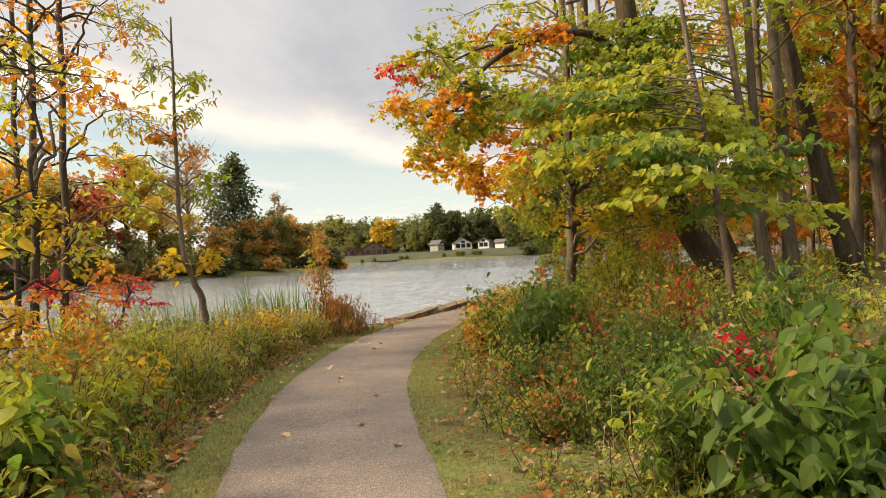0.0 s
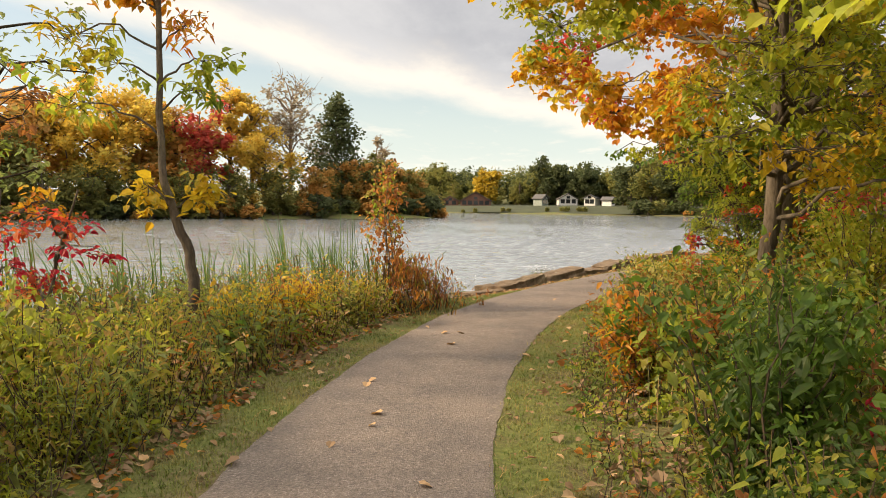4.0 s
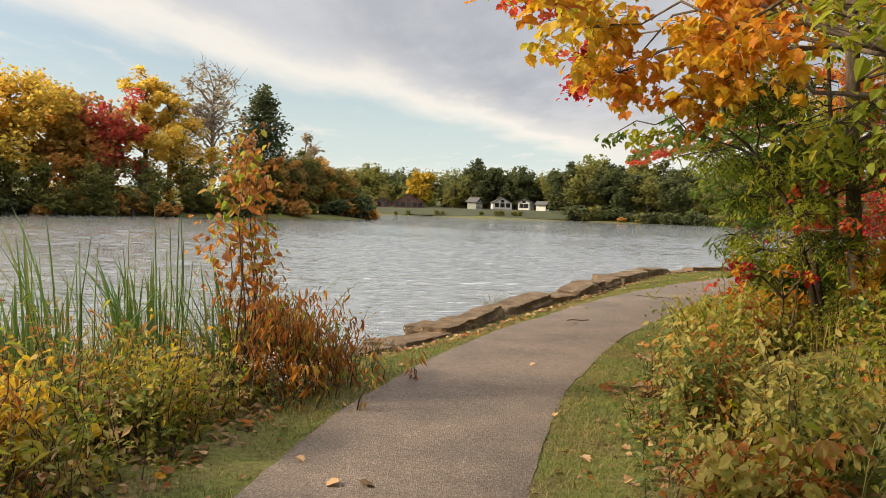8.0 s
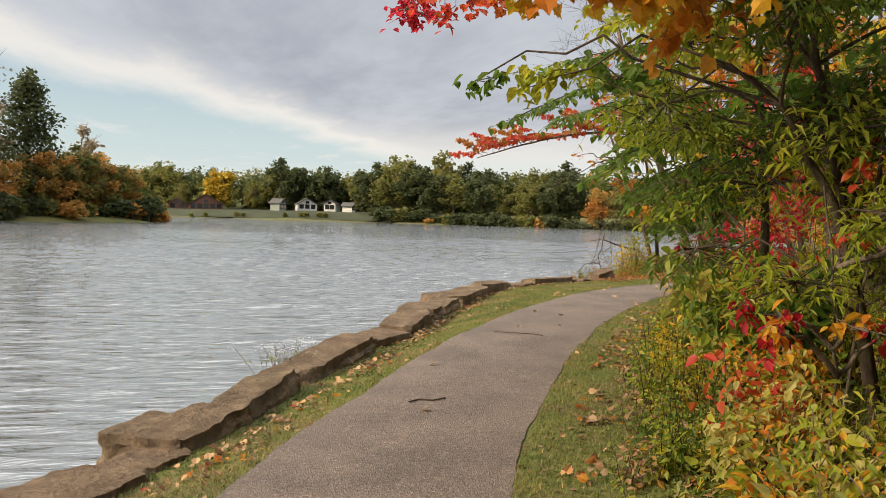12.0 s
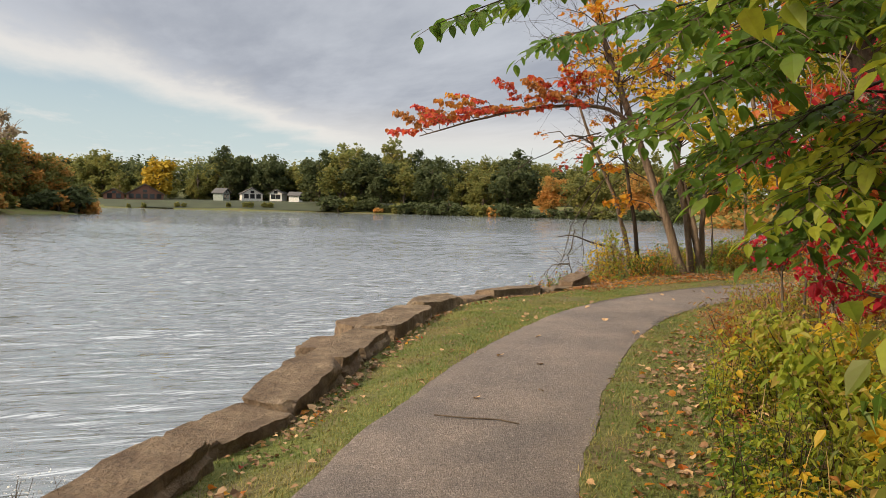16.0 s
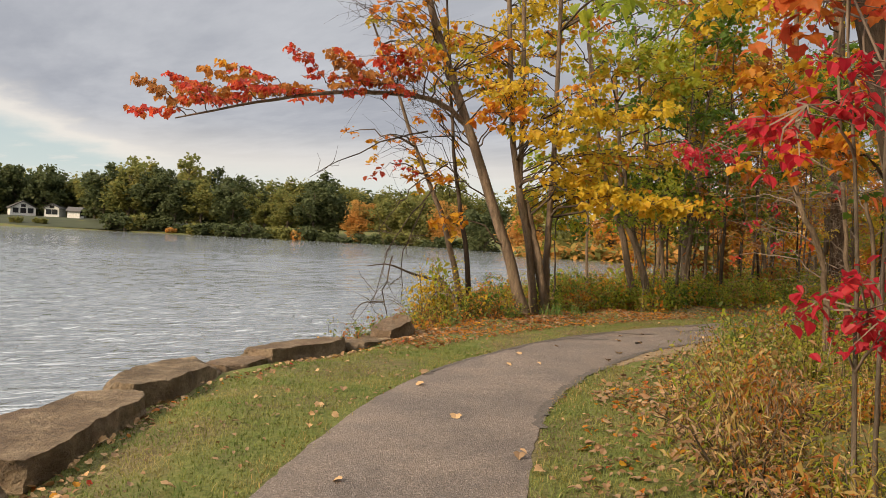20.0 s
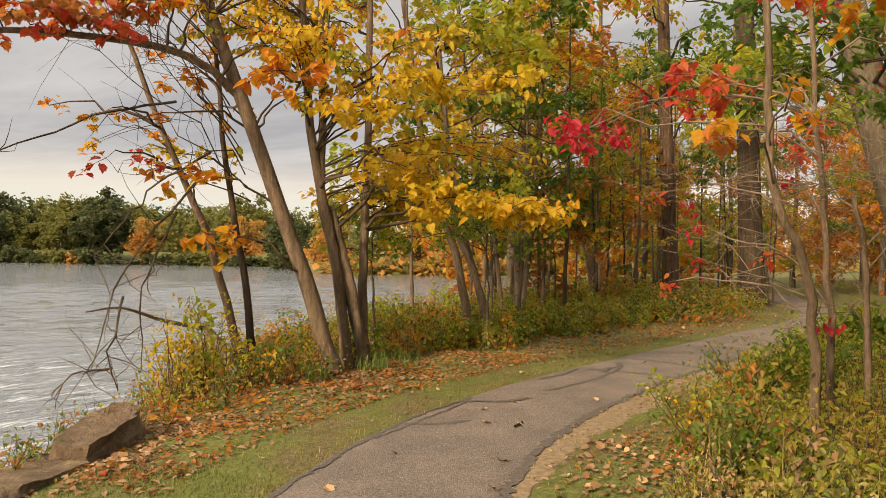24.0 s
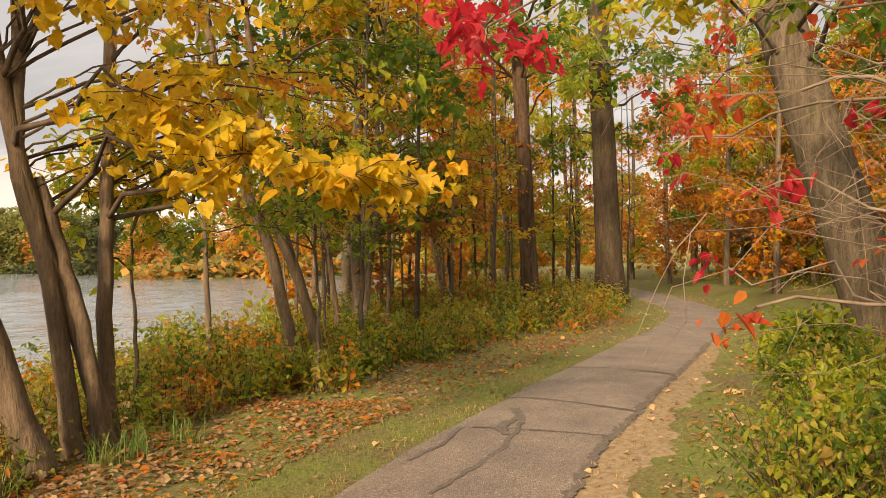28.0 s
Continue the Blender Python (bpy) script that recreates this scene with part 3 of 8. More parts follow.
# ---- ground, water, path ----
def build_ground():
    xs, ys = axis(-9, 46, 0.28, 2500, 46), axis(-6, 54, 0.28, 2500, 60)
    gx, gy = np.meshgrid(xs, ys)
    v = np.stack([gx.ravel(), gy.ravel(), ground_z(gx, gy)], -1)
    j, i = np.meshgrid(np.arange(len(xs) - 1), np.arange(len(ys) - 1))
    a = (i * len(xs) + j).ravel()
    me = np_mesh("ground", v, [np.stack([a, a + 1, a + 1 + len(xs), a + len(xs)], -1)], SOIL, True)
    tagged(new("ground", me), "brown soil with patches of turf and leaf mould", "ground", kind="structure")
    # the lake: short wind waves, finest near the path
    xs = np.concatenate([-np.geomspace(2500, 40, 14), -np.geomspace(36, 11, 24), np.arange(-10.6, 14, 0.15), np.geomspace(14.4, 60, 40), np.geomspace(70, 2500, 14)])
    ys = np.concatenate([-np.geomspace(2500, 10, 12), np.geomspace(9.5, 12.9, 10), np.arange(13, 34, 0.055), np.arange(34, 46, 0.09), np.geomspace(46.12, 130, 420), np.geomspace(133, 2500, 30)])
    gx, gy = np.meshgrid(xs, ys)
    rng = np.random.default_rng(2)
    wave = np.zeros(gx.shape)
    for _ in range(30):
        long_ = 0.33 * np.exp(rng.normal(0, 0.36))
        a = rng.normal(0.36, 0.16)
        k = 2 * np.pi / long_
        wave += 0.009 * long_ * np.sin(k * (np.sin(a) * gx + np.cos(a) * gy) + rng.uniform(0, 6.28) + 1.1 * np.sin(0.23 * gx + 0.17 * gy + rng.uniform(0, 6)))
    calm = 0.5 + 0.5 * np.sin(0.16 * gy + 0.05 * gx + 1.3 * np.sin(0.07 * gx))
    wave *= (0.55 + 0.45 * calm) * np.clip((150 - gy) / 90, 0.25, 1) * ((gy > 10) & (gy < 140) & (gx > -38) & (gx < 62))
    v = np.stack([gx.ravel(), gy.ravel(), WATER_Z + wave.ravel()], -1)
    j, i = np.meshgrid(np.arange(len(xs) - 1), np.arange(len(ys) - 1))
    a = (i * len(xs) + j).ravel()
    me = np_mesh("water", v, [np.stack([a, a + 1, a + 1 + len(xs), a + len(xs)], -1)], WATER, True)
    tagged(new("water", me), "rippled grey lake reflecting the cloudy sky", "lake", kind="structure")


def build_path():
    rng = np.random.default_rng(3)
    s = np.arange(0, LENGTH - 0.5, 0.12)
    p, left = along(s)
    rows, k = [], 9
    wob_l, wob_r = [np.convolve(rng.normal(0, 0.04, len(s) + 8), np.ones(9) / 9, "valid") + rng.normal(0, 0.004, len(s)) for _ in (0, 1)]
    for i, u in enumerate(np.linspace(-1, 1, k)):
        w = u * HALF + np.where(u > 0, wob_l, wob_r) * abs(u)
        z = 0.008 - 0.008 * u * u - 0.009 * u**8 + 0.003 * np.sin(s * 2.3 + u * 3)
        rows.append(np.column_stack([p + left * w[:, None], z]))
    for u, at in ((-1, 0), (1, len(rows) + 1)):
        w = u * (HALF + 0.012) + (wob_l if u > 0 else wob_r)
        rows.insert(at, np.column_stack([p + left * w[:, None], np.full(len(s), -0.07)]))
    v = np.stack(rows, 1)
    n, m = v.shape[:2]
    i, j = np.meshgrid(np.arange(n - 1), np.arange(m - 1), indexing="ij")
    a = (i * m + j).ravel()
    me = np_mesh("path", v, [np.stack([a, a + 1, a + m + 1, a + m], -1)], ASPHALT)
    return tagged(new("path", me), "narrow worn asphalt footpath curving beside the lake", "path", kind="structure")


build_ground()
path = build_path()


# ---- stones along the water ----
def boulder(at, turn, size, tilt, seed, worn=0.0):
    """One quarried block: a slab with chipped corners, split layers on its sides and a rough, nearly level top."""
    rng = np.random.default_rng(seed)
    bm = bmesh.new()
    bmesh.ops.create_cube(bm, size=1)
    bmesh.ops.subdivide_edges(bm, edges=bm.edges[:], cuts=15, use_grid_fill=True)
    shift = Vector(rng.uniform(-50, 50, 3))
    lx, ly, lz = size
    cuts = []
    for _ in range(9):
        n = np.array([rng.choice((-1, 1)) * rng.uniform(0.3, 1), rng.choice((-1, 1)) * rng.uniform(0.3, 1), rng.uniform(-0.1, 0.9)])
        n /= np.linalg.norm(n)
        cuts.append((Vector(n), 0.5 * float(np.abs(n).sum()) - rng.uniform(0.02, 0.1 + 0.14 * worn)))
    skew = rng.uniform(-0.09, 0.09, 4)
    layer = rng.uniform(-1, 1, 9)
    for v in bm.verts:
        c = v.co.copy()
        for nrm, d in cuts:
            over = c.dot(nrm) - d
            if over > 0:
                c = c - nrm * over
        c.x += skew[0] * c.y + 0.4 * skew[1] * c.z
        c.y += 0.25 * skew[2] * c.x
        c.z += 0.35 * skew[3] * c.x * (c.z + 0.5)
        rim = max(abs(v.co.x), abs(v.co.y)) > 0.49
        c = Vector((c.x * lx, c.y * ly, c.z * lz))
        w = noise.noise_vector(c * 1.6 + shift) * (0.028 + 0.06 * worn) + noise.noise_vector(c * 5 + shift) * 0.024 + noise.noise_vector(c * 13 + shift) * 0.022
        if rim:
            k = layer[int((v.co.z + 0.5) * 5.99)] * 0.026
            w += Vector((k * (1 if v.co.x > 0 else -1) * (abs(v.co.x) > 0.49), k * (1 if v.co.y > 0 else -1) * (abs(v.co.y) > 0.49), 0))
        if v.co.z > 0.49:
            w.z *= 0.6
        v.co = c + w
    me = bpy.data.meshes.new("stone")
    bm.to_mesh(me)
    bm.free()
    for p in me.polygons:
        p.use_smooth = True
    me.set_sharp_from_angle(angle=radians(32))
    me.materials.append(STONE)
    ob = new("boulder", me)
    ob.matrix_basis = pose(*at, tilt[0], tilt[1], turn)
    return ob


SHORE = smooth_line([(-0.35, 18.75), (0.35, 19.5), (1.0, 20.8), (1.75, 22.3), (2.55, 23.9), (3.4, 25.6), (4.15, 27.2), (4.95, 28.7), (5.85, 30.4), (6.7, 31.6), (7.9, 32.5), (9.4, 33.4), (11.0, 34.5), (12.0, 35.7)], 10)
_sl = np.r_[0, np.cumsum(np.linalg.norm(np.diff(SHORE, axis=0), axis=1))]


def build_stones():
    # ends of the upper edge that faces the path, height of the top, width, lengthwise tilt, wear
    rows = [((-0.75, 18.1), (-0.02, 18.5), -0.14, 0.6, 0, 0.6), ((-0.02, 18.5), (0.43, 18.98), -0.09, 0.75, 2, 0.5), ((0.45, 19.05), (0.93, 20.08), -0.1, 0.8, 3, 0.2), ((0.9, 20.1), (1.1, 20.5), -0.12, 0.5, 0, 0.4), ((1.05, 20.42), (1.55, 21.28), -0.04, 0.62, -3, 0.1),
            ((1.54, 21.27), (2.06, 22.5), 0.0, 0.55, -2, 0.2), ((2.08, 22.55), (3.08, 24.5), 0.0, 0.6, -3, 0.1), ((3.1, 24.62), (3.8, 25.5), -0.07, 0.65, 0, 0.1), ((3.75, 25.52), (4.47, 26.92), 0.03, 0.62, -4, 0.0), ((4.5, 26.96), (4.87, 27.66), 0.03, 0.68, 2, 0.1),
            ((4.9, 27.76), (5.42, 28.86), 0.0, 0.7, -2, 0.0), ((5.46, 28.96), (6.6, 30.76), 0.04, 0.7, -1, 0.1), ((6.65, 30.86), (7.88, 32.45), 0.07, 0.75, 1, 0.9), ((7.88, 32.48), (8.55, 33.0), -0.07, 0.55, 0, 0.7), ((8.52, 32.78), (9.9, 33.6), 0.03, 0.6, -1, 0.6),
            ((9.95, 33.56), (10.82, 34.0), -0.04, 0.65, 1, 0.3), ((10.82, 34.05), (11.75, 34.9), 0.13, 0.62, -4, 0.5)]
    rng = random.Random(5)
    for i, ((ax, ay), (bx, by), top, wide, tip, worn) in enumerate(rows):
        ln = math.hypot(bx - ax, by - ay)
        ux, uy = (bx - ax) / ln, (by - ay) / ln
        h = rng.uniform(0.66, 0.8)
        ob = boulder(((ax + bx) / 2 - uy * wide * 0.4, (ay + by) / 2 + ux * wide * 0.4, top - h / 2), math.degrees(math.atan2(uy, ux)) + rng.uniform(-3, 3), (ln * 0.955, wide * rng.uniform(0.74, 0.9), h), (rng.uniform(-4, 1), tip), 100 + i, worn)
        tagged(ob, ("rough tan sandstone block at the water's edge", "long flat-topped sandstone slab at the water's edge", "weathered rounded sandstone block at the water's edge")[0 if ln < 1.2 else 2 if worn > 0.5 else 1], "boulder", "stones along the shore")
        if i in (4, 10, 11, 14):
            slab = boulder(((ax + bx) / 2 - uy * (wide + 0.02), (ay + by) / 2 + ux * (wide + 0.02), top - 0.07 - 0.3), math.degrees(math.atan2(uy, ux)) + rng.uniform(-9, 9), (ln * 0.75, 0.42, 0.6), (rng.uniform(-3, 5), rng.uniform(-4, 4)), 300 + i)
            tagged(slab, "low rough sandstone slab on the lake side of the shore wall", "boulder", "stones along the shore")


build_stones()


# ---- far shore ----
def far_tree(name, mat, height, width, label, seed, shape="round", n=2600, leaf=0.6, bare=False):
    """A tree seen from across the water, built at the origin."""
    rng = np.random.default_rng(seed)
    ob = thing(name, (0, 0, 0), label, "tree")
    h, wood = Heap(), Heap()
    top = height * (0.97 if shape == "cone" else 0.8)
    tube(wood, [(0, 0, -0.5), (0.1, 0, height * 0.3), (0.2, 0.1, height * 0.6), (0.2, 0.1, top)], [0.32, 0.26, 0.16, 0.04], 7)
    lobes = 46 if shape != "cone" else 34
    for k in range(lobes):
        f = (k + 0.5) / lobes
        if shape == "cone":
            z = height * (0.12 + 0.86 * f)
            r = width * 0.5 * (1.02 - f) ** 0.6 * rng.uniform(0.55, 1.15)
            a = k * 2.4 + rng.uniform(-0.5, 0.5)
            c = np.array([np.cos(a) * r * 0.55, np.sin(a) * r * 0.55, z])
            rad = (0.42 * r + 0.8, 0.42 * r + 0.8, height * rng.uniform(0.07, 0.12))
        else:
            c = in_ball(1, rng)[0]
            low = 0.02 if shape == "full" else 0.14
            c = c * (width * 0.46, width * 0.46, height * (1 - low) * 0.47) + (0, 0, height * (low + (1 - low) * 0.5))
            rad = width * rng.uniform(0.09, 0.2) * np.array([1, 1, 0.8])
        if k % 2 == 0 or bare:
            base = np.array([0.15, 0.05, min(top, max(height * 0.15, c[2] - 0.35 * np.hypot(c[0], c[1]) - 1))])
            tube(wood, curve_pts(base, c, 5, 0.3, 0.15, rng), np.linspace(0.12, 0.03, 5), 4)
            if bare:
                for _ in range(7):
                    tube(wood, curve_pts(c, c + np.clip(rng.normal(0, 1, 3), -1.1, 1.1) * np.minimum(rad, 1.4) + (0, 0, 0.4), 4, 0.1, 0.08, rng), [0.04, 0.03, 0.02, 0.012], 3)
        m = int(n / lobes)
        at = c + in_ball(m, rng) * rad * rng.uniform(0.7, 1.15, (m, 1))
        leaves(h, at, leaf, CARD, rng, 0.3, 0.3)
    part("trunk", wood.mesh("trunk", BARK_PALE if bare else BARK, (0, 0, 0), True), ob)
    part("crown", h.mesh("crown", L[mat]), ob)
    return ob


def spread(proto, x, y, scale=1.0, tall=1.0, turn=0.0, label="", group=""):
    m = Matrix.Translation((x, y, gz(x, y) - 0.1)) @ Matrix.Rotation(turn, 4, "Z") @ Matrix.Diagonal((scale, scale, scale * tall, 1))
    m = m @ Matrix.Diagonal((*(1 / v for v in proto.scale), 1))
    return tagged(copy_thing(proto, m), label, "", group)


def place_first(proto, x, y, scale=1.0, tall=1.0, turn=0.0):
    proto.matrix_basis = Matrix.Translation((x, y, gz(x, y) - 0.1)) @ Matrix.Rotation(turn, 4, "Z") @ Matrix.Diagonal((scale, scale, scale * tall, 1))


def toward(t_eye, az, dist):
    return t_eye[0] + math.sin(radians(az)) * dist, t_eye[1] + math.cos(radians(az)) * dist


def stuff(name, heap, mat, label, category):
    return tagged(new(name, heap.mesh(name, mat)), label, category, kind="stuff")


EYE8 = (0.87, 9.7)                       # a standpoint on the path from which the far shore is laid out, by bearing and distance


def build_far():
    rng = random.Random(11)
    protos = {}

    def put(key, x, y, scale, tall=1.0, label=""):
        kind, mat, h, w, n, leaf, text, bare = KINDS[key]
        if key not in protos:
            protos[key] = far_tree("tree" if h > 5 else "bush", L_KEY[mat], h, w, text, 200 + len(protos), kind, n, leaf, bare)
            place_first(protos[key], x, y, scale, tall, rng.uniform(0, 6.2))
            tagged(protos[key], group="trees across the lake")
        else:
            spread(protos[key], x, y, scale, tall, rng.uniform(0, 6.2))

    L_KEY = {k: k for k in L}
    KINDS = {
        "gold": ("full", "far_gold", 15.5, 12, 6800, 0.29, "golden yellow autumn tree on the wooded shore", False),
        "red": ("full", "far_red", 13, 7.5, 5200, 0.25, "dark crimson autumn tree on the wooded shore", False),
        "tan": ("round", "far_gold", 16, 6, 4200, 0.27, "tall thin yellow-tan tree on the wooded shore", False),
        "bare": ("round", "far_pale", 17, 10, 1500, 0.3, "tall pale tree with almost bare branches", True),
        "dark": ("cone", "far_green", 15.5, 13, 6500, 0.31, "dark green pointed evergreen tree", False),
        "rust": ("full", "far_rust", 8.5, 8, 5000, 0.26, "rust-brown autumn tree by the water", False),
        "olive": ("full", "far_olive", 9, 8, 5000, 0.26, "olive green tree by the water", False),
        "green": ("full", "far_green", 12.5, 11, 3800, 0.46, "dark green broadleaf tree across the lake", False),
        "oak": ("full", "far_olive", 12.5, 11, 3800, 0.46, "olive-brown broadleaf tree across the lake", False),
        "yellow": ("full", "far_yellow", 11, 8, 2400, 0.5, "bright yellow tree standing across the lake", False),
        "pale": ("full", "far_pale", 10, 5, 1200, 0.35, "pale thinly leaved tree by the water", True),
        "bush": ("full", "far_olive", 3.2, 3.6, 900, 0.35, "olive green bush at the waterline", False),
        "bushg": ("full", "far_green", 3.2, 3.8, 900, 0.35, "dark green bush at the waterline", False),
        "bushy": ("full", "far_gold", 3.0, 3.6, 900, 0.32, "yellow-green bush at the waterline", False),
        "bushr": ("full", "far_rust", 2.6, 3.6, 900, 0.35, "rust-brown bush at the waterline", False),
    }
    # wooded island, by bearing from the standpoint, distance and size
    rows = [(-46, 112, "gold", 1.3), (-42.5, 110, "rust", 1.9), (-39, 112, "gold", 1.3), (-36.5, 108, "olive", 1.7), (-34, 114, "rust", 2.0),
            (-31.5, 113, "gold", 1.3), (-28.8, 112, "gold", 1.38), (-26.6, 118, "gold", 1.2), (-24.6, 113, "rust", 1.8), (-22.6, 112, "red", 1.35),
            (-25.3, 120, "red", 1.0), (-20.6, 119, "tan", 1.33), (-19.0, 118, "tan", 1.22), (-18.0, 114, "gold", 0.95), (-16.2, 121, "bare", 1.3), (-12.7, 124, "dark", 1.15),
            (-9.7, 132, "pale", 1.35), (-7.6, 136, "olive", 0.85), (-8.6, 134, "rust", 0.95), (-6.2, 139, "olive", 0.65), (-12.0, 121, "rust", 1.05), (-10.3, 126, "olive", 1.15), (-9.2, 129, "rust", 1.1), (-8.2, 131, "olive", 1.05), (-7.4, 133, "rust", 1.0), (-6.7, 135, "olive", 0.9), (-5.9, 136, "olive", 0.75), (-5.4, 140, "rust", 0.62),
            (-14.2, 116, "rust", 0.95), (-10.8, 124, "rust", 0.95), (-20.6, 109, "olive", 0.9), (-17.0, 112, "olive", 0.85), (-24.0, 107, "olive", 0.95), (-27.5, 107, "olive", 0.9), (-30.3, 106, "olive", 0.95), (-33, 104, "olive", 0.9), (-12.4, 120, "olive", 0.8), (-7.0, 134, "olive", 0.6)]
    for az, d, key, sc in rows:
        x, y = toward(EYE8, az, d)
        put(key, x, y, sc * rng.uniform(0.95, 1.05))
    for az in np.arange(-44, -4.6, 0.85):
        d = float(np.interp(az, [-44, -34, -24, -17, -12, -8, -5, -4], [98, 98, 103, 107, 113, 119, 126, 129])) + 1.5
        x, y = toward(EYE8, az + rng.uniform(-0.3, 0.3), d + rng.uniform(0, 4))
        put(rng.choice(["bush", "bush", "bushr", "bushg", "bushr"]), x, y, rng.uniform(0.6, 1.25), rng.uniform(0.7, 1.1))
    # opposite shore
    line = [(-34, 228), (0, 207), (22, 195), (50, 181), (72, 171), (92, 163)]
    lx, ly = np.array(line).T
    for k in range(50):
        x = -45 + 200 * (k + rng.uniform(-0.4, 0.4)) / 50
        y = float(np.interp(x, lx, ly)) + rng.uniform(43, 51)
        put(rng.choice(["green", "oak", "oak", "green", "oak", "olive"]), x, y, rng.uniform(0.75, 1.2), rng.uniform(0.9, 1.2))
    # the closed forest behind, too far to tell tree from tree
    g = np.random.default_rng(14)
    for mat, count, label in (("far_green", 130, "dark green forest on the far shore"), ("far_olive", 110, "olive and brown forest on the far shore")):
        h = Heap()
        for _ in range(count):
            x = g.uniform(-60, 150)
            y = float(np.interp(x, lx, ly)) + 50 + 35 * g.uniform(0, 1) ** 1.5
            z, r, top = gz(x, y), g.uniform(4, 6.5), g.uniform(9, 13.5)
            at = in_ball(560, g) * (r, r, top * 0.52) + (x, y, z + top * 0.48)
            leaves(h, at, 0.68, CARD, g, 0.3, 0.3)
        stuff("far_woods", h, L[mat], label, "forest")
    for mat, count, label in (("far_rust", 2600, "rusty brush along the bank of the bay"), ("far_olive", 2400, "olive reeds and brush along the bank of the bay")):
        h = Heap()
        f = g.uniform(0, 1, count)
        x = np.interp(f, [0, 0.15, 0.3, 0.6, 1], [92, 67, 75, 110, 230]) + g.normal(0, 0.8, count)
        y = np.interp(f, [0, 0.15, 0.3, 0.6, 1], [122, 101, 91, 81.5, 78.5]) + g.uniform(0, 4, count)
        tall = 1.2 + 1.6 * (0.5 + 0.5 * np.sin(x * 0.7) * np.sin(y * 0.9 + 1))
        leaves(h, np.column_stack([x, y, ground_z(x, y) + g.uniform(0, 1, count) * tall]), 0.55, CARD, g, 0.1, 0.3)
        stuff("brush", h, L[mat], label, "brush")
    x, y = toward(EYE8, -1.35, 231)
    put("yellow", x, y, 1.15)
    for az, d, key, sc in [(9.2, 198, "green", 1.05), (10.6, 194, "oak", 1.1), (12, 192, "green", 1.0), (13.4, 188, "green", 0.95), (15, 186, "oak", 0.85), (17, 182, "green", 0.95), (19, 180, "oak", 0.6), (20.5, 178, "oak", 0.8),
                           (22.2, 176, "green", 0.95), (23.4, 177, "green", 0.9), (25.2, 174, "rust", 1.1), (27, 172, "oak", 0.8), (29, 170, "oak", 0.9), (31, 168, "rust", 1.3), (33.5, 140, "green", 0.8), (36, 128, "rust", 1.2), (38.5, 116, "olive", 1.0), (41, 110, "rust", 1.0), (44, 112, "gold", 0.7), (47.5, 112, "rust", 1.0), (51, 112, "gold", 0.7), (55, 118, "rust", 1.2), (59, 125, "olive", 1.3), (63, 130, "rust", 1.3), (42.5, 116, "rust", 1.2), (45.8, 116, "olive", 1.2), (49.2, 118, "rust", 1.3), (53, 120, "gold", 0.8), (57, 126, "olive", 1.3), (61, 132, "gold", 0.9), (66, 130, "rust", 1.4), (69, 132, "gold", 0.9)]:
        x, y = toward(EYE8, az, d + 6)
        put(key, x, y, sc)
    for az in np.arange(9.6, 34, 0.45):
        d = float(np.interp(az, [10, 14, 20, 26, 31], [185, 179, 171, 166, 163])) + rng.uniform(1, 4)
        x, y = toward(EYE8, az, d)
        put(rng.choice(["bushg", "bushg", "bush", "bushg", "bushr", "bushg", "bush"]), x, y, rng.uniform(0.6, 1.3), rng.uniform(0.7, 1.2))
    for az in np.arange(-3, 9, 0.7):
        x, y = toward(EYE8, az + rng.uniform(-0.3, 0.3), float(np.interp(az, [-3, 9], [206, 190])))
        if rng.random() < 0.6:
            put("bush", x, y, rng.uniform(0.3, 0.5))


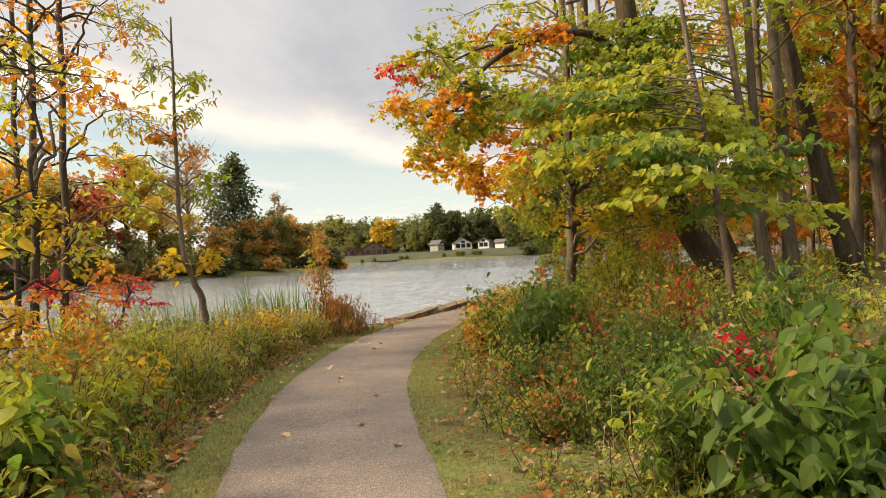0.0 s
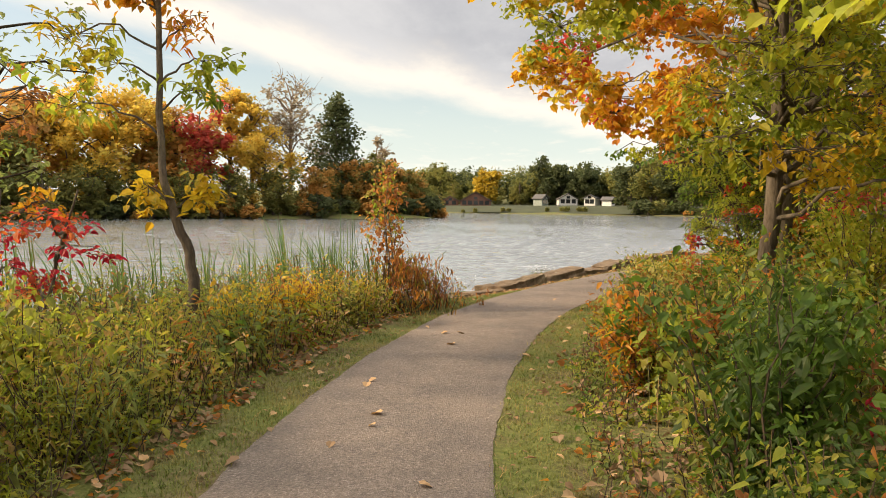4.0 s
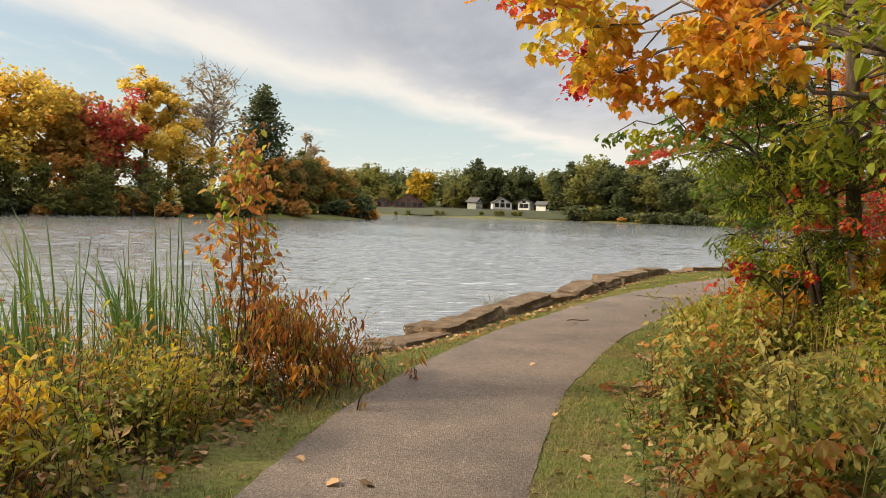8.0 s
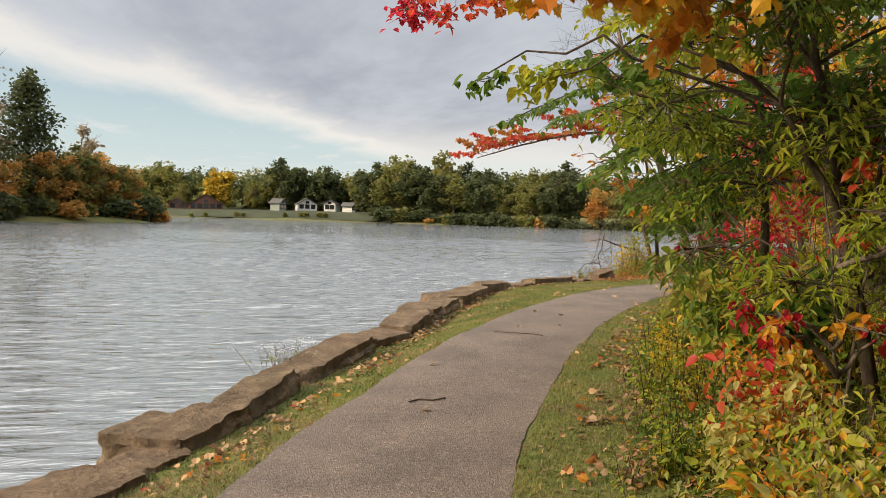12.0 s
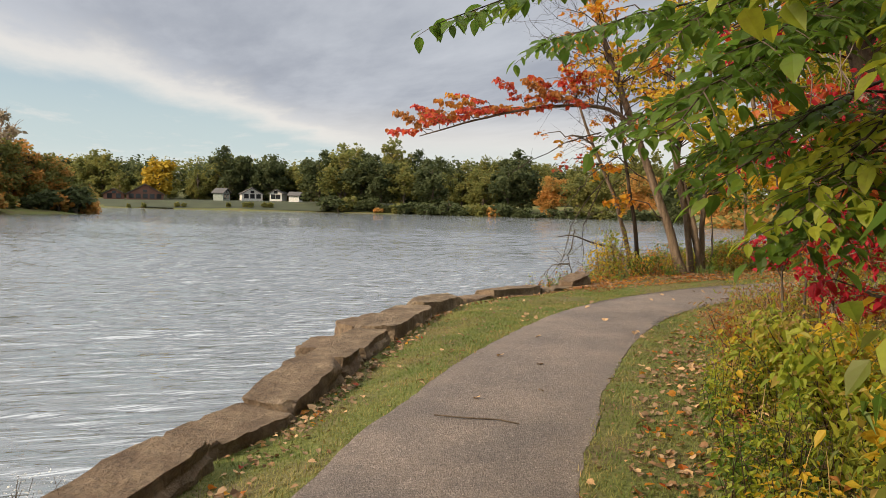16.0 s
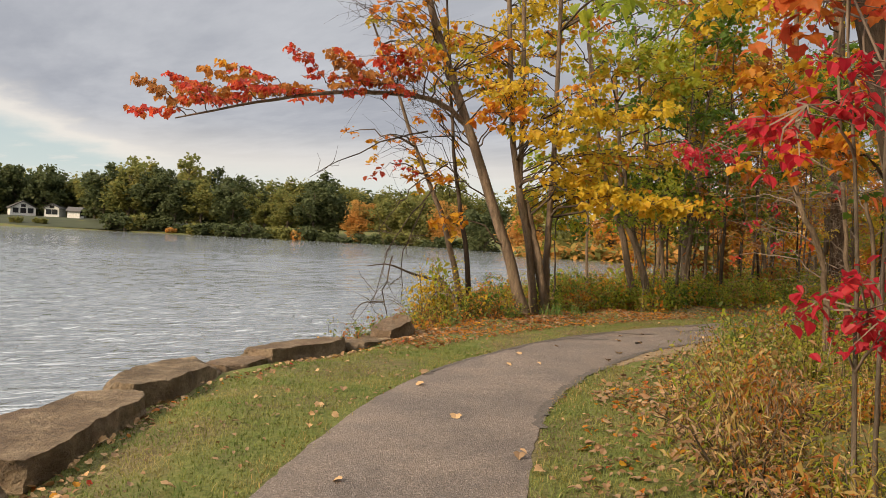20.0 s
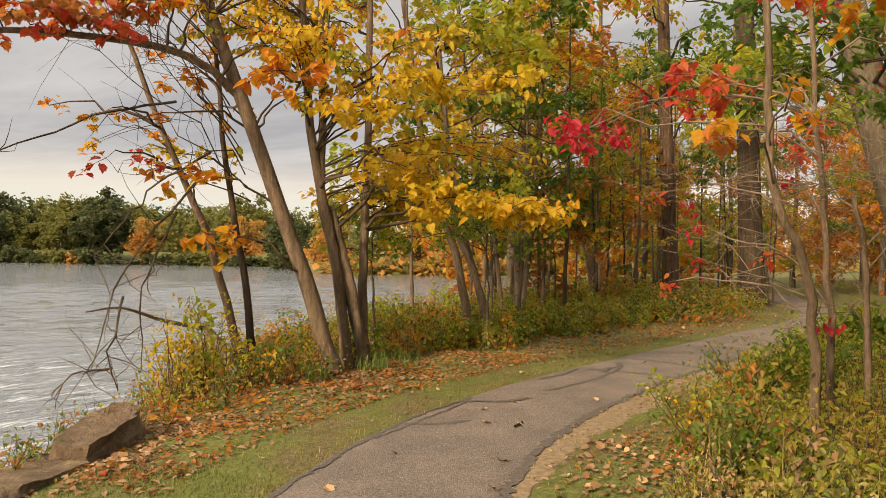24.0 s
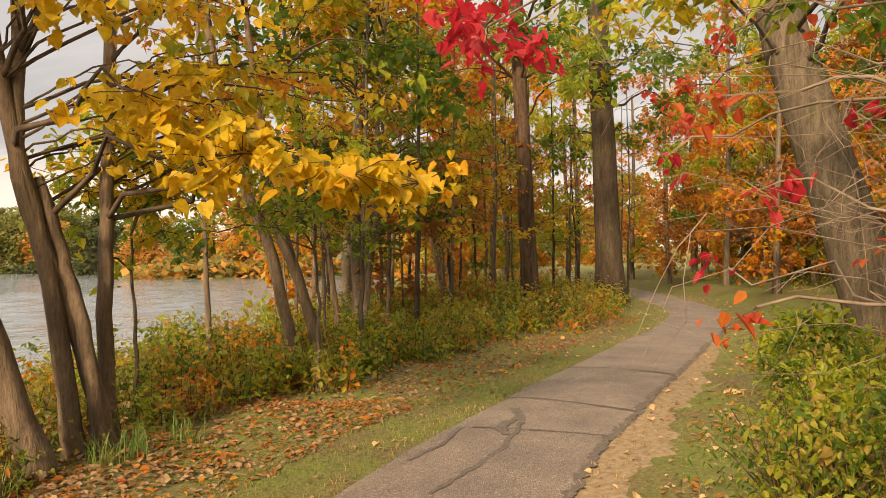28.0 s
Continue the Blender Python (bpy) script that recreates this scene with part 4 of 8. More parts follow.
def house(at, turn, w, d, h, label, wall, seed=0, gable=True):
    """A small one-storey cottage with a pitched roof, windows and a door."""
    ob = thing("house", at, label, "house", "cottages across the lake")
    ob.rotation_euler = (0, 0, radians(turn))
    rise = w * 0.28
    b = Heap()
    v = np.array([(-w / 2, 0, -1), (w / 2, 0, -1), (w / 2, 0, h), (0, 0, h + rise), (-w / 2, 0, h), (-w / 2, d, -1), (w / 2, d, -1), (w / 2, d, h), (0, d, h + rise), (-w / 2, d, h)])
    b.add(v, [np.array([[0, 1, 2, 3, 4], [9, 8, 7, 6, 5]]), np.array([[1, 6, 7, 2], [5, 0, 4, 9]])])
    part("wall", b.mesh("wall", wall), ob)
    r = Heap()
    for sgn in (-1, 1):
        e = np.array([(0, -0.4, h + rise + 0.1), (sgn * (w / 2 + 0.4), -0.4, h - 0.12), (sgn * (w / 2 + 0.4), d + 0.4, h - 0.12), (0, d + 0.4, h + rise + 0.1)])
        q = np.concatenate([e, e + (0, 0, 0.16)])
        r.add(q, [np.array([[0, 1, 2, 3], [7, 6, 5, 4], [0, 4, 5, 1], [1, 5, 6, 2], [2, 6, 7, 3]])])
    part("roof", r.mesh("roof", ROOF), ob)
    n = max(2, int(w / 1.8))
    for k in range(n):
        x = (k + 0.5) / n * (w - 0.6) - (w - 0.6) / 2
        f = Heap()
        f.add(np.array([(x + sx * 0.6, sy, 1.0 + sz * 0.6 + 0.25) for sx in (-1, 1) for sy in (-0.06, 0.02) for sz in (-1, 1)]), [np.array([[0, 4, 5, 1], [2, 3, 7, 6], [0, 1, 3, 2], [4, 6, 7, 5], [1, 5, 7, 3], [0, 2, 6, 4]])])
        part("window", f.mesh("window", GLASS), ob)
    f = Heap()
    f.add(np.array([(sx * 0.5, sy, h + rise * 0.35 + sz * 0.35) for sx in (-1, 1) for sy in (-0.06, 0.02) for sz in (-1, 1)]), [np.array([[0, 4, 5, 1], [2, 3, 7, 6], [0, 1, 3, 2], [4, 6, 7, 5], [1, 5, 7, 3], [0, 2, 6, 4]])])
    part("window", f.mesh("window", GLASS), ob, "small gable window")
    return ob


def build_houses():
    for az, d, w, h, label, wall in [(3.05, 224, 4.2, 2.4, "grey-green cottage with a long roof on the far shore", SAGE_WALL), (4.75, 226, 4.8, 2.2, "white cottage with many gable windows on the far shore", WHITE_WALL), (6.3, 224, 4.0, 2.5, "small white gabled cottage on the lawn across the lake", WHITE_WALL), (8.0, 218, 3.6, 2.0, "low white shed beside the trees across the lake", WHITE_WALL)]:
        x, y = toward(EYE8, az - 0.1, d)
        turn, wide = {3.05: (62, 1.0), 4.75: (8, 1.25), 6.3: (-14, 0.9), 8.0: (70, 0.8)}[az]
        house((x, y, gz(x, y)), -az + turn, w * 0.9 * wide, 6 if turn < 50 else 2.8, h * 0.85, label, wall)
    for az, d, w in [(-2.1, 226, 9.0), (-4.0, 230, 5.0)]:
        x, y = toward(EYE8, az - 0.1, d)
        house((x, y, gz(x, y) - 0.3), -az, w, 6, 1.7, "long low brown brick house across the lake", BRICK_RED)
    h = Heap()
    px = [(-30, 229), (-5, 213), (18, 200), (40, 189), (52, 184)]
    v = []
    for x, y in smooth_line(px, 6):
        for o in np.linspace(0.2, 40, 14):
            v.append((x + 0.45 * o, y + 0.9 * o, gz(x + 0.45 * o, y + 0.9 * o) + 0.06))
    n = len(v) // 14
    i, j = np.meshgrid(np.arange(n - 1), np.arange(13), indexing="ij")
    a = (i * 14 + j).ravel()
    me = np_mesh("lawn", v, [np.stack([a, a + 1, a + 15, a + 14], -1)], LAWN, True)
    tagged(new("lawn", me), "mown green lawn sloping to the far shore", "lawn", kind="structure")


build_far()
build_houses()


# ---- trees near the path ----
def canopy(box, k, n, size, shape, mats, seed, rad=(0.7, 1.2), droop=0.35):
    """Sprays spread through a box (x0, x1, y0, y1, z0, z1)."""
    r = random.Random(seed)
    out = []
    for i in range(k):
        c = tuple(r.uniform(box[2 * a], box[2 * a + 1]) for a in range(3))
        q = r.uniform(*rad)
        out.append((c, (q, q, q * 0.55), n, size, shape, r.choice(mats), droop))
    return out


def up(x, y, h, lean=(0, 0), bend=0.0):
    return [(x, y, gz(x, y) - 0.1), (x + lean[0] * 0.25 + bend, y + lean[1] * 0.25, h * 0.25), (x + lean[0] * 0.6, y + lean[1] * 0.6 + bend, h * 0.6), (x + lean[0], y + lean[1], h)]


def base_of(x, y):
    return (x, y, gz(x, y))


def bough(crown, wood, twigs, a, b, rng, leaf, shape, side=0.6, droop=0.55, rise=0.06, gap=0.085, flat=0.78, pitch=0.34):
    """A limb with side twigs in one layer and leaves in two ranks along every twig."""
    span_ = float(np.linalg.norm(np.subtract(b, a)))
    line = curve_pts(a, b, 14, rise * span_, 0.02, rng)
    tube(wood, line, np.linspace(0.004 + 0.0045 * span_, 0.0025, 14), 5)
    n = max(6, int(span_ / gap))
    for k in range(n):
        f = 0.22 + 0.78 * (k + rng.uniform(0, 1)) / n
        p = np.array([np.interp(f, np.linspace(0, 1, 14), line[:, i]) for i in range(3)])
        d = unit(np.asarray(b, float) - np.asarray(a, float))
        lat = unit(np.array([-d[1], d[0], 0.0])) * (1 if k % 2 else -1)
        ln = side * (1.15 - 0.8 * f) * rng.uniform(0.6, 1.2)
        way = unit(0.75 * d + 0.8 * lat + np.array([0, 0, rng.normal(-0.1, 0.12)])) * ln
        m = max(3, int(ln / (pitch * leaf)))
        g = np.linspace(0.12, 1, m)[:, None]
        pts = p + way * g - np.array([0, 0, 0.16]) * ln * g**2
        tube(twigs, np.concatenate([[p], pts]), np.linspace(0.004, 0.0014, m + 1), 3)
        az = math.atan2(way[1], way[0]) + np.where(np.arange(m) % 2, 0.95, -0.95)
        leaves(crown, pts + rng.normal(0, 0.012, pts.shape), leaf, shape, rng, droop, flat, az)


def bough_tree(name, base, trunks, boughs, label, leaf, shape, bark=BARK, seed=0, side=0.6, droop=0.55, category="tree", gap=0.085, flat=0.78, pitch=0.34):
    """A tree shown mostly by its layered boughs: trunks as (points, r0, r1), boughs as (start, tip, material)."""
    rng = np.random.default_rng(seed)
    ob = thing(name, base, label, category)
    for pts, r0, r1 in trunks:
        h, line = Heap(), smooth_line(pts, 6)
        tube(h, line, np.linspace(1, 0, len(line)) ** 0.8 * (r0 - r1) + r1, 9)
        part("trunk", h.mesh("trunk", bark, base, True), ob)
    crowns, twigs = {}, Heap()
    for a, b, m in boughs:
        wood = Heap()
        bough(crowns.setdefault(m, Heap()), wood, twigs, a, b, rng, leaf, shape, side, droop, 0.06, gap, flat, pitch)
        part("limb", wood.mesh("limb", bark, base, True), ob)
    tagged(part("twig", twigs.mesh("twigs", TWIG, base), ob), "thin twigs through the foliage", kind="stuff")
    for m, h in crowns.items():
        part("crown", h.mesh("crown", L[m], base), ob)
    return ob


def build_right_bank():
    # slim tree whose boughs hang out over the path
    grow("tree", base_of(3.95, 13.6), [(up(3.95, 13.6, 10, (0.3, 0.2), 0.05), 0.105, 0.03)],
         canopy((1.3, 5.6, 11.6, 16, 3.6, 5.6), 15, 330, 0.09, LEAF6, ["turn", "lime", "lime", "turn"], 1, (0.7, 1.1))
         + canopy((2.0, 7.5, 12, 17, 5.8, 9.0), 6, 130, 0.1, LEAF6, ["lime", "turn", "turn"], 2, (0.9, 1.4))
         + [((1.1, 14.6, 4.4), (0.7, 0.7, 0.4), 260, 0.1, MAPLE, "maple"), ((1.2, 15.6, 5.4), (0.8, 0.8, 0.5), 220, 0.1, MAPLE, "redor"), ((1.6, 16.2, 3.6), (0.8, 0.8, 0.45), 300, 0.11, MAPLE, "maple")]
         + canopy((1.9, 5.4, 10.8, 14.4, 2.7, 4.2), 15, 250, 0.085, LEAF6, ["lime", "turn", "turn", "lime"], 64, (0.55, 0.9), 0.5) + canopy((2.9, 5.8, 11.4, 14.6, 1.9, 3.1), 18, 230, 0.08, LEAF6, ["lime", "turn", "lime", "gold"], 67, (0.45, 0.75), 0.5),
         "slim grey-brown maple with green and yellow boughs over the path", seed=21, limb_r=0.032)
    # maple with the orange bough
    grow("tree", base_of(5.1, 16.5), [(up(5.1, 16.5, 12, (0.2, 0.3)), 0.18, 0.08)],
         [((3.95, 18.9, 3.05), (0.65, 0.65, 0.4), 350, 0.105, MAPLE, "maple", 0.7), ((3.0, 19.2, 3.3), (0.8, 0.8, 0.45), 380, 0.105, MAPLE, "maple", 0.7), ((2.5, 18.6, 3.7), (0.8, 0.8, 0.5), 280, 0.12, MAPLE, "maple", 0.7),
          ((3.7, 17.4, 3.3), (0.9, 0.9, 0.6), 400, 0.105, MAPLE, "maple", 0.7), ((4.2, 18.6, 3.7), (0.9, 0.9, 0.6), 400, 0.105, MAPLE, "amber", 0.7), ((2.8, 20.6, 3.75), (0.8, 0.8, 0.35), 200, 0.11, MAPLE, "redor", 0.5),
          ((2.95, 22.4, 3.6), (0.5, 0.6, 0.25), 110, 0.08, MAPLE, "red", 0.4), ((3.3, 21.8, 3.6), (0.6, 0.6, 0.3), 120, 0.08, MAPLE, "redor", 0.4), ((2.2, 19.6, 4.4), (0.8, 0.8, 0.5), 240, 0.11, MAPLE, "redor", 0.5)]
         + canopy((2.2, 6.5, 15.5, 20.5, 4.2, 6.0), 12, 320, 0.1, MAPLE, ["maple", "maple", "turn", "amber"], 3, (0.8, 1.2), 0.6)
         + canopy((2.6, 7.5, 14.5, 20, 6, 9.5), 6, 110, 0.12, LEAF6, ["turn", "lime", "maple"], 4, (1.0, 1.4))
         + canopy((3.8, 7.2, 14.2, 17.4, 1.8, 4.0), 18, 240, 0.085, LEAF6, ["lime", "turn", "lime"], 65, (0.55, 0.9), 0.5),
         "grey-barked maple with a drooping bough of orange and yellow leaves", seed=22, limb_r=0.032)
    # pair of straight trunks
    for i, (x, y, lean) in enumerate([(6.0, 19.1, (-0.75, 0.3)), (6.95, 19.9, (-0.8, 0.3))]):
        grow("tree", base_of(x, y), [(up(x, y, 13, lean), 0.09, 0.055)],
             canopy((5.2, 9.5, 17.5, 23, 4.2, 9), 10, 230, 0.13, LEAF6, ["green", "turn", "lime", "amber"], 5 + i, (0.9, 1.3)) + canopy((6.0, 10.5, 15.5, 21.5, 2.0, 4.4), 11, 190, 0.1, LEAF6, ["lime", "turn", "green"], 66 + i, (0.6, 1.0), 0.5),
             "straight grey-brown trunk of a tall maple among the shrubs", seed=30 + i, limb_r=0.02, group="pair of straight trunks")
    # leafy small tree beside the verge, with an arching dark limb
    grow("tree", base_of(5.6, 19.0), [([(5.6, 19.0, -0.1), (5.3, 18.9, 0.8), (5.0, 18.9, 1.7), (4.6, 18.9, 2.3)], 0.05, 0.015), ([(5.6, 19.0, -0.1), (5.4, 19.1, 1.2), (5.0, 19.0, 2.4), (4.7, 18.9, 3.2)], 0.045, 0.015)],
         canopy((4.5, 6.2, 18.3, 20.3, 1.2, 2.5), 17, 330, 0.085, LANCE, ["green", "lime", "green", "lime"], 8, (0.45, 0.7), 0.5) + canopy((4.4, 6.4, 18.3, 20.4, 2.2, 3.4), 13, 290, 0.085, LANCE, ["green", "lime", "green"], 9, (0.5, 0.75), 0.5) + [((4.25, 20.4, 2.7), (0.5, 0.5, 0.2), 130, 0.095, LEAF6, "green", 0.7), ((3.75, 20.6, 2.68), (0.45, 0.4, 0.15), 100, 0.095, LEAF6, "lime", 0.7), ((3.25, 20.9, 2.68), (0.3, 0.3, 0.1), 40, 0.09, LEAF6, "green", 0.7), ((4.6, 20.0, 2.9), (0.5, 0.5, 0.25), 130, 0.09, LEAF6, "lime", 0.7), ((4.7, 20.9, 2.45), (0.4, 0.4, 0.2), 90, 0.09, LEAF6, "lime", 0.7)],
         "small leafy tree with narrow green leaves and an arching dark limb", bark=BARK_DARK, seed=34, limb_r=0.014)
    # overhanging ash, its boughs in layers above the verge
    tips = [((7.4, 23.3, 3.5), (4.2, 22.9, 2.62), "green"), ((7.4, 23.0, 3.0), (4.9, 22.05, 1.98), "green"), ((7.5, 22.8, 2.9), (5.0, 21.6, 2.3), "green"), ((7.5, 22.8, 2.4), (5.5, 21.9, 1.6), "lime"), ((7.6, 23.5, 3.9), (4.8, 23.4, 3.25), "green"),
            ((7.4, 22.8, 3.5), (5.0, 21.4, 3.0), "lime"), ((7.6, 23.8, 2.9), (5.6, 23.5, 2.15), "green"), ((7.4, 22.6, 2.8), (5.5, 21.1, 2.25), "lime"), ((7.6, 23.9, 3.3), (5.3, 24.2, 2.8), "green"), ((7.5, 22.9, 3.9), (5.1, 22.3, 3.6), "lime"),
            ((7.6, 23.2, 2.6), (5.7, 22.7, 1.75), "green"), ((7.5, 23.0, 3.3), (5.3, 22.6, 2.55), "green"), ((7.4, 22.5, 3.2), (5.9, 20.8, 2.7), "green")]
    tips += [((7.4, 22.7, 2.4), (5.6, 21.9, 1.5), "green"), ((7.5, 22.9, 2.3), (6.0, 22.4, 1.45), "shade_green"), ((7.5, 23.2, 2.5), (5.9, 23.2, 1.9), "green")]
    bough_tree("tree", base_of(7.7, 23.1), [([(7.75, 23.15, 0.4), (7.65, 23.1, 2.0), (7.5, 23.1, 3.4), (7.3, 23.0, 5.0)], 0.06, 0.02)], tips, "young ash with layered boughs of green leaves over the verge", 0.098, OVAL, BARK_DARK, 36, 0.66)
    # young maple, its light green boughs in level layers
    rng = np.random.default_rng(61)
    tips = []
    for k in range(30):
        z, az = 2.1 + 3.0 * ((k * 0.618) % 1), math.pi * (0.72 + 0.72 * ((k * 0.382) % 1))
        reach = rng.uniform(1.6, 3.1)
        tips.append(((6.55 - 0.06 * z, 11.6 + 0.04 * z, z + 0.15), (6.5 + reach * math.cos(az), 11.6 + reach * math.sin(az), z + rng.uniform(-0.35, 0.6)), ("lime", "green", "lime", "turn", "lime")[k % 5]))
    bough_tree("tree", base_of(6.6, 11.6), [(up(6.6, 11.6, 9, (-0.5, 0.4), 0.06), 0.085, 0.03)], tips, "young maple with level layers of light green leaves", 0.095, MAPLE, BARK, 63, 0.8, 0.6, "tree", 0.14, 0.5, 0.6)
    # thin sapling near the verge, its level sprays of leaves at head height
    tips = []
    for k in range(34):
        z, az = 1.9 + 1.9 * ((k * 0.618) % 1), math.pi * (0.62 + 0.8 * ((k * 0.382) % 1)) if k % 5 else 2.4 * k
        reach = rng.uniform(1.2, 2.5)
        tips.append(((4.95 - 0.07 * z, 8.95 + 0.06 * z, z + 0.1), (4.85 + reach * math.cos(az), 8.95 + 0.8 * reach * math.sin(az), z + rng.uniform(-0.4, 0.45)), ("lime", "green", "lime", "turn", "green", "lime")[k % 6]))
    bough_tree("tree", base_of(4.95, 8.95), [(up(4.95, 8.95, 7, (-0.5, 0.4), 0.08), 0.055, 0.016)], tips, "thin sapling with level sprays of light green leaves", 0.1, MAPLE, BARK, 64, 0.6, 0.6, "tree", 0.14, 0.5, 0.6)
    # old leaning maple with a long limb reaching over the path
    grow("tree", base_of(6.6, 13.1), [([(6.65, 13.1, 0.7), (6.25, 13.1, 1.4), (5.75, 13.0, 2.3), (5.2, 12.9, 4.4), (4.9, 12.9, 7), (4.8, 13.0, 10)], 0.27, 0.11), ([(5.2, 12.9, 4.5), (4.3, 12.5, 5.1), (3.1, 12.1, 4.9), (2.2, 11.8, 4.3), (1.5, 11.6, 3.7)], 0.075, 0.014), ([(3.4, 12.15, 4.95), (2.6, 12.6, 5.0), (1.7, 12.9, 4.7)], 0.03, 0.01)],
         canopy((1.3, 3.4, 11.0, 13.2, 3.5, 5.2), 13, 150, 0.09, MAPLE, ["maple", "turn", "turn", "amber"], 71, (0.5, 0.8), 0.5) + canopy((2.5, 6.5, 11.5, 14.5, 5.0, 8.0), 6, 90, 0.1, LEAF6, ["lime", "turn"], 72, (0.8, 1.2), 0.5),
         "old dark leaning maple with a long limb over the path", bark=BARK_DARK, seed=73, limb_r=0.03, sides=14)
    # crimson shrub
    grow("shrub", base_of(9.3, 25.9), [([(9.3 + dx, 25.9 + dy, -0.05), (9.3 + 1.3 * dx, 25.9 + 1.3 * dy, 1.2), (9.2 + 2 * dx, 25.9 + 2 * dy, 2.6)], 0.016, 0.006) for dx, dy in ((-0.2, 0.0), (0.15, 0.1), (0.1, -0.3), (0.35, 0.1))],
         canopy((8.4, 10.4, 24.8, 26.1, 1.2, 3.6), 34, 120, 0.066, LEAF6, ["red", "red", "red", "redor"], 12, (0.4, 0.65), 0.5) + canopy((8.8, 10.1, 25.0, 25.9, 0.6, 1.3), 8, 80, 0.066, LEAF6, ["red", "red", "redor"], 16, (0.3, 0.5), 0.5) + canopy((9.4, 11.2, 25.4, 27.6, 2.6, 5.0), 8, 140, 0.1, MAPLE, ["amber", "redor"], 13, (0.6, 0.9), 0.5),
         "brilliant crimson shrub leaning toward the path", "shrub", seed=38, limb_r=0.008, twig_mat=TWIG_PALE, names=("stem", "branch", "foliage"))
    grow("tree", base_of(12.4, 27.4), [(up(12.4, 27.4, 8, (-0.2, 0.3), 0.06), 0.07, 0.025)],
         canopy((11.6, 14.2, 26.2, 28.3, 2.3, 4.2), 14, 190, 0.08, MAPLE, ["amber", "turn", "amber", "green"], 68, (0.5, 0.85), 0.5) + canopy((11.2, 14.4, 26.0, 28.8, 4.0, 6.6), 14, 190, 0.09, MAPLE, ["amber", "gold", "turn", "green"], 69, (0.7, 1.0), 0.5),
         "young maple with amber and olive leaves behind the crimson shrub", bark=BARK_DARK, seed=70, limb_r=0.02)
    # red vine among the trunks
    grow("shrub", base_of(6.6, 21.9), [([(6.6, 21.9, -0.05), (6.5, 21.8, 0.9), (6.3, 21.7, 1.9)], 0.02, 0.008)],
         canopy((5.9, 7.0, 21.2, 22.4, 0.9, 2.3), 5, 34, 0.07, LEAF6, ["red", "redor"], 14, (0.35, 0.55), 0.6), "red-leaved sumac shoot in the undergrowth", "shrub", seed=39, names=("stem", "branch", "foliage"))
    grow("shrub", base_of(4.9, 18.7), [([(4.9, 18.7, 0.2), (4.8, 18.6, 1.0), (4.6, 18.5, 1.8)], 0.012, 0.005), ([(5.0, 18.8, 0.2), (5.1, 18.7, 1.2), (5.0, 18.5, 2.2)], 0.012, 0.005)],
         canopy((4.2, 5.2, 18.0, 18.9, 0.9, 1.5), 6, 40, 0.07, LEAF6, ["redor", "red", "amber"], 74, (0.25, 0.4), 0.6) + canopy((4.5, 5.3, 18.0, 18.9, 1.5, 2.3), 4, 34, 0.07, LEAF6, ["red", "redor"], 75, (0.25, 0.4), 0.6),
         "sumac with red and orange leaves below the green tree", "shrub", seed=76, names=("stem", "branch", "foliage"))
    # old leaning trunk and other trunks of the wood
    for i, (x, y, h, lean, r, bark) in enumerate([(12.7, 26.8, 14, (-4.2, 1.5), 0.42, BARK_DARK), (11.6, 20.5, 13, (-0.5, 0), 0.17, BARK), (12.9, 23.6, 13, (0.3, 0.2), 0.2, BARK), (9.2, 13.5, 13, (-2.6, 0.4), 0.21, BARK_DARK), (7.95, 13.4, 12, (-0.3, 0), 0.135, BARK), (7.3, 13.0, 12, (-0.2, 0.2), 0.1, BARK), (8.9, 16.5, 12, (0.2, 0), 0.12, BARK), (10.2, 15.2, 12, (0.3, 0), 0.13, BARK), (13.5, 19.0, 12, (0.5, 0), 0.2, BARK), (16.0, 26.0, 13, (0, 0), 0.2, BARK)]):
        grow("tree", base_of(x, y), [(up(x, y, h, lean, 0.08 if r < 0.1 else 0), r, r * 0.3)],
             canopy((x - 3 + lean[0] * 0.6, x + 2.6 + lean[0] * 0.6, y - 2.6, y + 2.6, 2.6 if r < 0.1 else 3.6, h * 0.8), 7, 120, 0.13, LEAF6, ["lime", "lime", "turn", "amber" if i % 2 else "lime"], 40 + i, (0.9, 1.5)),
             ("old dark trunk leaning low over the undergrowth" if r > 0.4 else "thin sapling with green leaves" if r < 0.06 else "woodland tree with green and yellow leaves"), bark=bark, seed=50 + i, limb_r=0.022, twigs=False)


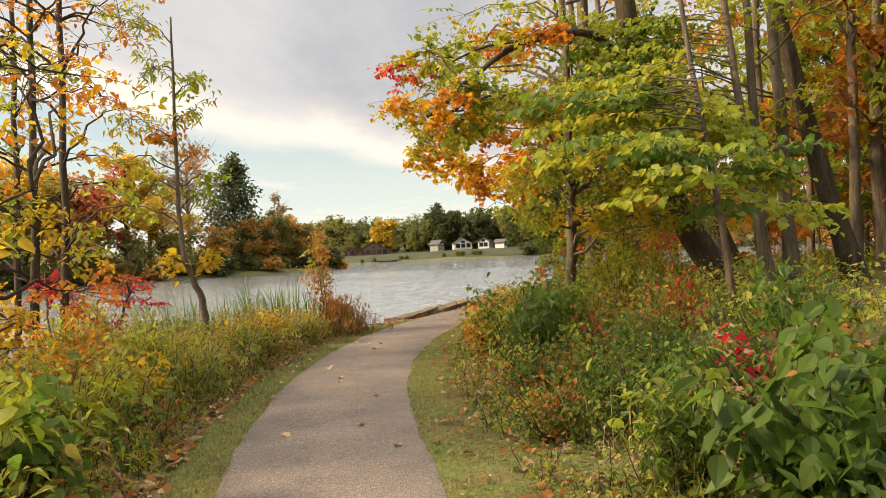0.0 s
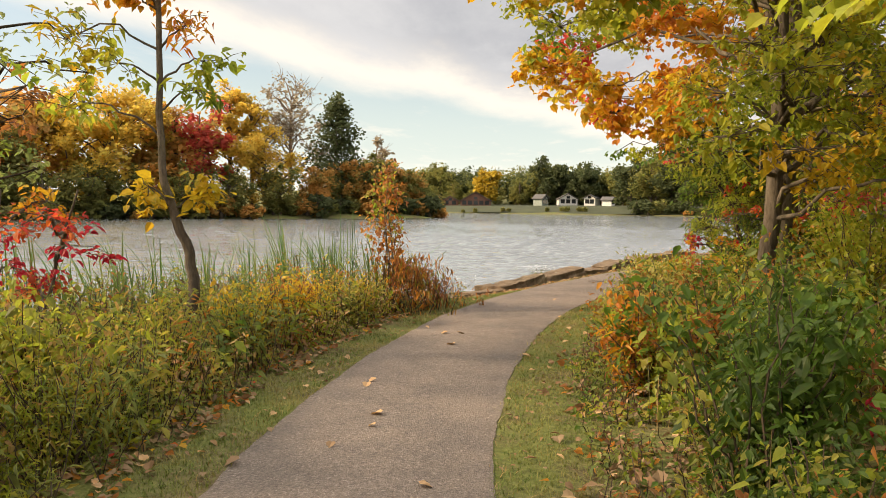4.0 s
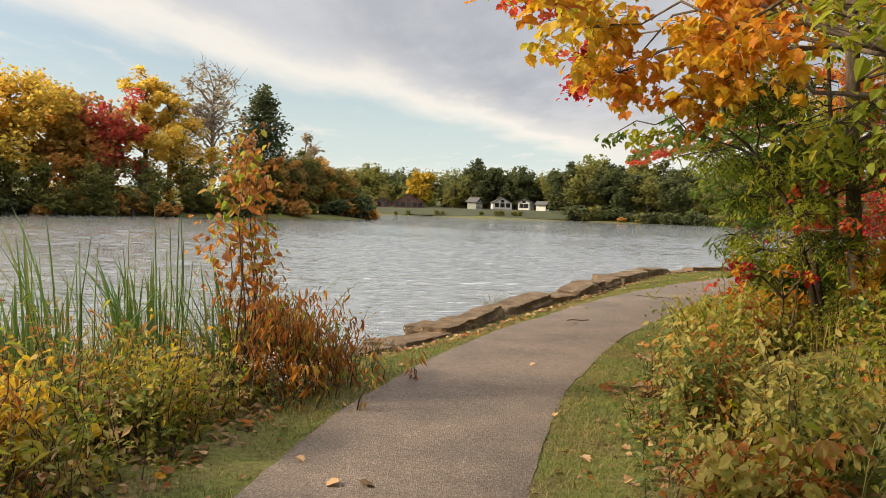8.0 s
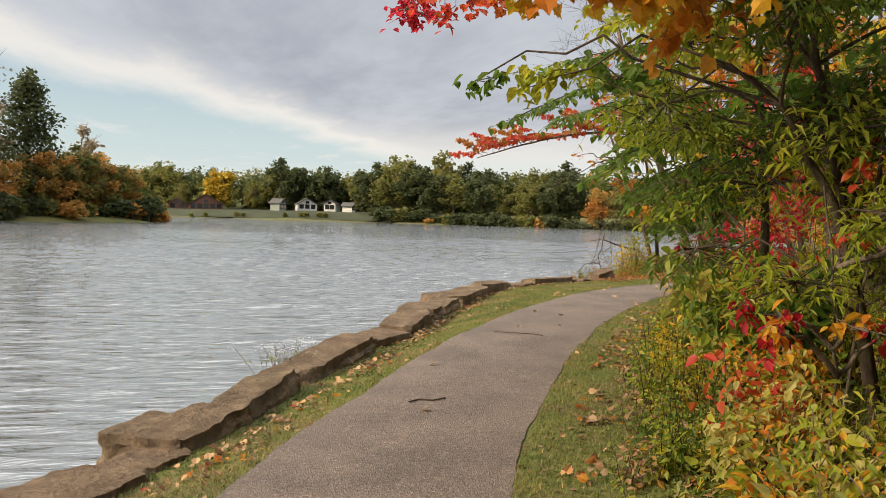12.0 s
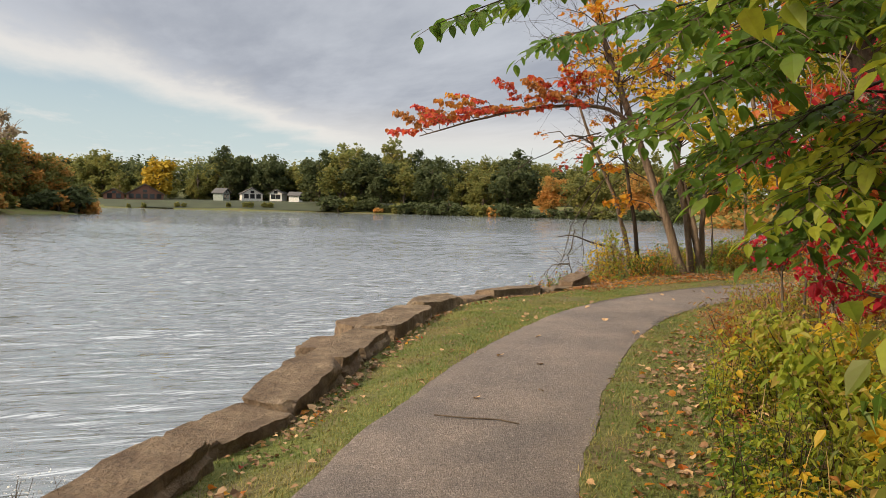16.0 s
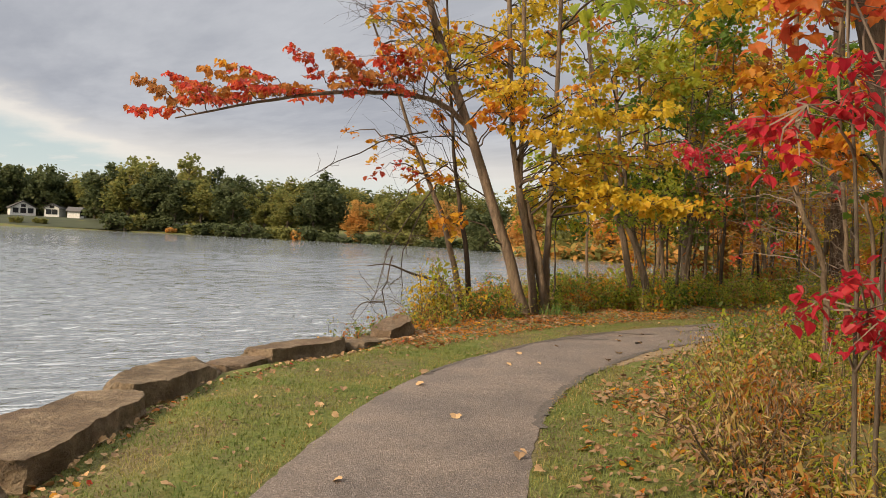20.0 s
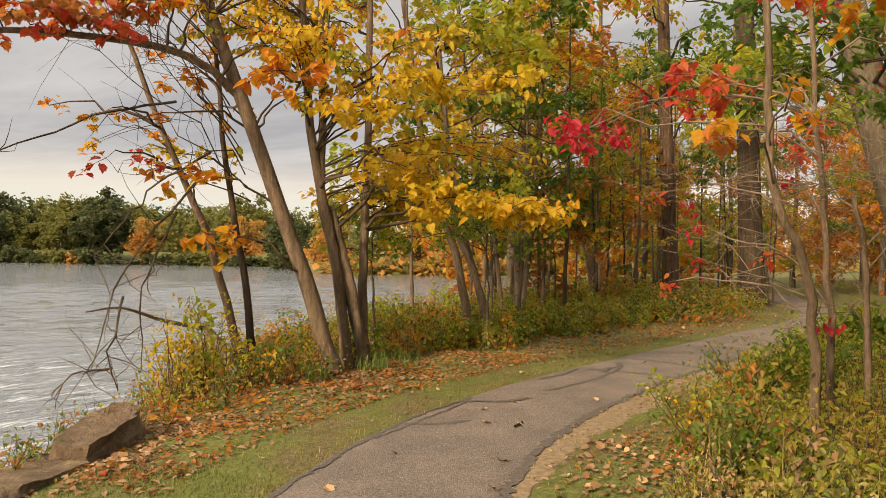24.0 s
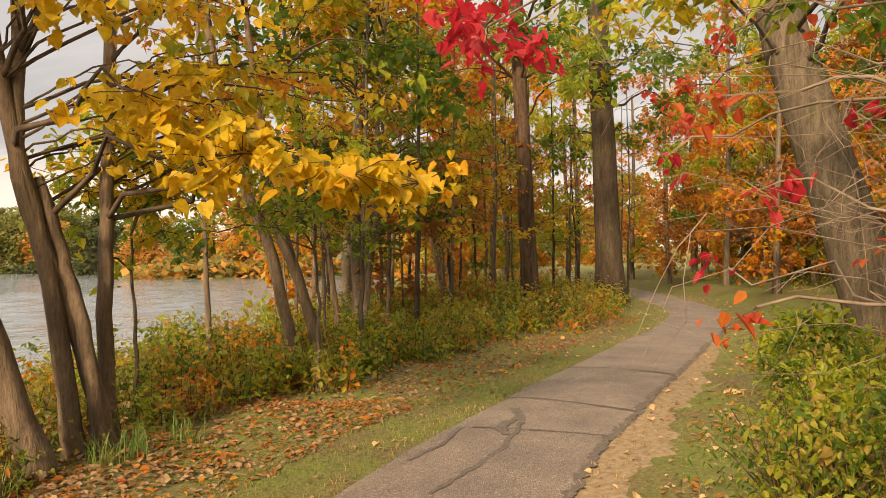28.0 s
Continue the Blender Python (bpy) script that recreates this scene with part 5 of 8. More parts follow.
def build_left_bank():
    # slender sapling at the water
    grow("sapling", base_of(-2.3, 12.4), [([(-2.25, 12.4, -0.1), (-2.2, 12.45, 0.8), (-2.35, 12.4, 1.4), (-2.5, 12.4, 2.0), (-2.52, 12.4, 3.5), (-2.5, 12.4, 5.6)], 0.066, 0.014)],
         [((-3.3, 12.3, 2.6), (0.6, 0.4, 0.2), 85, 0.13, LANCE, "turn", 0.5), ((-2.2, 12.5, 2.75), (0.5, 0.4, 0.2), 85, 0.13, LANCE, "turn", 0.5), ((-3.4, 12.3, 3.3), (0.6, 0.4, 0.25), 102, 0.13, LANCE, "turn", 0.5), ((-2.2, 12.4, 3.4), (0.55, 0.4, 0.2), 93, 0.13, LANCE, "amber", 0.5),
          ((-3.2, 12.4, 4.0), (0.6, 0.5, 0.3), 119, 0.13, LANCE, "turn", 0.5), ((-2.2, 12.4, 4.1), (0.6, 0.4, 0.25), 102, 0.13, LANCE, "turn", 0.5), ((-2.9, 12.3, 3.0), (0.5, 0.4, 0.3), 90, 0.11, LEAF6, "turn", 0.5), ((-2.1, 12.5, 3.05), (0.5, 0.4, 0.25), 70, 0.11, LEAF6, "turn", 0.5), ((-2.8, 12.4, 3.7), (0.5, 0.4, 0.3), 90, 0.11, LEAF6, "amber", 0.5), ((-2.3, 12.4, 4.5), (0.6, 0.4, 0.3), 90, 0.11, LEAF6, "turn", 0.5), ((-2.8, 12.4, 4.8), (0.8, 0.6, 0.4), 153, 0.13, LANCE, "turn", 0.5), ((-2.0, 12.5, 1.75), (0.35, 0.3, 0.25), 102, 0.12, LEAF6, "gold"), ((-2.6, 12.3, 1.75), (0.3, 0.3, 0.25), 85, 0.12, LEAF6, "gold"), ((-3.0, 12.4, 5.6), (0.8, 0.6, 0.4), 153, 0.13, LANCE, "turn", 0.5)],
         "slender bent sapling with long thin yellowing leaves", "tree", bark=BARK, seed=61, limb_r=0.014)
    # red-leaved shrub by the water
    grow("shrub", base_of(-3.6, 11.4), [([(-3.6 + dx, 11.4, -0.1), (-3.6 + 1.8 * dx, 11.4 + dx, 0.8), (-3.5 + 3 * dx, 11.5, 1.7)], 0.025, 0.008) for dx in (-0.25, -0.05, 0.2)],
         canopy((-4.6, -2.7, 10.7, 12.2, 0.7, 1.75), 10, 90, 0.075, LEAF6, ["redor", "red", "amber"], 15, (0.35, 0.55)), "shrub with sparse red and orange leaves by the water", "shrub", seed=62, names=("stem", "branch", "foliage"))
    # thin trees on the bank
    for i, (x, y, h, r, mats) in enumerate([(-3.95, 11.2, 10, 0.065, ["turn", "rust"]), (-4.65, 11.8, 10, 0.075, ["turn", "sage"]), (-5.2, 12.4, 9, 0.06, ["rust", "sage"]), (-4.7, 8.2, 8, 0.07, ["amber", "turn"]), (-5.6, 6.6, 9, 0.08, ["turn", "sage"])]):
        grow("tree", base_of(x, y), [(up(x, y, h, (0.3, 0.1), 0.07), r, 0.02)],
             canopy((x - 1.7, x + 1.5, y - 1.4, y + 1.4, 1.8, h * 0.62), 16, 62, 0.08, LEAF6, mats, 70 + i, (0.6, 1.0)), "thin dark tree with sparse yellowing leaves on the bank", bark=BARK_DARK, seed=75 + i, limb_r=0.025, group="thin trees on the bank")
    grow("tree", base_of(-4.0, 6.0), [([(-4.0, 6.0, -0.1), (-3.7, 6.1, 1.6), (-3.2, 6.3, 3.0), (-2.8, 6.6, 5.0)], 0.06, 0.02), ([(-3.95, 6.0, 0.3), (-3.3, 5.9, 1.2), (-2.6, 5.9, 1.9), (-1.9, 6.1, 2.3)], 0.03, 0.008)],
         canopy((-4.2, -1.9, 5.2, 8.2, 1.6, 3.4), 16, 70, 0.08, LEAF6, ["amber", "gold", "turn"], 18, (0.5, 0.75), 0.5) + canopy((-4.4, -1.6, 5.4, 8.6, 3.2, 4.6), 12, 60, 0.08, LEAF6, ["amber", "turn", "rust", "gold"], 19, (0.6, 0.9), 0.5) + [((-1.5, 4.4, 1.95), (0.5, 0.5, 0.25), 60, 0.09, LEAF6, "gold", 0.5), ((-1.9, 4.8, 2.3), (0.5, 0.5, 0.25), 60, 0.09, LEAF6, "amber", 0.5), ((-2.2, 4.3, 1.6), (0.4, 0.5, 0.25), 60, 0.09, LEAF6, "gold", 0.5)],
         "dark-limbed tree with sparse golden leaves on the lake bank", bark=BARK_DARK, seed=81, limb_r=0.02)
    # golden bough low at the start
    grow("shrub", base_of(-3.0, 6.6), [([(-3.0, 6.6, -0.1), (-2.9, 6.7, 1.0), (-2.7, 6.9, 2.1)], 0.03, 0.01), ([(-3.1, 6.6, -0.1), (-3.3, 6.8, 1.2), (-3.4, 7.2, 2.4)], 0.03, 0.01)],
         canopy((-4.3, -2.3, 5.8, 8.6, 0.7, 2.5), 15, 120, 0.08, LEAF6, ["amber", "gold", "turn"], 17, (0.45, 0.7)), "tall shrub with golden leaves on the lake bank", "shrub", bark=BARK_DARK, seed=82, names=("stem", "branch", "foliage"))


def build_point():
    # slanting maple whose red bough arches over the water
    arch = [(13.9, 37.0, 3.85), (13.2, 37.0, 4.2), (12.3, 37.05, 4.25), (11.0, 37.1, 4.1), (9.6, 37.15, 3.75), (8.2, 37.2, 3.3)]
    red = []
    red += [((12.3, 37.1, 5.0), (0.6, 0.6, 0.4), 90, 0.13, MAPLE, "redor"), ((12.6, 37.4, 5.9), (0.8, 0.8, 0.6), 120, 0.13, MAPLE, "amber"), ((12.9, 37.3, 6.8), (0.9, 0.9, 0.6), 120, 0.13, MAPLE, "amber"), ((14.2, 36.6, 5.4), (0.7, 0.7, 0.5), 90, 0.13, HEART, "amber"), ((13.4, 36.8, 1.9), (0.6, 0.6, 0.4), 70, 0.12, HEART, "amber"), ((13.2, 37.2, 2.7), (0.7, 0.7, 0.4), 70, 0.12, HEART, "amber")]
    red += canopy((12.8, 15.0, 36.0, 37.8, 3.3, 5.8), 14, 46, 0.085, HEART, ["amber", "gold", "amber", "turn"], 77, (0.5, 0.8), 0.6)
    maple = grow("tree", base_of(15.1, 36.4), [([(15.15, 36.35, -0.15), (14.75, 36.6, 1.4), (13.9, 37.0, 3.85), (13.15, 37.5, 6.4), (12.7, 37.9, 9)], 0.13, 0.045), (arch, 0.06, 0.012)], red,
         "slanting pale-barked maple with a red bough arching over the water", bark=BARK_WARM, seed=90, limb_r=0.02, twig_mat=TWIG)
    # its sprays of red leaves
    rng = np.random.default_rng(4)
    tufts, twigs = {"redor": Heap(), "rust": Heap()}, Heap()
    line = smooth_line(arch, 8)
    for k in range(30):
        p = line[int(len(line) * (0.3 + 0.69 * k / 30))]
        tip = p + (rng.uniform(-1.15, -0.35), rng.normal(0, 0.5), rng.uniform(-0.12, 0.75) * (1.15 - 0.5 * k / 30))
        bough(tufts[("redor", "rust", "redor", "redor", "rust")[k % 5]], twigs, twigs, p, tip, rng, 0.1, MAPLE, 0.36, 0.7, 0.08, 0.11, 0.45)
    part("twig", twigs.mesh("twigs", TWIG, maple.location), maple)
    for m, h in tufts.items():
        part("crown", h.mesh("crown", L[m], maple.location), maple, "sprays of red leaves")
    # clump of four trunks with yellow heart-shaped leaves
    stems = [([(15.65, 36.65, -0.1), (15.5, 36.8, 1.5), (15.2, 37.0, 3.2), (15.05, 37.15, 5.2), (14.9, 37.3, 9)], 0.09, 0.04), ([(15.95, 36.6, -0.1), (15.7, 36.75, 1.1), (15.3, 36.9, 2.4), (15.35, 37.0, 4), (15.2, 37.1, 9)], 0.092, 0.04),
             ([(16.05, 36.75, -0.1), (16.05, 36.85, 1.5), (16.15, 36.9, 3.0), (16.2, 36.95, 5.5), (16.2, 37, 9)], 0.08, 0.035), ([(15.8, 36.55, -0.1), (15.72, 36.6, 0.8), (15.62, 36.75, 1.6), (15.45, 36.9, 2.4)], 0.075, 0.05)]
    spray = [((15.6, 34.6, 2.45), (0.85, 0.6, 0.3), 210, 0.105, HEART, "gold", 0.6), ((16.4, 34.2, 2.35), (0.8, 0.6, 0.28), 210, 0.105, HEART, "gold", 0.6), ((16.9, 33.9, 2.3), (0.5, 0.5, 0.2), 100, 0.105, HEART, "gold", 0.6), ((15.2, 35.2, 2.9), (0.7, 0.7, 0.3), 110, 0.12, HEART, "gold", 0.6),
             ((14.5, 35.2, 3.6), (0.8, 0.7, 0.3), 130, 0.12, HEART, "gold", 0.6), ((15.4, 34.7, 4.0), (0.9, 0.8, 0.3), 160, 0.12, HEART, "gold", 0.6), ((16.6, 34.6, 4.2), (0.9, 0.8, 0.3), 160, 0.12, HEART, "gold", 0.6), ((13.6, 35.6, 3.9), (0.7, 0.7, 0.3), 100, 0.12, HEART, "amber", 0.6)]
    yellow = grow("tree", base_of(15.8, 36.7), stems, spray + canopy((13, 19, 34, 39, 6.0, 8.6), 14, 130, 0.1, HEART, ["gold", "gold", "amber", "turn"], 21, (0.8, 1.2), 0.6),
         "clump of brown trunks with yellow heart-shaped leaves", bark=BARK_WARM, seed=92, limb_r=0.03, twig_mat=TWIG)
    tufts, twigs = {"gold": Heap(), "turn": Heap(), "amber": Heap()}, Heap()
    spines = [smooth_line(q[0], 8) for q in stems[:3]]
    for k in range(95):
        line = spines[k % 3]
        p = line[np.abs(line[:, 2] - (2.2 + 4.6 * ((k * 0.618) % 1))).argmin()]
        az, reach = k * 2.4 + rng.uniform(-0.3, 0.3), rng.uniform(1.0, 3.3)
        tip = p + (reach * math.cos(az), reach * math.sin(az) - 0.3, rng.uniform(-0.1, 0.7))
        bough(tufts[("gold", "gold", "turn", "gold", "gold", "amber")[k % 6]], twigs, twigs, p, tip, rng, 0.088, HEART, 0.55, 0.9, 0.12, 0.22, 0.25, 0.75)
    part("twig", twigs.mesh("twigs", TWIG, yellow.location), yellow)
    for m, h in tufts.items():
        part("crown", h.mesh("crown", L[m], yellow.location), yellow)
    grow("tree", base_of(14.3, 37.4), [([(14.3, 37.35, -0.2), (13.9, 37.6, 1.7), (13.3, 38.0, 3.4), (12.4, 38.5, 6)], 0.07, 0.02)],
         canopy((11.6, 13.6, 37.2, 38.8, 2.6, 5.8), 9, 22, 0.1, MAPLE, ["redor", "amber"], 22, (0.6, 1.0)), "thin leaning trunk with bare branching twigs at the shore", bark=BARK_WARM, seed=93, twig_mat=TWIG)
    grow("tree", base_of(14.55, 37.5), [([(14.55, 37.45, -0.2), (14.4, 37.6, 1.5), (14.2, 37.9, 3.4), (14.0, 38.2, 7)], 0.065, 0.02)],
         canopy((12.8, 15, 37.2, 39, 2.6, 6.4), 9, 40, 0.11, HEART, ["amber", "gold"], 23, (0.6, 1.0)), "thin mossy trunk at the water's edge", bark=BARK_DARK, seed=94, twig_mat=TWIG)
    # broken stub with a dead branch, and twigs over the water
    ob = thing("broken_trunk", base_of(14.2, 37.2), "short broken trunk with a dead dark branch", "tree stump")
    h = Heap()
    tube(h, [(14.2, 37.2, -0.2), (14.0, 37.35, 0.25), (13.75, 37.5, 0.65)], [0.08, 0.075, 0.06], 8)
    h.add([(13.75, 37.5, 0.72)] + [(13.75 + 0.06 * math.cos(a), 37.5 + 0.06 * math.sin(a), 0.65) for a in np.arange(8) * math.pi / 4], [np.array([[0, i, i % 8 + 1] for i in range(1, 9)])])
    part("stub", h.mesh("stub", BARK_PALE, ob.location), ob)
    h = Heap()
    tube(h, smooth_line([(13.8, 37.45, 0.6), (13.3, 37.8, 0.72), (12.8, 38.0, 0.9), (12.4, 38.2, 0.85)]), np.linspace(0.035, 0.01, 16), 5)
    part("dead_branch", h.mesh("branch", BARK_DARK, ob.location), ob)
    rng = np.random.default_rng(8)
    ob = thing("fallen_bough", base_of(13.0, 36.9), "tangle of bare drooping twigs over the water", "branch")
    h = Heap()
    for a, b, c in [((13.4, 37.2, 2.6), (12.5, 37.3, 1.4), (12.1, 37.3, 0.15)), ((13.2, 37.3, 2.2), (12.7, 37.4, 1.2), (12.8, 37.4, 0.1)), ((12.5, 37.3, 1.1), (12.3, 37.35, 0.3), (12.5, 37.4, -0.1)), ((12.4, 37.35, 0.2), (12.0, 37.4, 0.15), (11.7, 37.4, -0.05)), ((13.5, 37, 3.0), (12.6, 37, 2.4), (12.0, 37, 1.6)), ((13.0, 37.0, 3.6), (11.8, 37.1, 3.3), (10.6, 37.1, 2.5))]:
        h, line = Heap(), smooth_line([a, b, c], 6)
        line[1:-1] += np.cumsum(rng.normal(0, 0.03, (len(line) - 2, 3)), 0) * np.sin(np.linspace(0.2, 3, len(line) - 2))[:, None]
        tube(h, line, np.linspace(0.018, 0.006, len(line)), 4)
        part("branch", h.mesh("branch", TWIG, ob.location), ob)
        for _ in range(9):
            p = line[rng.integers(2, len(line))]
            h = Heap()
            tube(h, curve_pts(p, p + rng.normal(0, 0.35, 3), 4, -0.05, 0.03, rng), [0.007, 0.006, 0.004, 0.002], 3)
            part("twig", h.mesh("twig", TWIG, ob.location), ob)
    # bare twigs in the sky beside the slanting trunk
    ob = thing("bare_limbs", (13.6, 37.2, 3.2), "bare grey twigs spreading from the slanting trunk", "branch")
    twigs = Heap()
    for k in range(26):
        h = Heap()
        a = np.array([float(np.interp(k, [0, 25], [14.2, 12.9])), 37.1, float(np.interp(k, [0, 25], [2.4, 7]))])
        b = a + (rng.uniform(-2.6, -1.0), rng.uniform(-0.9, 1.3), rng.uniform(0.2, 1.8))
        pts = curve_pts(a, b, 7, 0.25, 0.06, rng)
        tube(h, pts, np.linspace(0.012, 0.0025, 7), 4)
        for _ in range(12):
            p = pts[rng.integers(2, 7)]
            tube(twigs, curve_pts(p, p + rng.normal(0, 0.45, 3) + (-0.2, 0, 0.15), 4, 0.03, 0.03, rng), [0.0045, 0.0035, 0.0025, 0.0015], 3)
        part("limb", h.mesh("limb", TWIG, ob.location), ob)
    tagged(part("twig", twigs.mesh("twigs", TWIG, ob.location), ob), "thin bare twigs of the limbs", kind="stuff")
    # second clump beyond
    stems = [([(20.4, 38.4, -0.1), (20.2, 38.7, 1.7), (19.8, 39.2, 3.6), (19.4, 39.8, 8)], 0.1, 0.05), ([(20.75, 38.2, -0.1), (20.5, 38.4, 1.2), (20.1, 38.7, 2.6), (19.9, 39, 6)], 0.09, 0.04), ([(20.95, 38.3, -0.1), (20.75, 38.5, 1.0), (20.5, 38.8, 2.3), (20.2, 39.2, 5)], 0.07, 0.03)]
    grow("tree", base_of(20.5, 38.3), stems, canopy((18, 23, 36.6, 41, 3.2, 8.5), 26, 150, 0.14, HEART, ["green", "turn", "turn", "gold"], 24, (0.8, 1.3)), "leaning twin trunks with green and yellow leaves", bark=BARK_WARM, seed=96, twig_mat=TWIG)
    for i, (x, y, h, lean, r) in enumerate([(22.9, 39.6, 8, (-1.2, 0.6), 0.06), (23.5, 39.6, 9, (1.0, -0.4), 0.06), (23.9, 39.85, 9, (0.8, 0.2), 0.05), (25.5, 40.4, 9, (0.2, 0.1), 0.05), (31.4, 42.4, 9, (-2.6, 1.0), 0.07), (27.0, 41.6, 9, (-0.4, 0.3), 0.045), (32.5, 43.0, 10, (-0.3, 0.2), 0.05), (36.0, 43.6, 10, (0.2, 0.1), 0.06), (35.0, 42.2, 10, (-0.5, 0.2), 0.045), (38.5, 44.0, 10, (0.3, 0), 0.06), (27.9, 44.6, 10, (0, 0), 0.1), (29.6, 43.2, 9, (0.1, 0), 0.06), (33.3, 43.5, 9, (-1.8, 1.2), 0.1)]):
        grow("tree", base_of(x, y), [(up(x, y, h, lean, 0.12), r, 0.025)], canopy((x - 1.8, x + 1.8, y - 1.6, y + 1.8, 2.6, h), 11, 130, 0.14, LEAF6, ["turn", "gold", "green"], 100 + i, (0.7, 1.2)),
             "slender leaning tree with thin green and yellow foliage", bark=BARK_WARM, seed=110 + i, limb_r=0.025, group="slender trees by the bay", twig_mat=TWIG)
    for i, (x, y, r, bark, label) in enumerate([(33.0, 40.4, 0.27, BARK_PINE, "tall straight reddish-brown trunk beside the path"), (38.4, 39.8, 0.5, BARK_DARK, "massive dark trunk where the path bends")]):
        grow("tree", base_of(x, y), [(up(x, y, 18, (-0.9, 0.4)), r, r * 0.5)], canopy((x - 4, x + 4, y - 3, y + 3, 6, 13), 16, 150, 0.22, LEAF6, ["green", "turn"], 120 + i, (1.2, 2.0)), label, bark=bark, seed=130 + i, limb_r=0.06, twigs=False, sides=12)
    grow("tree", base_of(25.4, 30.9), [([(25.5, 30.8, -0.2), (25.35, 31.2, 1.6), (25.2, 31.9, 4.05), (25.1, 32.6, 7), (25.1, 33.2, 12)], 0.5, 0.25)], canopy((21, 28, 29.5, 35, 4.5, 10), 16, 150, 0.18, LEAF6, ["green", "turn", "redor"], 125, (1.0, 1.6)),
         "great grey trunk leaning over the path", bark=BARK, seed=135, limb_r=0.06, twigs=False, sides=14)


def build_understory():
    # leafy green young trees between the trunks by the bay
    for i, (x, y, h, box, mats) in enumerate([(19.2, 37.0, 3.4, (17.9, 20.4, 36.2, 38.4, 1.9, 3.6), ["green", "lime", "turn"]), (21.6, 38.9, 3.6, (20.4, 23.0, 37.8, 40.2, 1.8, 3.8), ["lime", "turn", "green"]), (26.4, 40.6, 4.0, (25, 28.2, 39.6, 42, 1.6, 4.4), ["turn", "green", "lime"]), (31.2, 42.4, 4.4, (29.6, 33, 41.4, 44.4, 1.0, 5.0), ["amber", "turn", "green"]), (24.4, 42.4, 4.2, (22.6, 26, 41.4, 44, 1.9, 4.4), ["amber", "rust", "turn"]), (16.9, 37.6, 2.6, (16.2, 17.8, 37.0, 38.6, 1.7, 2.8), ["turn", "lime", "gold"])]):
        grow("sapling", base_of(x, y), [(up(x, y, h, (0.2, 0.15), 0.05), 0.028, 0.008)], canopy(box, 12, 120, 0.1, LEAF6, mats, 170 + i, (0.5, 0.85), 0.5),
             "leafy young tree with green and yellow leaves", "tree", bark=BARK, seed=180 + i, limb_r=0.012, twig_mat=TWIG, group="young trees by the bay")
    for i, (x, y, box) in enumerate([(18.6, 28.6, (16.6, 20.6, 27.6, 30.8, 3.4, 6.5)), (22.2, 29.2, (20, 24, 28.2, 31.2, 3.0, 7.0))]):
        grow("tree", base_of(x, y), [(up(x, y, 9, (0.2, 0.3), 0.06), 0.08, 0.03)], canopy(box, 14, 190, 0.12, LEAF6, ["green", "green", "lime"], 190 + i, (0.7, 1.1), 0.5),
             "dark green tree in the wood beside the path", bark=BARK_DARK, seed=195 + i, limb_r=0.03)


def build_poles():
    """Thin bare-stemmed young trees that crowd the wood round the bay."""
    kinds = []
    for i in range(3):
        kinds.append(grow("sapling", (0, 0, 0), [([(0, 0, -0.2), (0.12 - 0.1 * i, 0.05, 1.6), (0.3 - 0.25 * i, 0.1, 3.6), (0.35 - 0.3 * i, 0.2, 7.5)], 0.042 + 0.008 * i, 0.014)],
                          canopy((-1.1, 1.1, -1.1, 1.1, 2.6, 6.5), 11, 46, 0.1, LEAF6, [["amber", "rust"], ["turn", "gold"], ["rust", "turn"]][i], 200 + i, (0.5, 0.8), 0.5),
                          ("thin bare-stemmed young tree with sparse orange leaves", "thin bare-stemmed young tree with sparse yellow leaves", "thin young tree with sparse rusty leaves")[i], "tree", bark=(BARK_WARM, BARK, BARK_DARK)[i], seed=210 + i, limb_r=0.01, twig_mat=TWIG, group="thin young trees of the wood"))
    spots = [(19.2, 38.9), (22.2, 38.6), (24.6, 39.0), (24.9, 40.6), (26.6, 39.4), (28.2, 40.3), (28.9, 41.6), (30.2, 40.2), (30.6, 41.5), (32.0, 41.2), (34.2, 41.0), (34.9, 43.3), (36.6, 42.0), (37.4, 43.2), (39.8, 42.6), (40.6, 44.2), (42.4, 43.0), (29.5, 44.2), (31.8, 45.0), (26.2, 42.8), (27.4, 43.6), (41.5, 40.2), (43.6, 41.2), (33.8, 45.4), (36.9, 45.3), (22.9, 40.7), (45.0, 43.6)]
    r = random.Random(21)
    for i, (x, y) in enumerate(spots):
        m = Matrix.Translation(base_of(x, y)) @ Matrix.Rotation(r.uniform(0, 6.2), 4, "Z") @ Matrix.Scale(r.uniform(0.8, 1.15), 4)
        if i < 3:
            kinds[i].matrix_basis = m
        else:
            copy_thing(kinds[i % 3], m @ Matrix.Scale(1 / kinds[i % 3].scale[0], 4))


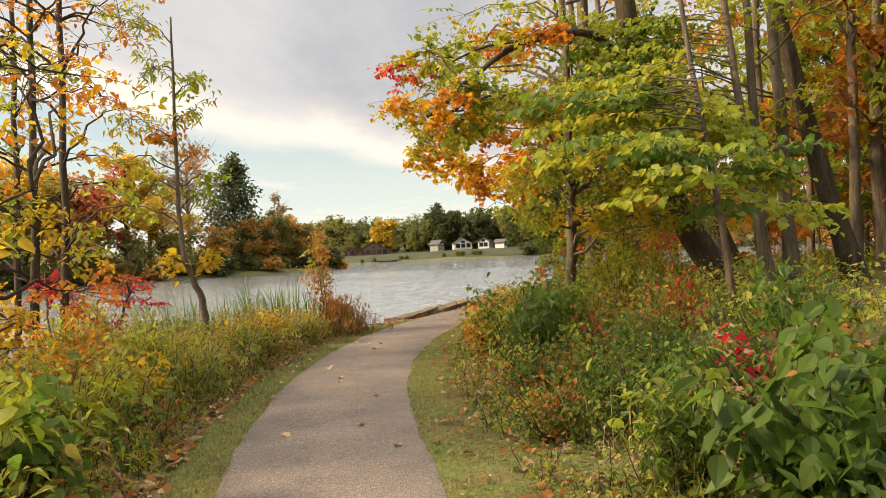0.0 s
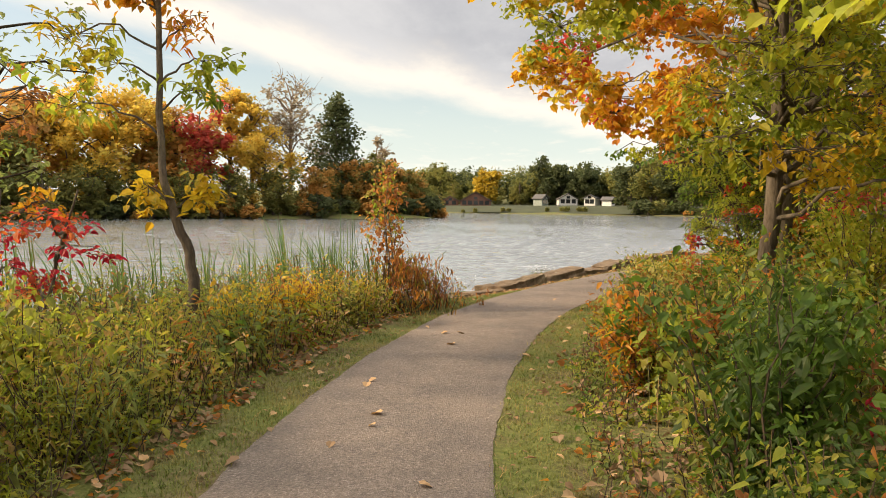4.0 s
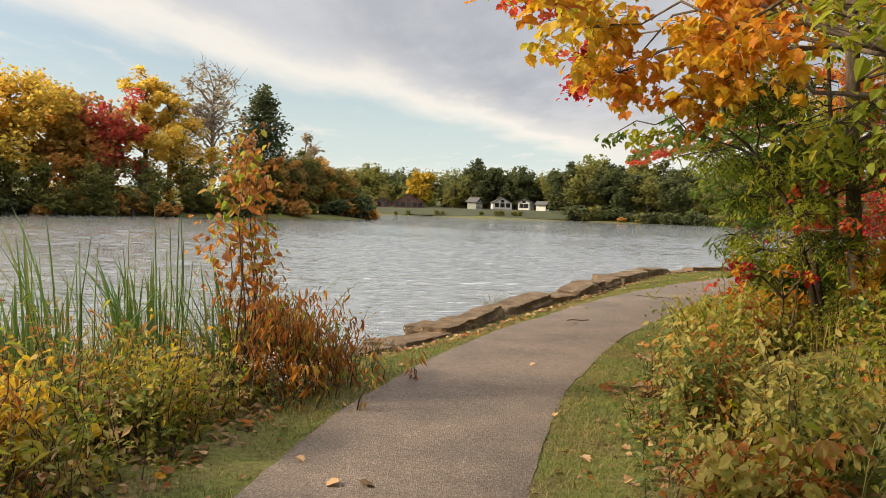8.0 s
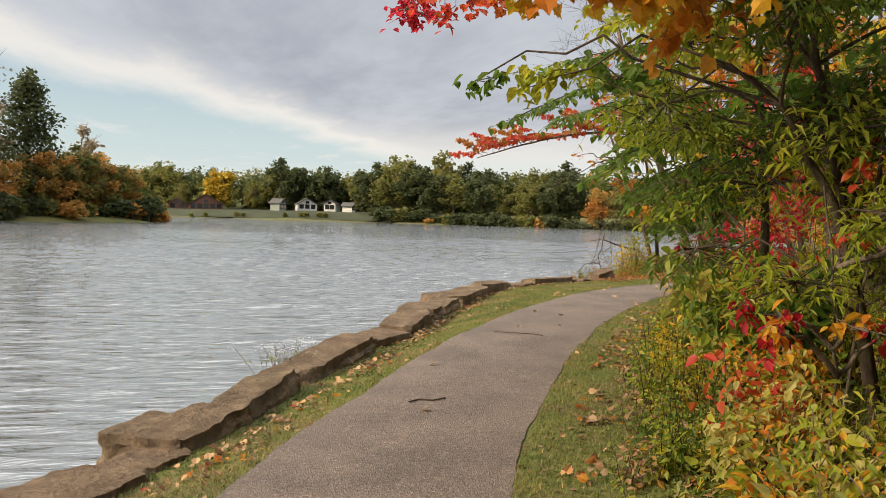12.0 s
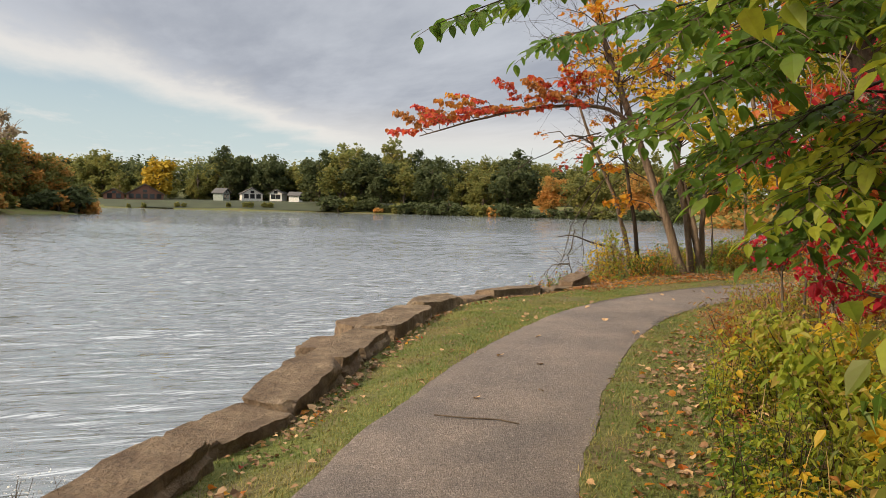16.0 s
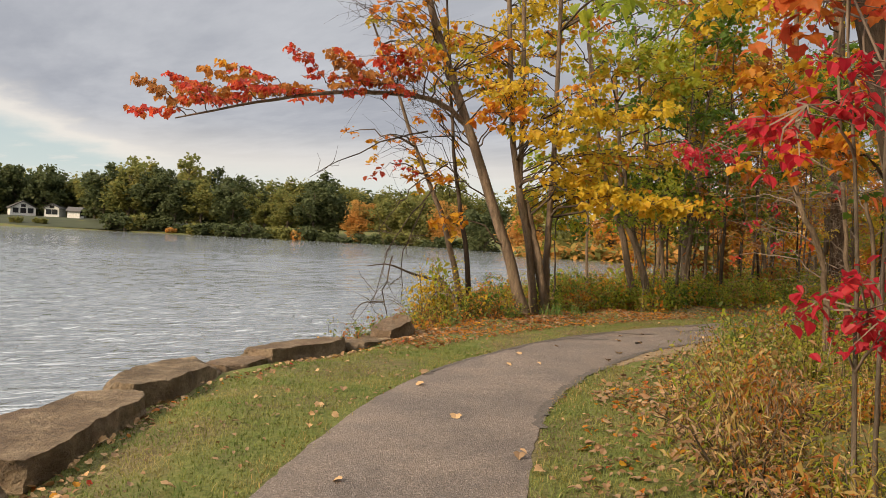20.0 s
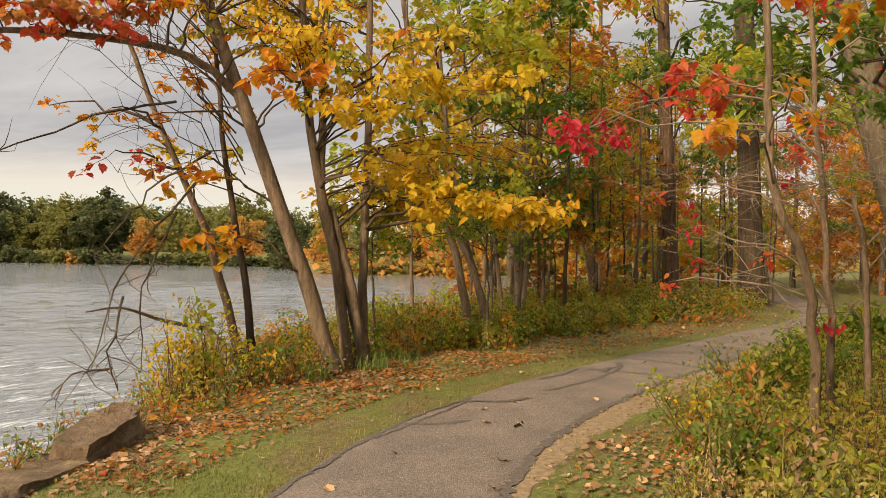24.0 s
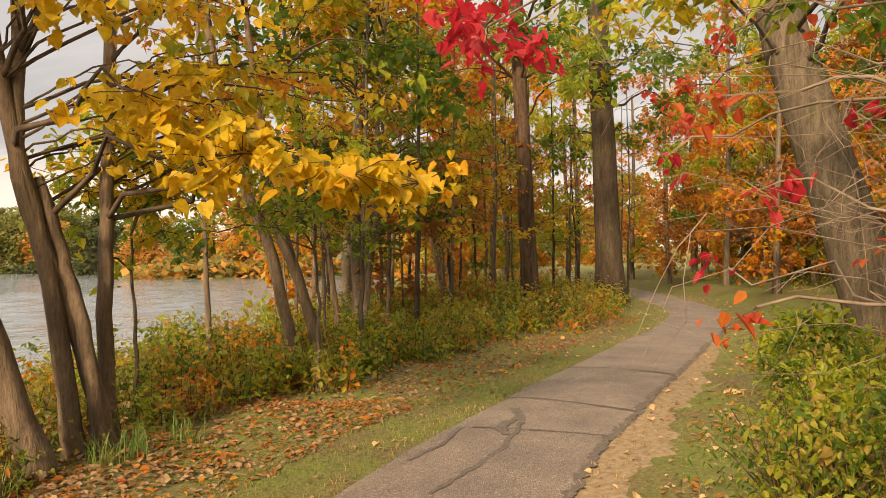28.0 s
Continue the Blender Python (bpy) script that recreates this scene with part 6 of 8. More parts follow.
def build_red_stems():
    # pale crooked stems with bare twigs and a few red leaves
    stems = [([(15.45, 29.9, -0.1), (15.3, 29.95, 0.9), (15.1, 29.95, 1.6), (14.78, 30.1, 2.3), (14.74, 30.15, 3.3), (14.6, 30.2, 5.5)], 0.048, 0.026), ([(15.95, 30.0, -0.1), (15.85, 30.0, 1.5), (15.6, 30.05, 3), (15.5, 30.1, 5.5)], 0.038, 0.016),
             ([(16.1, 29.7, -0.1), (16.05, 29.75, 1.6), (15.9, 29.8, 2.3)], 0.036, 0.024), ([(15.4, 29.2, -0.1), (15.3, 29.2, 1.3), (15.5, 29.2, 1.9), (15.1, 29.3, 3.2)], 0.035, 0.015), ([(15.0, 29.0, -0.1), (15.05, 29.0, 1.2), (15.2, 28.9, 2.6)], 0.03, 0.012)]
    spray = [((16.2, 32.9, 3.25), (0.9, 0.5, 0.28), 110, 0.1, LEAF6, "red", 0.5), ((15.6, 32.6, 3.05), (0.5, 0.5, 0.2), 50, 0.1, LEAF6, "red", 0.5), ((16.9, 33.1, 3.4), (0.5, 0.4, 0.2), 50, 0.1, LEAF6, "red", 0.5), ((13.6, 29.9, 2.6), (0.4, 0.4, 0.25), 34, 0.085, MAPLE, "amber", 0.7), ((14.0, 29.6, 2.9), (0.4, 0.4, 0.25), 34, 0.085, MAPLE, "amber", 0.7)]
    spray += canopy((14.4, 17, 29, 31.8, 1.2, 3.6), 14, 14, 0.085, LEAF6, ["red", "redor"], 30, (0.5, 0.8), 0.6)
    spray += canopy((14.2, 17.4, 28, 31.2, 3.2, 5.4), 9, 90, 0.11, MAPLE, ["amber", "redor", "green"], 31, (0.6, 1.0), 0.6)
    ob = grow("tree", base_of(15.5, 29.9), stems, spray, "crooked pale stems with bare twigs and a few red leaves", bark=BARK_WARM, seed=140, limb_r=0.01, twig_mat=TWIG_PALE)
    rng = np.random.default_rng(9)
    h = Heap()
    for k in range(64):
        a = np.array([rng.uniform(14.7, 16.3), rng.uniform(29.3, 30.3), rng.uniform(1.1, 3.2)])
        b = a + (rng.uniform(-1.3, 0.9), rng.uniform(-0.2, 1.6), rng.uniform(-0.2, 0.3))
        pts = curve_pts(a, b, 6, 0.06, 0.05, rng)
        tube(h, pts, np.linspace(0.0038, 0.0014, 6), 4)
        for _ in range(8):
            p = pts[rng.integers(1, 6)]
            tube(h, curve_pts(p, p + rng.normal(0, 0.22, 3), 4, 0.02, 0.02, rng), [0.002, 0.0016, 0.0012, 0.0008], 3)
    part("twig", h.mesh("twigs", TWIG_PALE, ob.location), ob, "bare pale twigs")


def build_woods():
    """The wood behind: a few kinds of tree, set out again and again."""
    protos = []
    for i, (mats, n, label) in enumerate([(["lime", "green", "lime"], 130, "woodland tree with dense green leaves"), (["turn", "amber"], 140, "woodland tree turning yellow and orange"), (["amber", "rust"], 130, "woodland tree with rusty orange leaves"), (["turn", "lime"], 140, "woodland tree with yellow-green leaves")]):
        ob = grow("tree", (0, 0, 0), [([(0, 0, -0.3), (0.1, 0.05, 3), (0.0, 0.2, 7), (0.2, 0.1, 12)], 0.17, 0.06)], canopy((-2.6, 2.6, -2.6, 2.6, 1.0, 11.5), 36, n * 0.85, 0.22, LEAF6, mats, 150 + i, (0.9, 1.5)), label, seed=155 + i, twigs=False, joined=True, group="trees of the wood", sides=7)
        protos.append(ob)
    r = random.Random(6)
    spots = []
    # right of the path, in belts
    for s in np.arange(2, LENGTH + 6, 3.1):
        for off in (-9.5, -13, -17, -23):
            p, left = along(min(s, LENGTH))
            x, y = p + left * (off + r.uniform(-1.6, 1.6)) + (r.uniform(-1, 1), r.uniform(-1, 1))
            if s < 30 and (off > -12 or (off > -20 and s < 26)):
                continue
            spots.append((x, y))
    # between the end of the path and the bay
    for x, y in [(26, 41.5), (30, 45), (36, 45.5), (41, 46), (45, 49), (50, 50), (54, 54), (47, 44.5), (58, 56), (43, 49.5), (49, 38), (54, 42), (56, 36), (48, 33), (60, 46), (64, 58), (66, 50), (43, 35), (52, 47)]:
        spots.append((x, y))
    for i, (x, y) in enumerate(spots):
        q = r.choice(protos) if y < 32 or r.random() < 0.3 else r.choice(protos[1:3])
        m = Matrix.Translation((x, y, gz(x, y))) @ Matrix.Rotation(r.uniform(0, 6.2), 4, "Z") @ Matrix.Diagonal((*(2 * [r.uniform(0.8, 1.1)]), r.uniform(0.85, 1.2), 1))
        if q.get("used"):
            copy_thing(q, m @ Matrix.Diagonal((*(1 / v for v in q.scale), 1)))
        else:
            q.matrix_basis = m
            q["used"] = 1
    for q in protos:
        del q["used"]


build_right_bank()
build_left_bank()
build_point()
build_red_stems()
build_understory()
build_poles()
build_woods()


# ---- undergrowth ----
def verge_pts(n, s0, s1, o0, o1, rng, keep=0.15):
    s, o = rng.uniform(s0, s1, n), rng.uniform(o0, o1, n)
    p, left = along(s)
    q = p + left * o[:, None]
    return q[signed(NEAR, q[:, 0], q[:, 1]) > keep]


def blades(heap, at, height, width, rng, lean=0.35, segs=2, toward_=None):
    """Grass or reed blades: narrow tapering strips that bend over."""
    at = np.asarray(at, float)
    n = len(at)
    az, h = rng.uniform(0, 2 * np.pi, n), np.broadcast_to(height, (n,)) * rng.uniform(0.5, 1.25, n)
    if toward_ is not None:
        az = toward_ + rng.normal(0, 0.45, n)
    out = np.stack([np.cos(az), np.sin(az), np.zeros(n)], -1)
    side = np.stack([-np.sin(az), np.cos(az), np.zeros(n)], -1)
    bend = np.abs(rng.normal(0, lean, n)) * h
    rows = []
    for k in range(segs):
        f = k / segs
        mid = at + out * (bend * f * f)[:, None] + np.array([0, 0, 1.0]) * (h * f * (1 - 0.15 * f))[:, None]
        w = width * 0.5 * (1 - 0.45 * f)
        rows += [mid - side * w, mid + side * w]
    rows.append(at + out * bend[:, None] + np.array([0, 0, 1.0]) * (h * 0.85)[:, None])
    v = np.stack(rows, 1)
    k = v.shape[1]
    base = (np.arange(n) * k)[:, None]
    quads = [base + np.array([[2 * i, 2 * i + 1, 2 * i + 3, 2 * i + 2]]) for i in range(segs - 1)]
    faces = [np.concatenate(quads)] if quads else []
    faces.append(base + np.array([[k - 3, k - 2, k - 1]]))
    heap.add(v, faces)


def lift(p, dz=0.0):
    return np.column_stack([p, ground_z(p[:, 0], p[:, 1]) + dz])


def build_grass():
    rng = np.random.default_rng(12)
    h = Heap()
    p = np.concatenate([verge_pts(36000, 4, s_at(0.9, 15), HALF, HALF + 0.62, rng), verge_pts(84000, s_at(0.9, 15), s_at(12, 31.8), HALF, HALF + 1.9, rng, 0.35), verge_pts(9000, s_at(12, 31.8), s_at(24, 34), HALF, HALF + 1.0, rng),
                        verge_pts(40000, 4, s_at(0.9, 15), -HALF - 0.95, -HALF, rng), verge_pts(44000, s_at(0.9, 15), s_at(12, 31.8), -HALF - 1.05, -HALF, rng), verge_pts(3500, s_at(12, 31.8), s_at(30, 35), -HALF - 1.2, -HALF - 0.2, rng)])
    keep = noise_grid(p, 0.8, 3) + rng.normal(0, 0.12, len(p)) > -0.5
    blades(h, lift(p[keep]), 0.032, 0.0055, rng, 1.2)
    stuff("grass", h, L["grass"], "short worn green turf beside the path", "grass")
    h = Heap()
    p = np.concatenate([verge_pts(2600, 4, LENGTH - 20, HALF - 0.03, HALF + 0.25, rng), verge_pts(2600, 4, LENGTH - 20, -HALF - 0.3, -HALF + 0.03, rng)])
    blades(h, lift(p), 0.05, 0.006, rng, 1.0)
    stuff("dry_grass", h, L["straw"], "dry yellow grass at the edge of the path", "grass")
    # fallen leaves
    for mat, n, seed, label in (("dry", 17000, 1, "brown fallen leaves in drifts beside the path"), ("amber", 2200, 2, "orange and yellow fallen leaves on the turf"), ("redor", 450, 3, "red fallen leaves on the turf")):
        rng = np.random.default_rng(40 + seed)
        h = Heap()
        q = np.concatenate([verge_pts(int(n * 0.2), 4, s_at(0.9, 15.5), HALF + 0.45, HALF + 0.95, rng), verge_pts(int(n * 0.5), 4, s_at(4, 23), -HALF - 4.2, -HALF - 0.7, rng), verge_pts(int(n * 0.16), s_at(4, 23), s_at(14, 32.5), -HALF - 1.7, -HALF - 0.3, rng),
                            verge_pts(int(n * 0.22), s_at(11.5, 31.6), s_at(17, 33.2), HALF + 1.3, HALF + 4.0, rng), verge_pts(int(n * 0.2), s_at(14.5, 33), s_at(30, 35), HALF + 0.8, HALF + 4.5, rng)])
        t = rng.uniform(0, _sl[-1], int(n * 0.06))
        line = np.stack([np.interp(t, _sl, SHORE[:, k]) for k in (0, 1)], -1)
        q = np.concatenate([q, line + rng.normal(0, 0.1, line.shape) + (0.45, -0.32)])
        q = q[noise_grid(q, 1.1, 7 + seed) + rng.normal(0, 0.15, len(q)) > -0.15]
        rng.shuffle(q)
        half = len(q) // 2
        leaves(h, lift(q[:half], 0.022), 0.05, LEAF6, rng, -0.05, 0.6)
        leaves(h, lift(q[half:], 0.024), 0.054, MAPLE, rng, -0.05, 0.7)
        stuff("leaf_litter", h, L[mat], label, "fallen leaves")
    h, k = Heap(), Heap()
    rng = np.random.default_rng(52)
    q = np.concatenate([verge_pts(12000, s_at(11.4, 31.6), s_at(19, 33.5), HALF + 0.75, HALF + 4.4, rng, 0.3), verge_pts(6000, s_at(19, 33.5), s_at(33, 36), HALF + 0.55, HALF + 3.6, rng, 0.3), verge_pts(2600, s_at(9, 29.5), s_at(26, 34.5), -HALF - 1.9, -HALF - 0.6, rng)])
    q = q[noise_grid(q, 0.7, 19) + rng.normal(0, 0.2, len(q)) > -0.2]
    rng.shuffle(q)
    cut = len(q) // 2
    leaves(h, lift(q[cut:], 0.02), 0.058, LEAF6, rng, -0.05, 0.7)
    leaves(k, lift(q[:cut], 0.03), 0.055, LEAF6, rng, -0.05, 0.6)
    stuff("leaf_litter", h, L["dry"], "carpet of dry brown leaves under the trees", "fallen leaves")
    stuff("leaf_litter", k, L["rust"], "orange-brown leaves among the dry leaf litter", "fallen leaves")
    # drifts caught along the foot of the undergrowth
    rng = np.random.default_rng(53)
    q = np.concatenate([verge_pts(3000, 4, s_at(0.9, 15.5), HALF + 0.4, HALF + 0.95, rng), verge_pts(3600, 4, s_at(6.4, 26), -HALF - 1.25, -HALF - 0.3, rng)])
    q = q[noise_grid(q, 1.3, 23) + rng.normal(0, 0.12, len(q)) > 0.05]
    rng.shuffle(q)
    for m, some, label in (("tan", q[::9], "curled tan leaves in drifts on the turf"), ("rust", q[1::3], "orange-brown leaves in drifts on the turf"), ("dry", q[2::3], "brown leaves in drifts on the turf")):
        h = Heap()
        leaves(h, lift(some, 0.03), 0.058, MAPLE, rng, -0.2, 0.45)
        stuff("leaf_litter", h, L[m], label, "fallen leaves")
    h = Heap()
    rng = np.random.default_rng(51)
    q = np.concatenate([verge_pts(2000, 4, LENGTH - 24, HALF, HALF + 1.6, rng, 0.5), verge_pts(1800, 4, LENGTH - 24, -HALF - 1.2, -HALF, rng)])
    leaves(h, lift(q, 0.03), 0.045, LEAF6, rng, -0.05, 0.8)
    stuff("leaf_litter", h, L["dry"], "small dry leaves scattered on the turf", "fallen leaves")


def noise_grid(p, scale, seed):
    return np.array([noise.noise((x * scale + seed * 7.3, y * scale, seed)) for x, y in p])


def weeds(name, pts, height, mats, label, rng, per=14, size=0.06, shape=LEAF4, stem=TWIG, droop=0.3):
    crowns, wood = {m: Heap() for m in mats}, Heap()
    tone = noise_grid(pts, 0.9, 5) + rng.normal(0, 0.3, len(pts))
    for (x, y, z), k in zip(lift(pts, -0.02), tone):
        h = height * rng.uniform(0.45, 1.2)
        b = np.array([x, y, z]) + (*rng.normal(0, 0.22 * h, 2), h)
        line = curve_pts((x, y, z), b, 4, 0.0, 0.02, rng)
        tube(wood, line, [0.005, 0.004, 0.003, 0.0015], 3)
        f = rng.uniform(0.06, 1.0, (per, 1))
        at = np.array([x, y, z]) + (b - (x, y, z)) * f + rng.normal(0, size * 0.7, (per, 3))
        m = mats[int(np.clip((k + 0.6) / 1.2 * len(mats), 0, len(mats) - 1))]
        leaves(crowns[m], at, size * (1.2 - 0.5 * f[:, 0]), shape, rng, droop, 0.5)
    stuff(name, wood, stem, "thin brown stems of the weeds", "weeds")
    for m, hp in crowns.items():
        if hp.n:
            stuff(name, hp, L[m], label, "weeds")


def clumped(p, scale, cut, seed):
    """Keeps the points that fall in irregular patches."""
    return p[noise_grid(p, scale, seed) > cut]


def shrub(x, y, h, spread_, mats, size, shape, label, seed, stems=9, per=46, droop=0.4):
    rng = np.random.default_rng(seed)
    base = base_of(x, y)
    ob = thing("shrub", base, label, "shrub", "shrubs beside the path")
    crowns = {m: Heap() for m in mats}
    for k in range(stems):
        az, out = rng.uniform(0, 6.28), spread_ * rng.uniform(0.25, 1.0)
        tip = np.array([x + out * math.cos(az), y + out * math.sin(az), base[2] + h * rng.uniform(0.55, 1.05)])
        line = curve_pts((x + 0.15 * out * math.cos(az), y + 0.15 * out * math.sin(az), base[2] - 0.04), tip, 6, 0.12 * h, 0.025 * h, rng)
        wood = Heap()
        tube(wood, line, np.linspace(0.009, 0.0025, 6), 4)
        part("stem", wood.mesh("stem", TWIG, base), ob)
        hp = crowns[mats[int(rng.integers(len(mats)))]]
        f = rng.uniform(0.05, 1.0, per) ** 0.8
        at = np.stack([np.interp(f, np.linspace(0, 1, 6), line[:, i]) for i in range(3)], -1) + rng.normal(0, 0.11 * spread_ + 0.03, (per, 3))
        kind = shape if k % 4 else (LANCE if size < 0.08 else LEAF6)
        leaves(hp, at, size * rng.uniform(0.6, 1.35), kind, rng, droop + rng.uniform(-0.2, 0.5), rng.uniform(0.35, 0.65))
    for m, hp in crowns.items():
        if hp.n:
            part("foliage", hp.mesh("foliage", L[m], base), ob)
    return ob


def build_undergrowth():
    rng = np.random.default_rng(77)
    # lake bank
    weeds("weeds", clumped(verge_pts(3300, 3, s_at(0.9, 15.2), HALF + 0.75, HALF + 4.6, rng, -0.2), 1.0, -0.12, 31), 0.72, ["sage", "weed", "rust", "weedy", "sage", "dry", "weed", "sage"], "green and yellowing weeds on the lake bank", rng, 24, 0.125, LANCE)
    weeds("weeds", clumped(verge_pts(900, 3, s_at(0.6, 13), HALF + 0.8, HALF + 2.6, rng, -0.2), 1.1, 0.1, 32), 0.6, ["shade_green", "green", "weed", "shade_green", "lime"], "broad-leaved green plants on the lake bank", rng, 20, 0.11, OVAL)
    weeds("weeds", verge_pts(300, 3, s_at(0.8, 14), HALF + 0.9, HALF + 4.2, rng, -0.2), 0.75, ["gold", "weedy", "amber"], "golden-leaved plants among the weeds of the bank", rng, 18, 0.065, LEAF6)
    weeds("weeds", verge_pts(700, 3, s_at(0.9, 15.2), HALF + 0.6, HALF + 1.3, rng, -0.2), 0.3, ["sage", "weed", "lime"], "low leafy plants along the edge of the turf", rng, 16, 0.07, LANCE)
    weeds("weeds", verge_pts(420, s_at(0.2, 8), s_at(1.2, 16.6), HALF + 0.6, HALF + 3.5, rng, -0.3), 0.85, ["weedy", "sage"], "tall dry weeds with seed heads on the bank", rng, 26, 0.05, LANCE, droop=-0.4)
    weeds("weeds", verge_pts(1000, s_at(0.2, 9.5), s_at(1.4, 17.2), HALF + 0.7, HALF + 3.2, rng, -0.3), 0.5, ["weedy", "tan", "pale", "straw", "weedy", "rust"], "low yellow and orange-brown weeds below the reeds", rng, 20, 0.065, LEAF4)
    # wood side
    weeds("weeds", clumped(verge_pts(2300, 3, s_at(4.3, 23.5), -HALF - 4.8, -HALF - 1.2, rng), 0.75, 0.04, 21), 0.6, ["sage", "weed", "lime", "rust", "weedy", "pale", "shade_green", "weed", "sage"], "tangled green and rusty weeds on the bank of the wood", rng, 22, 0.075, LEAF4)
    weeds("weeds", clumped(verge_pts(1500, 3, s_at(4.3, 23.5), -HALF - 1.6, -HALF - 0.6, rng), 0.9, -0.2, 22), 0.25, ["weed", "sage", "green", "dry", "weedy", "sage"], "low weeds and seedlings along the wood-side turf", rng, 16, 0.055, LEAF4)
    weeds("weeds", clumped(verge_pts(1500, s_at(2.2, 19.5), s_at(6.5, 26.5), -HALF - 2.9, -HALF - 0.85, rng), 0.8, 0.0, 23), 0.55, ["green", "lime", "weed", "lime", "weedy", "green", "gold"], "bushy bright green plants beside the path", rng, 30, 0.055, LEAF4)
    weeds("weeds", clumped(verge_pts(1900, s_at(4, 23), s_at(12.5, 31.9), -HALF - 3.6, -HALF - 1.1, rng), 0.8, -0.08, 24), 0.4, ["weedy", "sage", "dry", "straw", "weed", "tan", "lime", "weedy", "rust"], "dry yellow, tan and green weeds beside the path", rng, 30, 0.045, LEAF4, droop=0.0)
    weeds("weeds", verge_pts(1200, s_at(12, 31.8), s_at(26, 34.5), -HALF - 3.8, -HALF - 1.3, rng), 0.55, ["weed", "weedy", "weed"], "leafy yellow-green weeds beside the path", rng, 20, 0.075, LEAF4)
    weeds("weeds", verge_pts(1700, s_at(15.5, 32.7), s_at(33, 35.5), HALF + 2.6, HALF + 6.5, rng), 0.42, ["weedy", "weed", "gold", "lime", "rust", "sage", "straw", "weedy"], "low shrubs and weeds under the trees by the bay", rng, 24, 0.075, LEAF6)
    weeds("weeds", clumped(verge_pts(1900, s_at(17, 33.4), s_at(33, 35.5), HALF + 2.1, HALF + 6.8, rng), 0.7, -0.05, 41), 0.68, ["green", "weedy", "lime", "weedy", "weed", "green", "amber"], "bushy green and rusty undergrowth between the trunks by the bay", rng, 26, 0.085, LEAF6)
    weeds("weeds", verge_pts(420, s_at(11.5, 31.6), s_at(16, 33), HALF + 2.2, HALF + 4.6, rng), 0.45, ["weedy", "sage", "rust", "weed"], "sparse plants round the tree bases", rng, 16, 0.07, LEAF4)
    weeds("weeds", verge_pts(1200, 3, LENGTH - 4, -HALF - 12, -HALF - 4, rng), 0.55, ["weed", "weedy", "turn"], "low undergrowth on the floor of the wood", rng, 14, 0.11, LEAF4)
    weeds("weeds", verge_pts(500, s_at(32, 35), LENGTH - 1, HALF + 1.0, HALF + 6, rng), 0.7, ["weed", "weedy", "gold"], "undergrowth under the tall trees", rng, 14, 0.11, LEAF4)
    weeds("weeds", verge_pts(1100, s_at(27, 34.7), s_at(44, 40.4), HALF + 1.2, HALF + 11, rng), 0.85, ["green", "weed", "weedy", "lime", "weedy", "amber"], "shrubby undergrowth between the trees", rng, 18, 0.13, LEAF4)
    h = Heap()
    p = np.concatenate([verge_pts(1500, 4, s_at(12.5, 31.9), -HALF - 3.2, -HALF - 1.1, rng), verge_pts(900, 4, s_at(1.0, 15.6), HALF + 0.7, HALF + 3.4, rng, -0.1)])
    blades(h, lift(p), 0.62, 0.006, rng, 0.45, 4)
    stuff("dry_grass", h, L["straw"], "tall dry tan grass stalks among the weeds", "grass")
